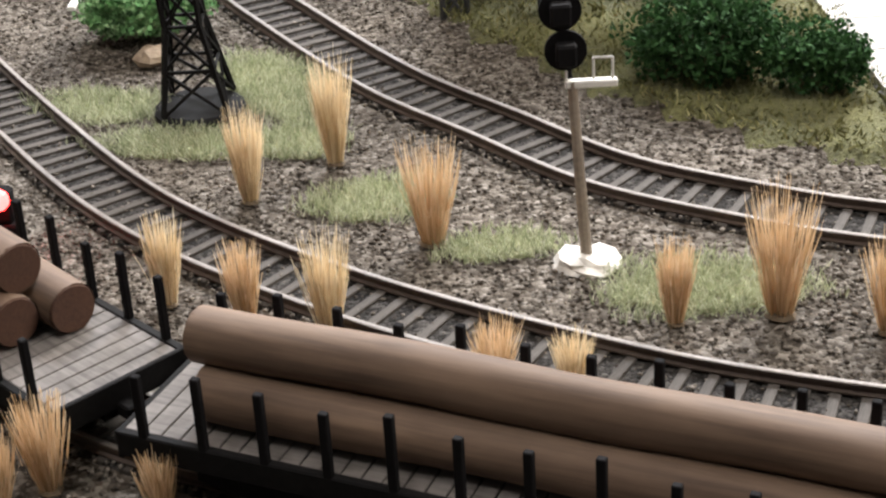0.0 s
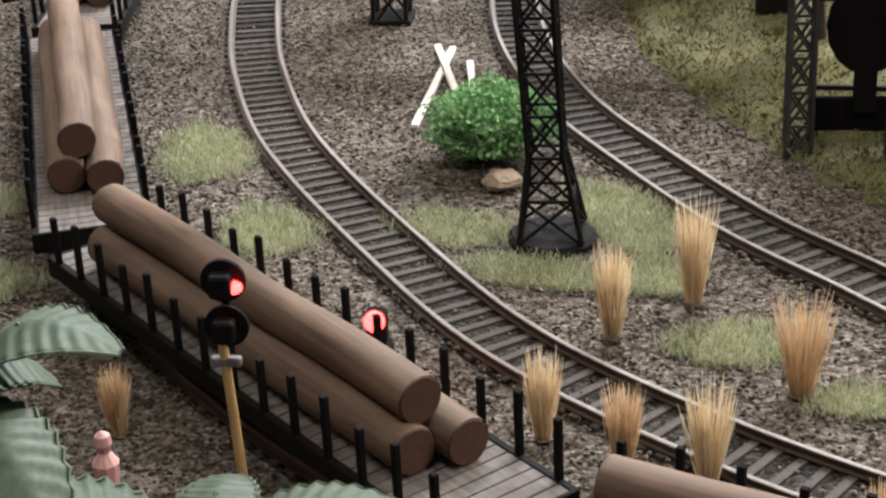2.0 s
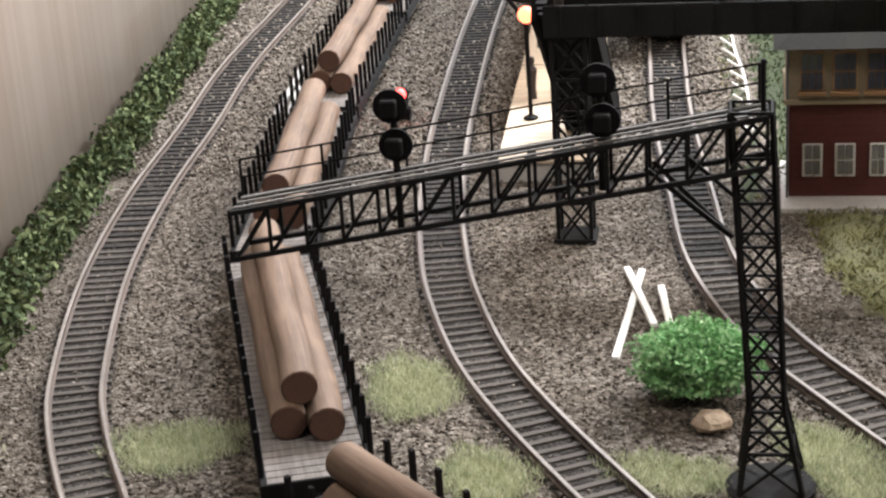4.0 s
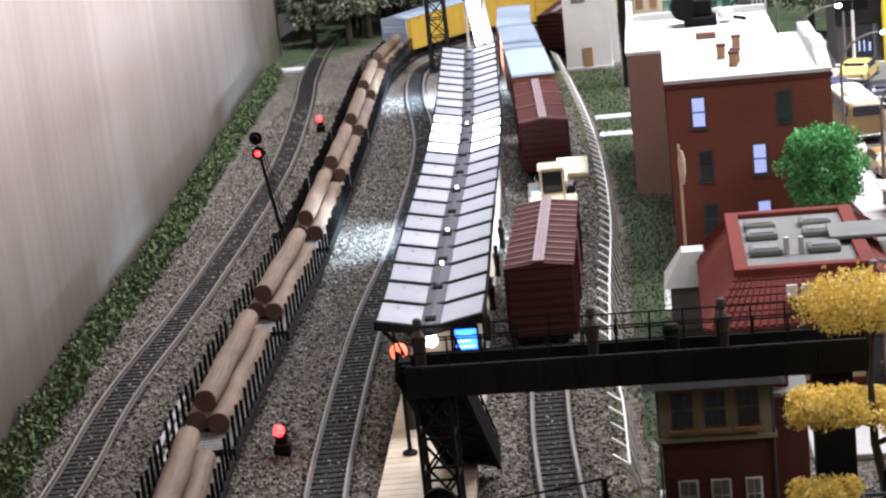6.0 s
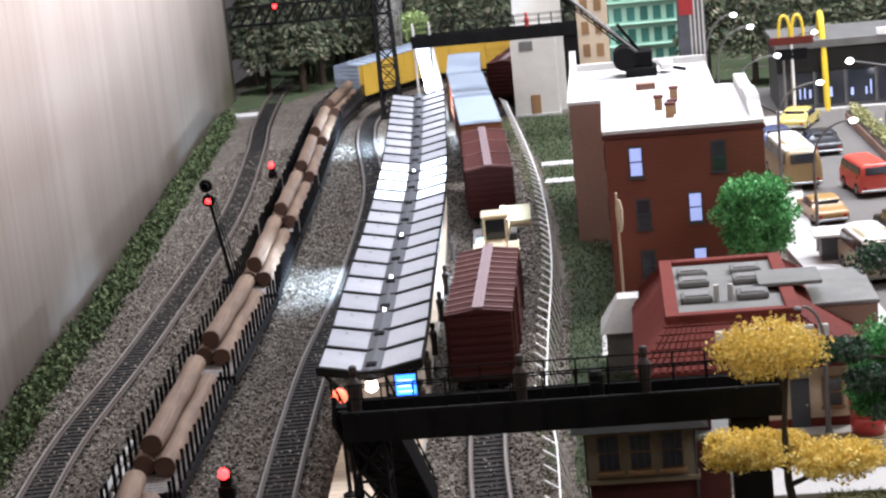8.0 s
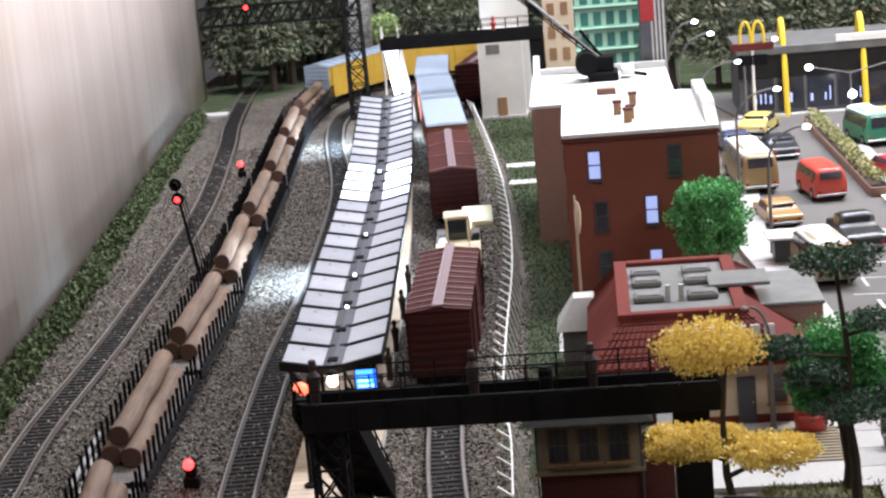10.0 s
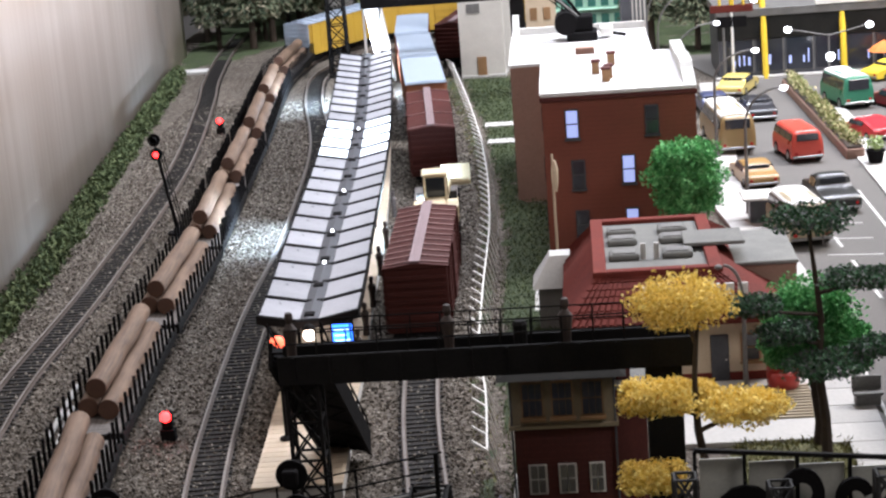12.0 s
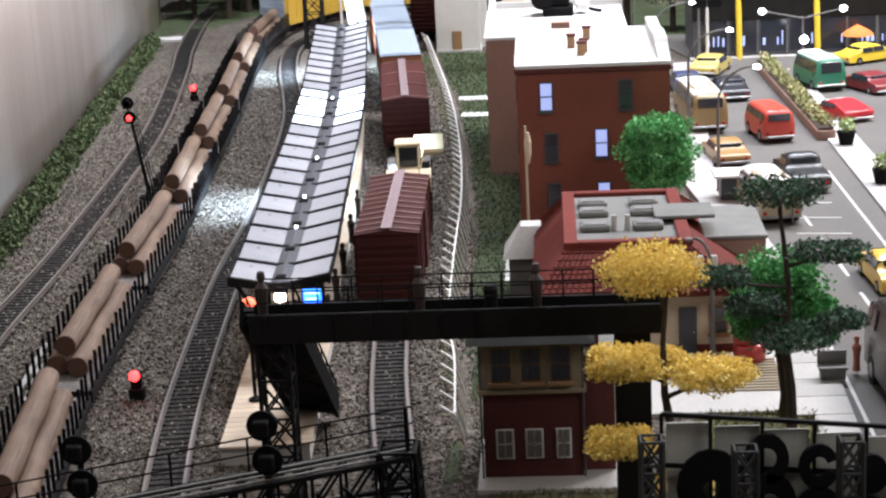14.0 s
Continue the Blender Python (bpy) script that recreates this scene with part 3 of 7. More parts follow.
def build_stones():
    n = 78000
    p = np.stack([np.random.uniform(-262, 235, n), np.random.uniform(150, 660, n)], 1)
    d = track_distance(p, LINES)
    keep = ((d > 10.3) | (np.random.rand(n) < 0.34)) & (d > 1) & ~((d > 6.8) & (d < 10.3))
    p, d = p[keep], d[keep]
    r = (0.38 + 0.5 * np.random.rand(len(p)) ** 2) * np.where(d < 7, 0.8, 1.0)
    z = np.where(d < 7, -0.55, np.where(d < 15, -0.05, -1.0)) + np.random.uniform(-0.1, 0.5, len(p))
    tagged(new("loose_ballast", stones_mesh(p, r, z, M_STONE)), "loose brown and grey ballast stones between the tracks", "gravel", kind="stuff")
    n = 95000
    p = np.stack([np.random.uniform(-345, 5, n), np.random.uniform(640, 1700, n)], 1)
    d = track_distance(p, LINES)
    keep = ((d > 10.3) & (d < 42)) | ((d < 6.5) & (np.random.rand(n) < 0.3))
    p = p[keep]
    r = 0.5 + 0.7 * np.random.rand(len(p)) ** 2
    z = np.where(d[keep] < 15, -0.4, -1.0) + np.random.uniform(-0.1, 0.4, len(p))
    tagged(new("trackside_ballast", stones_mesh(p, r, z, M_FARSTONE)), "loose grey ballast stones along the station tracks", "gravel", kind="stuff")


build_stones()

# tall tufts: x, y, height, spread at the top, colour
TUFTS = [(32, 315, 25, 5.5, 1), (52, 334, 29, 6, 1), (76, 289, 25, 8, 0), (126, 248, 19, 5, 0), (148, 249, 29, 8, 0), (169, 240, 22, 7, 0),
         (18, 267, 21, 5, 1), (36, 255, 20, 5, 0), (54, 250, 24, 6, 1), (88, 229, 13, 6, 0), (103, 225, 12, 5, 1), (-78, 264, 17, 4, 0),
         (4, 200, 20, 6, 0), (-4, 194, 16, 5, 0), (26, 190, 13, 4, 0)]


def build_tuft(x, y, height, spread, pale):
    n = 280
    a, r = np.random.rand(n) * 6.283, np.sqrt(np.random.rand(n))
    base = np.stack([x + np.cos(a) * r * spread * 0.3, y + np.sin(a) * r * spread * 0.3, np.full(n, -1.2)], 1)
    h = height * (0.62 + 0.38 * np.random.rand(n))
    tip = np.stack([x + np.cos(a) * r * spread * 0.95, y + np.sin(a) * r * spread * 0.95, h], 1) + np.random.normal(size=(n, 3)) * 0.5
    mid = (base * 0.5 + tip * 0.5) + np.random.normal(size=(n, 3)) * 0.35
    w = np.random.uniform(0.11, 0.22, n)
    q = np.concatenate([blades(base, mid, w), blades(mid, tip, w * 0.75)])
    tuft = thing("grass_tuft", ("pale straw-coloured" if pale else "dry orange-tan") + " tuft of tall grass on the gravel", "grass tuft", group="dry grass tufts by the track")
    ob = new("fibre_clump", quads("fibre_clump", q, M_PALE if pale else M_TAN, 4))
    ob.parent = tuft
    part("root_clump", Geo().ball((x, y, -0.6), spread * 0.42, 4, 8, 0.4, 0.2, random.Random(n)), M_STEM, tuft)


for spec in TUFTS:
    build_tuft(*spec)

# patches of short grass: x, y, half-lengths, turn
PATCHES = [(-98, 431, 15, 24, 20), (-66, 374, 14, 18, 30), (-13, 377, 21, 12, -12), (10, 350, 24, 10, -10), (33, 385, 14, 28, 25), (62, 312, 18, 12, 10),
           (91, 285, 15, 8, 5), (42, 348, 14, 12, 0), (134, 262, 24, 14, 0), (-163, 388, 22, 17, 15), (-142, 336, 22, 15, 25), (70, 216, 11, 18, -30), (-232, 372, 16, 22, 10)]


def build_patch(x, y, a, b, turn):
    patch = thing("grass_patch", "flat patch of short pale green static grass on gravel", "grass patch", group="green grass patches")
    c, s = math.cos(radians(turn)), math.sin(radians(turn))
    poly = []
    for i in range(36):
        q = 2 * math.pi * i / 36
        k = 0.92 + 0.34 * noise.noise(Vector((math.cos(q) * 2 + x, math.sin(q) * 2 + y, 0)))
        u, w = math.cos(q) * a * k * 0.84, math.sin(q) * b * k * 0.84
        poly.append((x + u * c - w * s, y + u * s + w * c))
    part("turf", Geo().prism(poly, -1.2, -0.35, [(x + (px - x) * 0.93, y + (py - y) * 0.93) for px, py in poly]), M_TURF, patch)
    n = int(a * b * 9)
    q, r = np.random.rand(n) * 6.283, np.sqrt(np.random.rand(n)) * 0.97
    r = r * (1.02 + 0.1 * np.sin(q * 3 + x) + 0.07 * np.sin(q * 7 + y) + 0.1 * np.random.normal(size=n) * (r > 0.75))
    u, w = np.cos(q) * r * a, np.sin(q) * r * b
    base = np.stack([x + u * c - w * s, y + u * s + w * c, np.full(n, -0.6)], 1)
    tip = base + np.stack([np.random.normal(0, 1.0, n), np.random.normal(0, 1.0, n), np.random.uniform(1.2, 2.9, n)], 1)
    ob = new("fibre_clump", quads("fibre_clump", blades(base, tip, np.random.uniform(0.1, 0.2, n)), M_GRASS, 4))
    ob.parent = patch


for spec in PATCHES:
    build_patch(*spec)


def cover(name, poly, z, material, label, category, cell=6.0, rise=1.0):
    """A sheet of ground cover over a polygon, with an uneven top and a feathered edge."""
    xs, ys = [p[0] for p in poly], [p[1] for p in poly]
    nx, ny = max(2, int((max(xs) - min(xs)) / cell)), max(2, int((max(ys) - min(ys)) / cell))

    def inside(x, y):
        hit = False
        for (x0, y0), (x1, y1) in zip(poly, poly[1:] + poly[:1]):
            if (y0 > y) != (y1 > y) and x < (x1 - x0) * (y - y0) / (y1 - y0) + x0:
                hit = not hit
        return hit

    gx, gy = np.linspace(min(xs), max(xs), nx + 1), np.linspace(min(ys), max(ys), ny + 1)
    g, index = Geo(), {}
    for j in range(ny):
        for i in range(nx):
            wob = 5 * noise.noise(Vector((gx[i] / 9, gy[j] / 9, 1)))
            if inside((gx[i] + gx[i + 1]) / 2 + wob, (gy[j] + gy[j + 1]) / 2 + wob):
                face = []
                for a, b in ((i, j), (i + 1, j), (i + 1, j + 1), (i, j + 1)):
                    if (a, b) not in index:
                        index[a, b] = len(g.v)
                        x, y = gx[a], gy[b]
                        h = z + rise * (0.9 * noise.noise(Vector((x / 16, y / 16, 5))) + 0.5 * noise.noise(Vector((x / 5, y / 5, 2))))
                        g.v.append((x + 1.5 * noise.noise(Vector((x, y, 0))), y + 1.5 * noise.noise(Vector((x, y, 9))), h))
                    face.append(index[a, b])
                g.f.append(tuple(face))
    edge = {}
    for f in g.f:
        for k in range(4):
            e = (f[k], f[(k + 1) % 4])
            edge[tuple(sorted(e))] = edge.get(tuple(sorted(e)), 0) + 1
    for k in {i for e, c in edge.items() if c == 1 for i in e}:
        g.v[k] = (g.v[k][0], g.v[k][1], -2.0)
    return solid(name, g, material, label, category, kind="structure", smooth=True)


def flock(name, poly, n, size, height, material, label, z=0.2):
    """Scattered fibres and clumps over a polygon, too many to count."""
    xs, ys = np.array([p[0] for p in poly]), np.array([p[1] for p in poly])
    p = np.stack([np.random.uniform(xs.min(), xs.max(), n), np.random.uniform(ys.min(), ys.max(), n)], 1)
    hit = np.zeros(n, bool)
    for k in range(len(poly)):
        x0, y0, x1, y1 = xs[k - 1], ys[k - 1], xs[k], ys[k]
        cross = (y0 > p[:, 1]) != (y1 > p[:, 1])
        hit ^= cross & (p[:, 0] < (x1 - x0) * (p[:, 1] - y0) / (y1 - y0 + 1e-9) + x0)
    p = p[hit]
    base = np.concatenate([p, np.full((len(p), 1), z)], 1)
    tip = base + np.stack([np.random.normal(0, height * 0.6, len(p)), np.random.normal(0, height * 0.6, len(p)), np.random.uniform(0.4, 1.3, len(p)) * height], 1)
    tagged(new(name, quads(name, blades(base, tip, np.full(len(p), size)), material, 4)), label, "grass", kind="stuff")


MOSS_EAST = [(26, 588), (36, 520), (62, 462), (90, 412), (118, 374), (146, 342), (172, 322), (196, 312), (196, 420), (190, 588)]
cover("moss_bank", MOSS_EAST, 1.7, M_MOSS, "mossy yellow-green bank beside the curved track", "moss", rise=1.5)
M_MOSSF = island_tones("moss_fibres", [(0.06, 0.062, 0.025), (0.11, 0.112, 0.04), (0.18, 0.172, 0.07), (0.28, 0.26, 0.13)])
flock("moss_fibres", MOSS_EAST, 22000, 0.35, 1.6, M_MOSSF, "short mossy fibres on the bank beside the track", z=1.3)


def build_bush(name, x, y, radii, leaves, size, material, label, lobes=7, seed=1):
    rnd = random.Random(seed)
    bush = thing(name, label, "bush")
    clouds = [leaf_cloud((x, y, radii[2] * 0.95), radii, leaves // 2, size, 0.35, 0.95)]
    for _ in range(lobes):
        a = rnd.uniform(0, 6.28)
        c = (x + math.cos(a) * radii[0] * 0.6, y + math.sin(a) * radii[1] * 0.6, radii[2] * rnd.uniform(0.55, 1.35))
        clouds.append(leaf_cloud(c, [r * 0.46 for r in radii], leaves // (2 * lobes), size, 0.4))
    ob = new("foliage", quads("foliage", np.concatenate(clouds), material, 4))
    ob.parent = bush
    stems = Geo()
    for _ in range(7):
        a = rnd.uniform(0, 6.28)
        stems.rod((x, y, -1.5), (x + math.cos(a) * radii[0] * 0.5, y + math.sin(a) * radii[1] * 0.5, radii[2] * 1.1), 0.6, 0.25, 5)
    part("stems", stems, M_STEM, bush)
    return bush


build_bush("bush", -8, 430, (19, 15, 12), 12000, 0.9, M_BRIGHT, "bright green rounded foam bush on the gravel", 9, 3)
build_bush("shrub", 150, 372, (22, 15, 14), 7000, 0.9, M_DARKLEAF, "dark green leafy shrub on the mossy bank", 8, 4)
build_bush("shrub", 176, 360, (15, 12, 11), 4000, 0.9, M_DARKLEAF, "dark green leafy shrub on the mossy bank", 6, 5)

rock = Geo().ball((0, 0, 1.2), 6.2, 6, 10, 0.42, 0.14, random.Random(8))
solid("rock", rock, M_ROCK, "flat tan rock lying under the bush", "rock", at=(-3, 408, 0), rz=15)

for x, y, z, turn, half in ((-33, 492, -1.0, -3, 38), (-30, 503, 0.5, 14, 26), (-20.5, 494, -1.0, 8, 21)):
    solid("plank", Geo().box(-1.2, -half, 0, 1.2, half, 1.5, 0.2), M_WHITE, "white painted wooden plank lying on gravel", "plank", group="white planks", at=(x, y, z), rz=turn)
for x, y, turn, half in ((-212, 728, 8, 48), (-206, 700, 10, 52), (-222, 770, 5, 42)):
    solid("plank", Geo().box(-1.3, -half, 0, 1.3, half, 1.6, 0.2), M_CONC, "weathered pale wooden plank lying between tracks", "plank", group="pale planks", at=(x, y, -1.0), rz=turn)


# ---- signals ----
def lattice(g, a, b, half0, half1, bays, r):
    """A four-legged lattice tower from a to b, with crossed bracing on all four faces."""
    a, b = Vector(a), Vector(b)
    for k in range(bays):
        u0, u1 = k / bays, (k + 1) / bays
        lo, hi = a.lerp(b, u0), a.lerp(b, u1)
        h0, h1 = half0 + (half1 - half0) * u0, half0 + (half1 - half0) * u1
        c0 = [lo + Vector((sx * h0, sy * h0, 0)) for sx, sy in ((-1, -1), (1, -1), (1, 1), (-1, 1))]
        c1 = [hi + Vector((sx * h1, sy * h1, 0)) for sx, sy in ((-1, -1), (1, -1), (1, 1), (-1, 1))]
        for i in range(4):
            j = (i + 1) % 4
            g.bar(c0[i], c1[i], r * 1.5)
            g.bar(c0[i], c1[j], r)
            g.bar(c0[j], c1[i], r)
            g.bar(c1[i], c1[j], r)
    return g


def signal_head(parent, x, y, z, face=1, lamp=None):
    """A searchlight head: a round target board, a hood and a lamp case; face is the side that it shows."""
    disc = Geo().rod((x, y - 0.5, z), (x, y + 0.5, z), 4.5, 4.5, 20)
    head = part("target_board", disc, M_BLACKM, parent)
    part("lamp_case", Geo().box(x - 2.2, y + 0.5 * face, z - 2.4, x + 2.2, y + 4.2 * face, z + 2.4, 0.5) if face > 0 else Geo().box(x - 2.2, y - 4.2, z - 2.4, x + 2.2, y - 0.5, z + 2.4, 0.5), M_BLACKM, head)
    part("hood", Geo().rod((x, y - 0.5 * face, z), (x, y - 4.0 * face, z), 2.3, 2.5, 12, False), M_BLACKM, head)
    if lamp:
        part("red_lens", Geo().ball((x, y - 1.2 * face, z), lamp, 6, 10), M_RED, head, "glowing red lens")


def build_signal_bridge():
    bridge = thing("signal_bridge", "black lattice signal bridge spanning the tracks on lattice legs", "signal bridge", (0, 0, 0))
    x, y = 14, 371
    part("footing", Geo().lathe([(12, -1.6), (12.5, 0.6), (11, 1.6), (8.5, 1.6)], 18, (x, y, 0)), M_BLACK, bridge)
    mast = lattice(Geo(), (x, y, 1.6), (x - 1, y - 2, 26), 8.5, 4.6, 2, 0.8)
    lattice(mast, (x - 1, y - 2, 26), (x - 5, y - 7, 111), 4.6, 5.2, 7, 0.75)
    part("lattice_leg", mast, M_BLACK, bridge)
    part("corner_brace", Geo().bar((4, y - 6, 76), (-18, y - 6, 95), 1.2).bar((4, y - 1, 74), (-16, y - 1, 95), 1.2).bar((5, y - 4, 86), (-8, y - 4, 98), 0.9), M_BLACK, bridge)
    x0, x1, y0, y1 = -127, 13, 358, 370
    slope = lambda x: (x - x1) * 0.175
    low, top = 97, 110
    for y in (y0, y1):
        chord = Geo()
        for z in (low, top):
            chord.bar((x0, y, z + slope(x0)), (x1, y, z + slope(x1)), 1.3)
        step = 10.0
        n = int((x1 - x0) / step)
        for k in range(n):
            a, b = x0 + k * step, x0 + (k + 1) * step
            chord.bar((a, y, low + slope(a)), (b, y, top + slope(b)), 0.8)
            chord.bar((b, y, low + slope(b)), (b, y, top + slope(b)), 0.9)
        part("truss_side", chord, M_BLACK, bridge)
    for k in range(15):
        x = x0 + k * 10.0
        part("cross_tie", Geo().bar((x, y0, low + slope(x)), (x, y1, low + slope(x)), 0.9).bar((x, y0, top + slope(x)), (x, y1, top + slope(x)), 0.9), M_BLACK, bridge)
    for k in range(3):
        y = y0 + 2 + k * 4
        part("walkway_board", Geo().bar((x0, y, top + 0.8 + slope(x0)), (x1, y, top + 0.8 + slope(x1)), 1.0, 0.5), M_GREY, bridge, "thin grey walkway board")
    rail = Geo()
    for z in (116, 121):
        rail.rod((x0, y1, z + slope(x0)), (x1, y1, z + slope(x1)), 0.3, n=6)
    for k in range(7):
        x = x0 + k * 23
        rail.rod((x, y1, top + slope(x)), (x, y1, 121 + slope(x)), 0.4, n=6)
    part("handrail", rail, M_BLACK, bridge)
    part("finial", Geo().rod((12, 362, 110), (12, 362, 124), 0.7, n=6), M_BLACK, bridge)
    for x, z in ((-83, 112), (-29, 118)):
        part("signal_mast", Geo().rod((x, 366, 78 + (x + 83) * 0.2), (x, 366, z + 3), 1.0), M_BLACK, bridge)
        signal_head(bridge, x, 363, z + 1, -1)
        signal_head(bridge, x + 0.8, 363, z - 9.5, -1)


build_signal_bridge()


def build_pole_signal():
    s = thing("pole_signal", "two-disc pole signal with white crossarm on white plaster base", "signal", (110, 276, 0))
    part("plaster_base", Geo().ball((0, 0, -0.6), 7.0, 7, 11, 0.36, 0.26, random.Random(4)), M_PLASTER, s, "rough white plaster mound")
    part("pole", Geo().rod((0, 0, 0), (-2.6, 0, 43), 1.35, 1.1, 10), M_GREYPOLE, s)
    part("crossarm", Geo().box(-4, -1, 41.5, 7, 1, 43.2, 0.3), M_WHITE, s, "white crossarm")
    part("ladder_hoop", Geo().rod((2, 0, 43), (2, 0, 48), 0.3, n=6).rod((6, 0, 43), (6, 0, 48), 0.3, n=6).rod((2, 0, 48), (6, 0, 48), 0.3, n=6).rod((-3.8, 0, 43), (-3.8, 0, 47), 0.3, n=6), M_WHITE, s)
    part("signal_stem", Geo().rod((-3, 1.5, 42), (-4.5, 1.5, 60), 0.8), M_BLACK, s)
    signal_head(s, -3.8, 0, 50, -1)
    signal_head(s, -4.8, 0, 59, -1)


build_pole_signal()


def build_yellow_pole_signal():
    s = thing("pole_signal", "black two-disc signal lit red on a yellow wooden pole", "signal", (-41, 231, 0))
    part("pole", Geo().rod((0.3, 0, -1.6), (-1.5, 0, 43), 1.1, 1.0, 10), M_YELLOWPOLE, s, "yellow wooden pole")
    part("bracket", Geo().box(-4, -1, 36.5, 2, 1, 38.5, 0.3), M_GREY, s)
    part("signal_stem", Geo().rod((-1.5, 1.4, 38), (0.5, 1.4, 58), 0.8), M_BLACK, s)
    signal_head(s, -0.2, 0, 45.5, -1)
    signal_head(s, 0, 0, 55.5, -1)
    part("red_lens", Geo().ball((2.4, -1.4, 54.6), 1.7, 6, 10, 0.75), M_RED, s, "glowing red lens")


build_yellow_pole_signal()


def build_dwarf(x, y, scale=1.0):
    s = thing("dwarf_signal", "small black ground signal showing a red light", "signal", (x, y, 0), group="dwarf signals")
    k = scale
    part("foot", Geo().box(-3.4 * k, -2.6 * k, -1.6, 3.4 * k, 2.6 * k, 4.2 * k, 0.5), M_BLACKM, s)
    part("lamp_case", Geo().box(-2.4 * k, -1.6 * k, 4.2 * k, 2.4 * k, 3 * k, 12.0 * k, 0.7), M_BLACKM, s)
    part("red_lens", Geo().ball((0, -2.2 * k, 10.6 * k), 2.5 * k, 7, 12), M_RED, s, "glowing red lens")


build_dwarf(-24, 301, 1.05)
build_dwarf(-155, 722, 1.1)
build_dwarf(-282, 1546, 1.1)


def build_leaning_signal():
    s = thing("leaning_signal", "slim black two-disc signal leaning beside the track, lower lamp red", "signal", (-241, 1155, 0))
    part("foot", Geo().lathe([(8, -1.6), (8, 0.6), (4, 1.2)], 14), M_BLACKM, s)
    part("mast", Geo().rod((0, 0, 0), (-5, -20, 68), 1.5, 1.1, 8), M_BLACK, s)
    part("ladder", Geo().rod((3, 2, 0), (-2.5, -18, 64), 0.4, n=5).rod((5, 2, 0), (-0.5, -18, 64), 0.4, n=5), M_BLACK, s)
    signal_head(s, -4.6, -21, 63, 1, 2.2)
    signal_head(s, -5.2, -21, 73.5, 1)


build_leaning_signal()


# ---- foreground plant ----
def build_plant(x, y, z, leaves, label):
    plant = thing("foliage_plant", label, "plant", (x, y, 0))
    stem = Geo().rod((0, 0, -1.6), (0, 0, z), 2.0, 1.3, 8)
    part("stem", stem, M_STEM, plant)
    for (tx, ty, tz), width, droop in leaves:
        a, b = Vector((0, 0, z)), Vector((tx - x, ty - y, tz))
        mid = (a + b) / 2 + Vector((0, 0, droop))
        g, n, m = Geo(), 72, 12
        along = (b - a).normalized()
        side = along.cross(Vector((0, 0, 1))).normalized()
        for i in range(n + 1):
            u = i / n
            p = a * (1 - u) ** 2 + mid * 2 * u * (1 - u) + b * u * u
            w = 0.9 * width * (math.sin(math.pi * min(1, u * 0.93 + 0.05)) ** 0.75) * (1 - 0.25 * u)
            for j in range(m + 1):
                v = j / m * 2 - 1
                fold = -abs(v) * w * 0.22 + 0.35 * math.sin(u * 75 - abs(v) * 7) * min(1, abs(v) * 3) * w / 12
                saw = 1 + (0.05 * math.sin(u * 75 - 7) if abs(v) > 0.99 else 0)
                g.v.append(tuple(p + side * v * w * saw + Vector((0, 0, 1)) * fold))
        k = m + 1
        g.f += [(i * k + j, i * k + j + 1, (i + 1) * k + j + 1, (i + 1) * k + j) for i in range(n) for j in range(m)]
        leaf = part("leaf", g, M_LEAF, plant, smooth=True)
        edge = Geo()
        for j in (0, m):
            edge.tube([g.v[i * k + j] for i in range(0, n + 1, 3)], 0.32, 5)
        part("leaf_edge", edge, M_LEAFRIM, leaf, "pale rim of the leaf")
        thick = leaf.modifiers.new("thickness", "SOLIDIFY")
        thick.thickness = 0.3 * MM
        part("midrib", Geo().rod(tuple(a), tuple(mid * 0.5 + (a + b) * 0.25), 0.5, 0.4, 6), M_LEAF, leaf)


build_plant(-75, 171, 62, [((-100, 170, 86), 13, 12), ((-42, 170, 73), 12, 20), ((-88, 186, 76), 11, 14), ((-106, 162, 50), 13, 16), ((-76, 138, 44), 15, 15), ((-48, 150, 46), 13, 15), ((-94, 146, 42), 13, 13), ((-58, 182, 60), 11, 14)],
            "broad-leaved green fabric plant standing by the track")
build_plant(-30, 160, 40, [((-66, 156, 50), 15, 13), ((6, 168, 44), 11, 14), ((-52, 140, 36), 13, 11), ((-8, 140, 30), 12, 11), ((-30, 186, 40), 9, 9)],
            "broad-leaved green fabric plant with ribbed leaves")

figure = Geo().lathe([(2.2, -1.4), (2.0, 6), (2.6, 9), (2.9, 13), (1.2, 15.5), (1.9, 17.5), (1.6, 19.5), (0.4, 20.4)], 10)
solid("figurine", figure, M_PINK, "small pink painted standing figurine beside the plant", "figurine", at=(-70, 231, 0))


# ---- open sign frame seen from behind ----
M_SPINE = paint("dark_grey_gutter_metal", (0.09, 0.095, 0.105), (0.05, 0.05, 0.06), rough=0.5)
M_POST = paint("dull_dark_grey_post_paint", (0.055, 0.055, 0.055), (0.03, 0.03, 0.03), rough=0.8, spec=0.1)
M_PALE_PANEL = paint("pale_grey_sign_panel", (0.5, 0.5, 0.45), (0.38, 0.38, 0.34), rough=0.45)


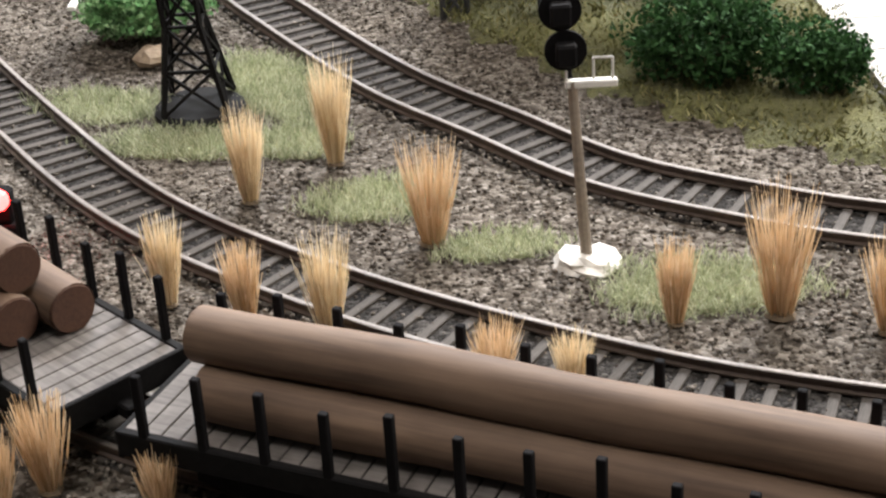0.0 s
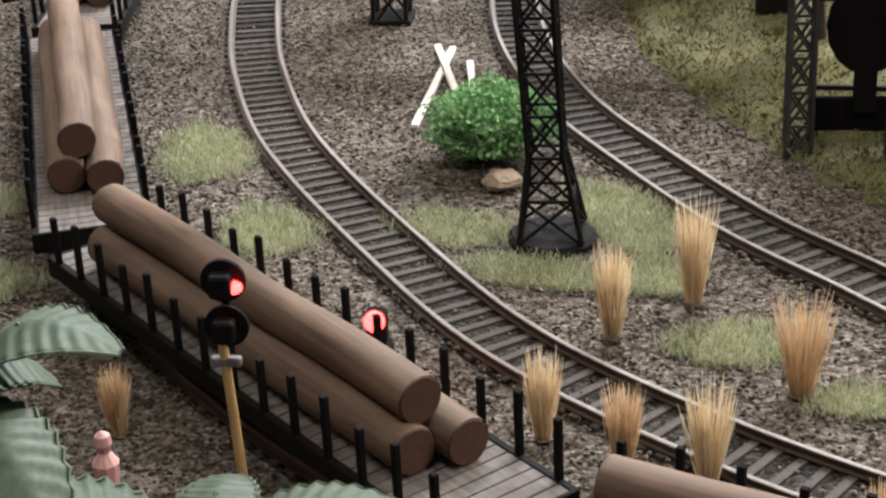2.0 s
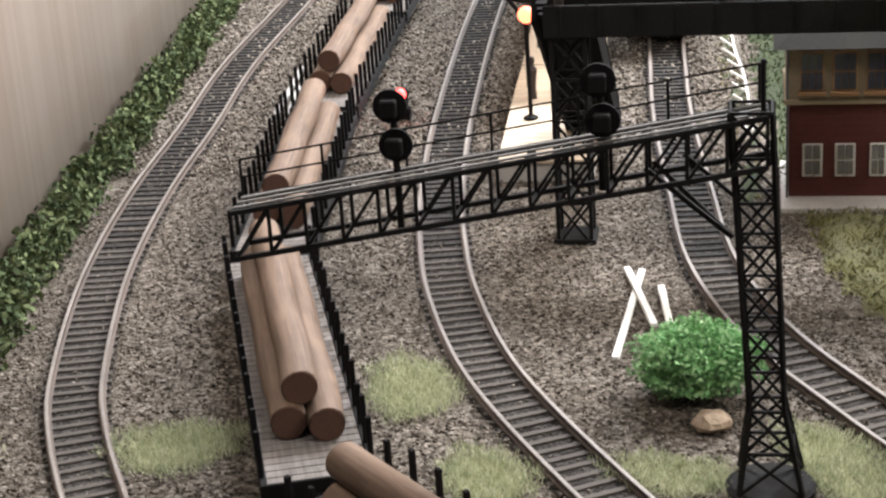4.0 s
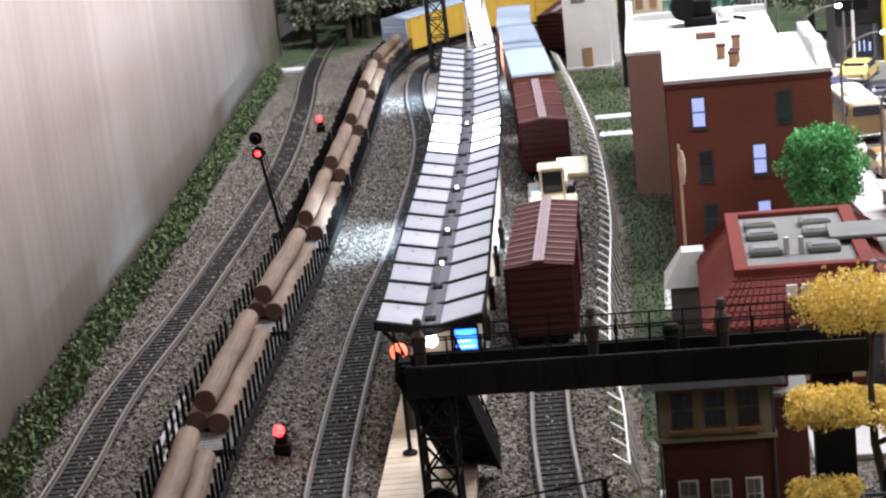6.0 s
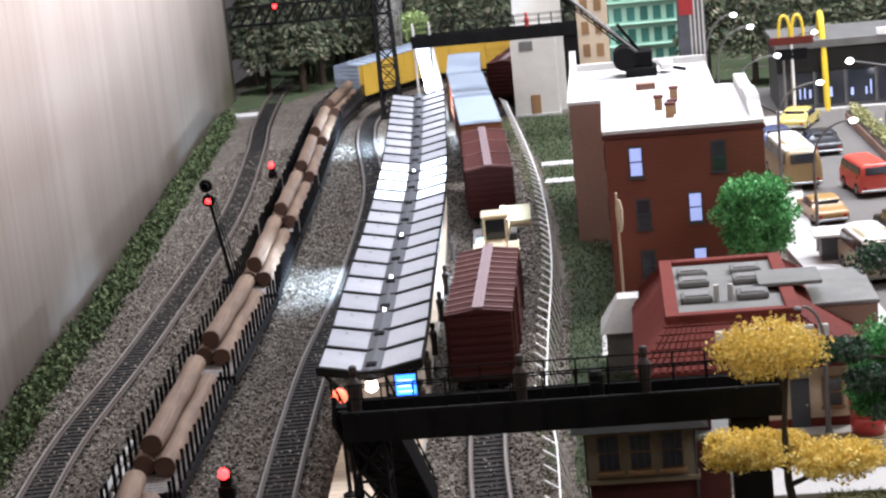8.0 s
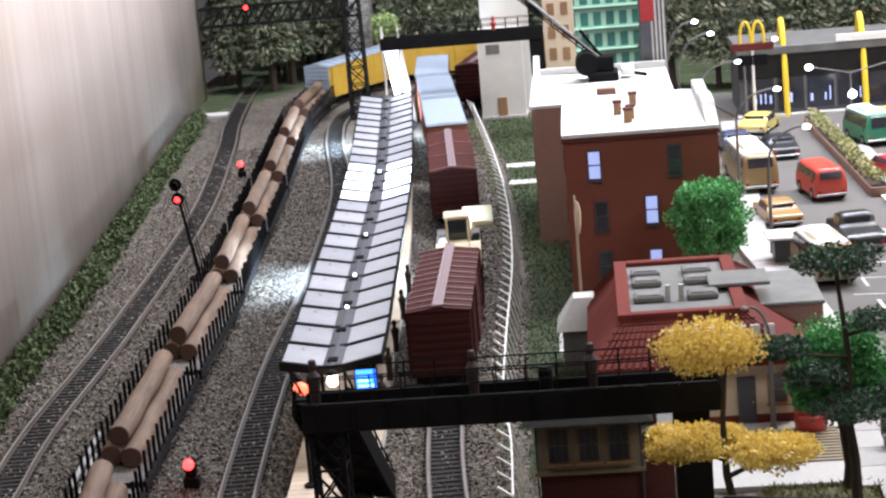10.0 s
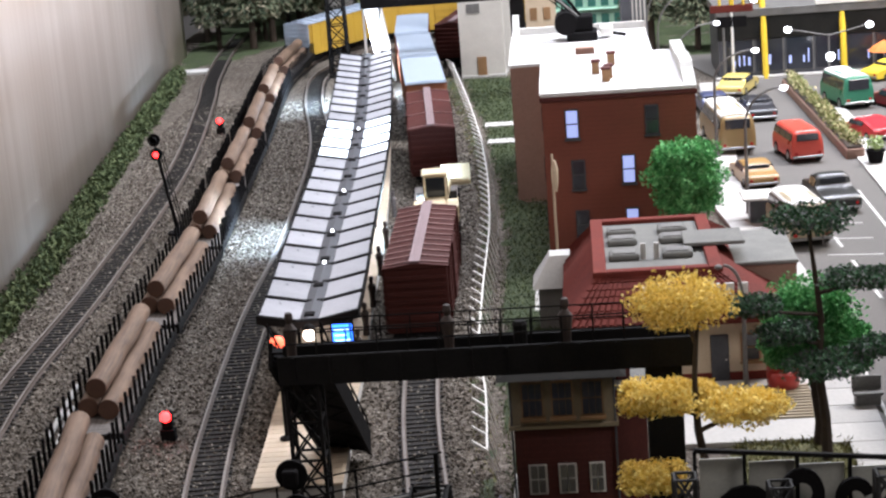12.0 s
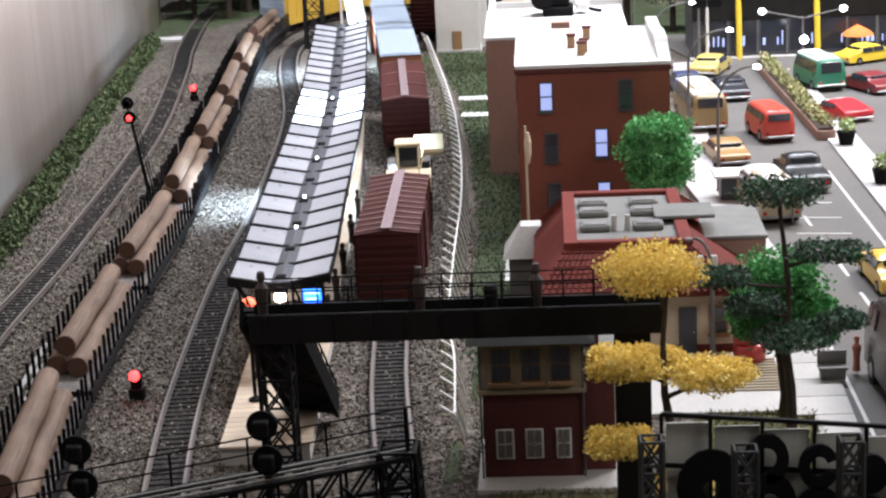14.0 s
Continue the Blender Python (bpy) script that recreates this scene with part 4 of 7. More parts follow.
def build_sign_frame():
    sign = thing("open_sign_frame", "open black rooftop sign frame on grey lattice posts", "sign", (0, 0, 0))
    for x, y in ((84, 434), (113, 424), (147, 430), (176, 432)):
        part("lattice_post", lattice(Geo(), (x, y, -1.5), (x, y, 84), 3.6, 3.4, 8, 0.8), M_POST, sign, "dark grey lattice post")
    y = 446
    for z0, z1 in ((88, 78), (70, 62), (16, 12), (44, 40)):
        part("frame_rail", Geo().bar((88, y, z0), (186, y + 4, z1), 1.4), M_BLACK, sign)
    for x in (88, 104, 121, 138, 155, 171, 186):
        part("frame_post", Geo().bar((x, y + (x - 88) * 0.04, 4), (x, y + (x - 88) * 0.04, 88 - (x - 88) * 0.1), 1.2), M_BLACK, sign)
    for x in (97, 113, 129, 146, 163, 178):
        z1 = 86 - (x - 88) * 0.1
        part("sign_panel", Geo().box(x - 7.4, y + 3, z1 - 38, x + 7.4, y + 3.8, z1 - 1.5, 0.2), M_PALE_PANEL, sign, "pale milky backing panel")

    def ring(x, z, r, wide, a0=0, a1=360):
        pts = [radians(a0 + (a1 - a0) * i / 16) for i in range(17)]
        g, n = Geo(), 17
        for yy in (y - 2.6, y - 0.9):
            for rr in (r, r - wide):
                g.v += [(x + rr * 0.82 * math.cos(q), yy, z + rr * math.sin(q)) for q in pts]
        for i in range(n - 1):
            g.f += [(i, i + 1, n + i + 1, n + i), (2 * n + i, 3 * n + i, 3 * n + i + 1, 2 * n + i + 1), (i, 2 * n + i, 2 * n + i + 1, i + 1), (n + i, n + i + 1, 3 * n + i + 1, 3 * n + i)]
        g.f += [(0, n, 3 * n, 2 * n), (n - 1, 3 * n - 1, 4 * n - 1, 2 * n - 1)]
        return g

    for x, parts in ((104, [(0, 62, 14, 11, 0, 360), (0, 36, 15, 12, 0, 360)]), (122, [(0, 72, 9, 5, -90, 230), (1, 56, 11, 7, -140, 130)]),
                     (139, [(0, 69, 8, 4.5, 20, 340), (0, 52, 10, 6, 0, 360)]), (156, [(0, 66, 7, 7, 0, 360), (0, 48, 10, 8, 0, 360)]), (173, [(0, 64, 9, 5, 60, 380), (0, 46, 10, 6, -160, 120)])):
        g = Geo()
        for dx, z, r, wide, a0, a1 in parts:
            g.join(ring(x + dx, z, r, wide * 0.98, a0, a1))
        part("letter", g, M_BLACKM, sign, "thick black letter seen from behind")
        part("letter_stem", Geo().box(x - 3.5, y - 2.4, 8, x + 3.5, y - 1.0, 40, 0.5), M_BLACKM, sign)
    part("bottom_beam", Geo().box(88, y - 1, 2, 186, y + 1, 13, 0.5), M_BLACKM, sign)


build_sign_frame()


# ---- hedge along the board ----
def build_hedge():
    line = [(-231, 340), (-258, 500), (-281, 700), (-302, 900), (-317, 1100), (-347, 1400), (-385, 1780), (-396, 1900)]
    xy, head = smooth_line(line, 9)
    clouds = [leaf_cloud((x + np.random.uniform(-3, 3), y, 5.5), (10.5, 8, 8 + np.random.rand() * 3), 190, 1.5, 0.5, 0.8) for x, y in xy]
    tagged(new("hedge", quads("hedge", np.concatenate(clouds), M_HEDGE, 4)), "long low dark green foam hedge along the board", "hedge", kind="stuff")


build_hedge()


# ---- the log train ----
M_DECK = streaked("grey_deck_planks", (0.075, 0.066, 0.06), (0.19, 0.17, 0.158), fine=(900, 60, 900), wide=(90, 90, 90), rough=0.8)
M_LOG = streaked("brown_log_bark", (0.07, 0.043, 0.029), (0.18, 0.118, 0.079), fine=(700, 30, 700), wide=(70, 30, 70), rough=0.7)
M_LOGEND = paint("dark_log_end", (0.1, 0.05, 0.032), (0.05, 0.026, 0.018), rough=0.85, grain=1500)
M_WHEEL = paint("dark_wheel_steel", (0.09, 0.075, 0.065), (0.04, 0.035, 0.03), rough=0.5, metal=0.6)


def build_truck(parent, y):
    truck = part("truck", Geo().box(-9, y - 3, 3.2, 9, y + 3, 6.2, 0.5), M_BLACKM, parent)
    for side in (-11, 11):
        part("side_frame", Geo().slab_x([(y - 13, 4), (y - 13, 6.5), (y - 5, 8), (y + 5, 8), (y + 13, 6.5), (y + 13, 4), (y + 4, 2.4), (y - 4, 2.4)], side - 0.9, side + 0.9), M_BLACKM, truck)
    for dy in (-10, 10):
        part("wheelset", Geo().rod((-8.8, y + dy, 7.3), (-6.6, y + dy, 7.3), 4.9, 5.3, 14).rod((6.6, y + dy, 7.3), (8.8, y + dy, 7.3), 5.3, 4.9, 14).rod((-6.6, y + dy, 7.3), (6.6, y + dy, 7.3), 1.0, n=8), M_WHEEL, truck)


def build_log_car():
    """A stake flatcar 172 long with three logs, its near end at y = 0."""
    car = thing("log_car", "black stake flatcar with grey deck loaded with brown logs", "railway car", group="log cars of the train")
    part("underframe", Geo().box(-13, 1, 8.5, 13, 171, 12.5, 0.5).box(-4, 1, 6.5, 4, 171, 8.5), M_BLACKM, car)
    for side in (-1, 1):
        part("side_sill", Geo().box(side * 15 - 1, 0.5, 9, side * 15 + 1, 171.5, 14.2, 0.3), M_BLACK, car)
    for k in range(43):
        part("deck_plank", Geo().box(-14, 1 + k * 3.96, 12.5, 14, 1 + k * 3.96 + 3.6, 14.0, 0.15), M_DECK, car)
    for side in (-1, 1):
        for k in range(14):
            y = 6 + k * 12.3
            part("stake", Geo().box(side * 15.2 - 0.75, y - 0.85, 10, side * 15.2 + 0.75, y + 0.85, 28 + 1.2 * math.sin(k * 2.3), 0.2), M_BLACKM, car)
    build_truck(car, 27)
    build_truck(car, 145)
    for y in (-3.5, 172):
        part("coupler", Geo().box(-1.6, y, 7, 1.6, y + 4, 10, 0.4), M_BLACKM, car)
    for y in (0.2, 170.6):
        part("end_sill", Geo().box(-15.8, y, 8.5, 15.8, y + 1.2, 14.2, 0.2), M_BLACK, car)
    rnd = random.Random(3)
    for x, z, y0, y1 in ((-5.6, 19.3, 26, 158), (5.4, 19.2, 22, 155), (-0.9, 28.3, 29, 161)):
        g, n, m = Geo(), 18, 18
        for j in range(m + 1):
            y = y0 + (y1 - y0) * j / m
            bend = 0.35 * math.sin(j * 0.7 + x)
            for i in range(n):
                a = 2 * math.pi * i / n
                r = 5.3 * (1 + 0.025 * math.sin(3 * a + j * 0.4 + x) + rnd.uniform(-0.012, 0.012))
                g.v.append((x + bend + r * math.cos(a), y, z + r * math.sin(a)))
        g.f += [(j * n + i, (j + 1) * n + i, (j + 1) * n + (i + 1) % n, j * n + (i + 1) % n) for j in range(m) for i in range(n)]
        log = part("log", g, M_LOG, car, smooth=True)
        b0, b1 = 0.35 * math.sin(x), 0.35 * math.sin(m * 0.7 + x)
        part("log_end", Geo().rod((x + b0, y0 - 0.3, z), (x + b0, y0 + 0.4, z), 4.9, 5.2, 18), M_LOGEND, log)
        part("log_end", Geo().rod((x + b1, y1 - 0.4, z), (x + b1, y1 + 0.3, z), 5.2, 4.9, 18), M_LOGEND, log)
    return car


def along(line, s):
    xy, _ = line
    run = np.r_[0, np.cumsum(np.linalg.norm(np.diff(xy, axis=0), axis=1))]
    return np.array([np.interp(s, run, xy[:, k]) for k in (0, 1)])


def place_on(line, s, length):
    """The pose of a car whose near end lies s along the line."""
    a, b = along(line, s + length * 0.16), along(line, s + length * 0.84)
    d = (b - a) / np.linalg.norm(b - a)
    mid = (a + b) / 2 - d * length / 2
    return mm_pose(mid[0], mid[1], 0, math.degrees(math.atan2(d[1], d[0])) - 90)


def length_at(line, x, y):
    xy, _ = line
    run = np.r_[0, np.cumsum(np.linalg.norm(np.diff(xy, axis=0), axis=1))]
    return run[np.argmin(((xy - (x, y)) ** 2).sum(1))]


log_car = build_log_car()
LOG_START = length_at(TRAIN_LINE, -101, 343)
log_car.matrix_basis = place_on(TRAIN_LINE, LOG_START, 172)
for k in range(-2, 9):
    if k:
        copy_thing(log_car, place_on(TRAIN_LINE, LOG_START + 179 * k, 172))
FRONT = LOG_START + 179 * 9

M_YELLOW = paint("yellow_car_paint", (0.55, 0.34, 0.045), (0.42, 0.26, 0.035), rough=0.5, blotch=30)
M_SILVER = paint("silver_roof_paint", (0.36, 0.42, 0.5), (0.28, 0.33, 0.4), rough=0.4, metal=0.1)
M_MAROON = paint("dark_maroon_car_paint", (0.068, 0.019, 0.016), (0.04, 0.011, 0.009), rough=0.65, blotch=30, spec=0.15)
# rib colour lightened to show the light that the ribs catch
M_MAROONLIT = paint("maroon_rib_painted_light", (0.22, 0.12, 0.112), (0.15, 0.08, 0.073), rough=0.45)
M_WALKWAY = paint("worn_lilac_grey_walkway", (0.27, 0.2, 0.21), (0.19, 0.14, 0.145), rough=0.5)
M_ORANGE = paint("rusty_orange_car_paint", (0.24, 0.09, 0.045), rough=0.65)


def build_boxcar(name, length, wall, roof, label, ribs=13, width=34, height=50, door=True, ends=None):
    """A ribbed boxcar on two trucks, its near end at y = 0."""
    car = thing(name, label, "railway car", group="boxcars")
    h, w = height, width / 2
    part("underframe", Geo().box(-w + 3, 1, 8, w - 3, length - 1, 12, 0.5), M_BLACKM, car)
    body = part("body", Geo().box(-w, 0, 11, w, length, h - 3, 0.5), wall, car)
    rise = 0.6 if ribs == 2 else 2.4
    # on maroon cars the dark wall colour paints the shadow between the ribs
    part("roof", Geo().slab_y([(-w - 0.6, h - 3), (w + 0.6, h - 3), (w + 0.6, h - 2.4), (0, h - 2.4 + rise), (-w - 0.6, h - 2.4)], -0.8, length + 0.8), M_MAROON if roof is M_MAROONLIT else roof, car)
    for k in range(ribs):
        y = 4 + k * (length - 8) / (ribs - 1)
        part("roof_rib", Geo().slab_y([(-w - 0.7, h - 2.5), (-w - 0.7, h - 1.7), (0, h - 1.6 + rise), (w + 0.7, h - 1.7), (w + 0.7, h - 2.5), (0, h - 2.4 + rise)], y - 0.9, y + 0.9), roof, car)
    if ribs != 2:
        part("running_board", Geo().box(-3, -1, h + 0.6, -1.1, length + 1, h + 1.4).box(-0.9, -1, h + 0.6, 0.9, length + 1, h + 1.4).box(1.1, -1, h + 0.6, 3, length + 1, h + 1.4), M_WALKWAY if roof is M_MAROONLIT else roof, car)
    for side in (-1, 1):
        for k in range(9):
            y = 6 + k * (length - 12) / 8
            part("side_rib", Geo().box(side * w - 0.5, y - 0.6, 13, side * w + 0.5, y + 0.6, h - 4), wall, body)
        if door:
            d = part("sliding_door", Geo().box(side * (w + 0.8) - 0.5, length / 2 - 13, 12.5, side * (w + 0.8) + 0.5, length / 2 + 13, h - 4.5, 0.3), wall, car)
            for z in (18, 26, 34):
                part("door_rib", Geo().box(side * (w + 1.3) - 0.4, length / 2 - 12, z, side * (w + 1.3) + 0.4, length / 2 + 12, z + 1.2), wall, d)
        for y0 in (1.5, length - 6):
            ladder = Geo().bar((side * (w + 0.8), y0, 11), (side * (w + 0.8), y0, h - 3), 0.45).bar((side * (w + 0.8), y0 + 4.5, 11), (side * (w + 0.8), y0 + 4.5, h - 3), 0.45)
            for r in range(8):
                ladder.bar((side * (w + 0.8), y0, 13 + r * 4), (side * (w + 0.8), y0 + 4.5, 13 + r * 4), 0.4)
            part("ladder", ladder, wall, car)
    for y in (-0.4, length + 0.4):
        for k in range(7):
            part("end_rib", Geo().box(-w + 1, y - 0.5, 13.5 + k * 4.6, w - 1, y + 0.5, 16.1 + k * 4.6, 0.3), ends or wall, body)
        if ends:
            part("end_panel", Geo().box(-w + 0.2, y - 0.2, 11.5, w - 0.2, y + 0.2, h - 3), ends, body, "silver painted car end")
        part("coupler", Geo().box(-1.6, y - 2, 7, 1.6, y + 2, 10, 0.4), M_BLACKM, car)
    build_truck(car, 22)
    build_truck(car, length - 22)
    return car


yellow = build_boxcar("boxcar", 165, M_YELLOW, M_SILVER, "yellow boxcar with silver roof coupled ahead of the log cars", 11, ends=M_SILVER)
yellow.matrix_basis = place_on(TRAIN_LINE, FRONT, 165)
for k in (1, 2):
    copy_thing(yellow, place_on(TRAIN_LINE, FRONT + 172 * k, 165))
EAST_LINE = smooth_line(TRACK_EAST, 4.0)
S1 = length_at(EAST_LINE, -37, 838)
box1 = build_boxcar("boxcar", 142, M_MAROON, M_MAROONLIT, "dark maroon ribbed boxcar standing beside the platform", 12, 35, 51)
box1.matrix_basis = place_on(EAST_LINE, S1, 142)
box2 = build_boxcar("boxcar", 175, M_MAROON, M_MAROONLIT, "dark maroon boxcar standing behind the loader flatcar", 4, 35, 50)
box2.matrix_basis = place_on(EAST_LINE, length_at(EAST_LINE, -57, 1246), 175)
silver = build_boxcar("boxcar", 160, M_ORANGE, M_SILVER, "rusty orange boxcar with smooth silver roof", 2, 35, 52, False)
silver.matrix_basis = place_on(EAST_LINE, length_at(EAST_LINE, -80, 1455), 160)
for k in (1, 2):
    copy_thing(silver, place_on(EAST_LINE, length_at(EAST_LINE, -80, 1455) + 167 * k, 160))

SIDING = smooth_line([(-75, 1790), (-76, 1860), (-70, 1940), (-40, 2060), (20, 2160)], 4.0)
siding = thing("railway_track", "short far siding behind the station platform", "track", kind="structure", group="tracks of the layout")
part("track_bed", sweep(*SIDING, [(-12, -2.4), (12, -2.4), (10.8, -0.75), (-10.8, -0.75)]), M_BED, siding)
for side in (-8.6, 8.6):
    part("rail", sweep(*SIDING, RAIL, side), M_RAIL, siding)
copy_thing(box2, place_on(SIDING, 60, 175))


def build_loader_car():
    """A flatcar with a cream wheel loader on it."""
    car = thing("flatcar", "brown flatcar standing between two boxcars", "railway car")
    L = 205
    part("deck", Geo().box(-16, 0, 11, 16, L, 14.5, 0.5), M_DECK, car)
    part("underframe", Geo().box(-12, 1, 7.5, 12, L - 1, 11, 0.5), M_BLACKM, car)
    for k in range(12):
        for side in (-1, 1):
            part("stake_pocket", Geo().box(side * 16.4 - 0.6, 8 + k * 17, 10.5, side * 16.4 + 0.6, 11 + k * 17, 14), M_BLACKM, car)
    build_truck(car, 25)
    build_truck(car, L - 25)
    car.matrix_basis = place_on(EAST_LINE, S1 + 150, L)
    m_cream = paint("cream_loader_paint", (0.74, 0.63, 0.43), (0.6, 0.5, 0.33), rough=0.45)
    m_glass = paint("dark_cab_glass", (0.02, 0.025, 0.03), rough=0.12, bump=0)
    m_tyre = paint("black_rubber", (0.02, 0.02, 0.02), rough=0.85)
    at = place_on(EAST_LINE, S1 + 150, L)
    lo = thing("wheel_loader", "cream wheel loader with raised bucket riding on a flatcar", "loader")
    lo.matrix_basis = at @ mm_pose(2, 90, 14.5)
    part("rear_body", Geo().box(-7, -34, 6, 7, -8, 19, 2), m_cream, lo)
    part("grille", Geo().box(-8, -35, 8, 8, -33.8, 17, 0.4), M_BLACKM, lo)
    cab = part("cab", Geo().box(-8, -8, 10, 8, 8, 34, 1.5), m_cream, lo)
    part("windscreen", Geo().box(-6.4, -8.6, 19.5, 6.4, -7.8, 33, 0.3), m_glass, cab, "dark glass pane")
    part("side_window", Geo().box(-8.5, -6, 20, -7.8, 6, 32, 0.3).box(7.8, -6, 20, 8.5, 6, 32, 0.3), m_glass, cab)
    part("cab_roof", Geo().box(-9, -9, 34, 9, 9, 36, 0.8), m_cream, cab)
    part("front_frame", Geo().box(-8, 8, 6, 8, 30, 15, 1.5), m_cream, lo)
    for side in (-1, 1):
        part("lift_arm", Geo().bar((side * 6, 10, 14), (side * 6 + 4, 26, 25), 2.6, 4), m_cream, lo)
        for y in (-20, 22):
            wheel = part("wheel", Geo().rod((side * 8, y, 8), (side * 14, y, 8), 8.2, 8.2, 16), m_tyre, lo)
            part("rim", Geo().rod((side * 13.6, y, 8), (side * 14.6, y, 8), 4.4, 4.0, 12), m_cream, wheel)
        part("fender", Geo().slab_x([(-31, 10), (-29, 16.5), (-24, 19.6), (-16, 19.6), (-11, 16.5), (-9.5, 10), (-12, 10), (-14, 15), (-20, 17.2), (-26, 15), (-28, 10)][::-1], side * 11.4 - 3.6, side * 11.4 + 3.6), m_cream, lo)
    part("bucket", Geo().slab_x([(22, 22), (27, 19), (38, 21), (38, 23), (29, 25), (27, 34), (23, 35)], 4, 24), m_cream, lo)


build_loader_car()


# ---- station: platform, canopy, footbridge ----
M_PLATFORM = paint("pale_timber_platform", (0.55, 0.46, 0.35), (0.42, 0.34, 0.25), rough=0.8, grain=300)
M_PANEL = paint("glossy_lilac_white_panel", (0.46, 0.465, 0.5), (0.3, 0.305, 0.335), rough=0.3, blotch=70, spec=0.6, bump=0.1)
# glow put into the panels of four bays, in place of light through them
M_GLOWPANEL = glow("white_panel_added_glow", (0.85, 0.94, 1.0), 2.6)
M_WEAKGLOWPANEL = glow("weak_added_glow_panel", (0.8, 0.9, 1.0), 0.55)
M_LED = glow("white_led", (0.95, 0.97, 1.0), 7.0)
M_WARMLED = glow("warm_white_lamp", (1.0, 0.75, 0.6), 14.0)
M_ORANGELED = glow("orange_lamp_globe", (1.0, 0.13, 0.06), 3.2)
M_BLUE = glow("blue_lit_screen", (0.03, 0.16, 1.0), 5.0)
M_PALEBLUE = glow("pale_blue_screen_text", (0.3, 0.55, 1.0), 5.0)
M_BRICK = paint("red_brown_brick", (0.225, 0.068, 0.043), (0.16, 0.048, 0.031), rough=0.8, grain=700, blotch=30)
M_BRICKD = paint("dark_red_brick", (0.12, 0.03, 0.025), (0.075, 0.02, 0.017), rough=0.8, grain=700, blotch=30)
M_BRICKS = paint("pale_brown_brick", (0.36, 0.22, 0.17), (0.27, 0.165, 0.125), rough=0.8, grain=700, blotch=30)
M_BEIGE = paint("beige_painted_board", (0.3, 0.245, 0.165), (0.22, 0.175, 0.115), rough=0.75)
M_CREAM = paint("cream_wall_paint", (0.62, 0.5, 0.36), (0.5, 0.4, 0.28), rough=0.7)
M_WROOF = paint("white_gravel_roof", (0.68, 0.67, 0.66), (0.56, 0.55, 0.54), rough=0.8, grain=600, blotch=25)
M_TILE = paint("red_roof_tile", (0.16, 0.035, 0.026), (0.095, 0.02, 0.015), rough=0.75, spec=0.12)
M_GREYROOF = paint("grey_roof_felt", (0.22, 0.22, 0.205), (0.14, 0.14, 0.135), rough=0.9, blotch=50, spec=0.1)
M_CABROOF = paint("dark_roof_felt", (0.026, 0.025, 0.023), (0.014, 0.014, 0.013), rough=0.95, spec=0.05)
M_GLASS = paint("dark_window_glass", (0.03, 0.035, 0.045), (0.02, 0.02, 0.03), rough=0.12, bump=0, spec=0.6)
M_LITGLASS = glow("lit_blue_white_window", (0.35, 0.42, 0.75), 0.9)
M_FIGURE = paint("dark_painted_figure", (0.05, 0.035, 0.03), rough=0.7)
M_PALEWALL = paint("pale_grey_wall_paint", (0.62, 0.6, 0.55), (0.52, 0.5, 0.46), rough=0.7)
M_WALK = paint("pale_pavement", (0.46, 0.445, 0.42), (0.36, 0.345, 0.325), rough=0.8, grain=500, blotch=18)
M_DOOR = paint("brown_wooden_door", (0.3, 0.17, 0.08), rough=0.6)

CANOPY = [(-83, 741), (-86, 805), (-93, 917), (-102, 1081), (-112, 1228), (-124, 1367), (-151, 1660)]


def build_platform():
    xy, head = smooth_line([(-77, 632), (-80, 690), (-83, 741), (-86, 805), (-93, 917), (-102, 1081), (-112, 1228), (-124, 1367), (-155, 1690), (-172, 1770)], 10)
    p = thing("station_platform", "long low station platform of pale timber under a canopy", "platform")
    part("platform_body", sweep(xy, head, [(-20, -3), (20, -3), (20, 6.6), (-20, 6.6)]), M_CONC, p)
    for k in range(24):
        x, y = along((xy, head), 2 + k * 6.2)
        i = min(len(head) - 1, int((2 + k * 6.2) / 10))
        piece("floor_board", BOARD, p, (x, y, 6.6), math.degrees(math.atan2(head[i][1], head[i][0])) - 90)
    rest_xy, rest_head = xy[15:], head[15:]
    part("floor_strip", sweep(rest_xy, rest_head, [(-20.5, 6.6), (20.5, 6.6), (20.5, 8), (-20.5, 8)]), M_PLATFORM, p)


BOARD = Geo().box(-20.5, -3, 0, 20.5, 3, 1.4, 0.2).mesh("floor_board", M_PLATFORM)
build_platform()


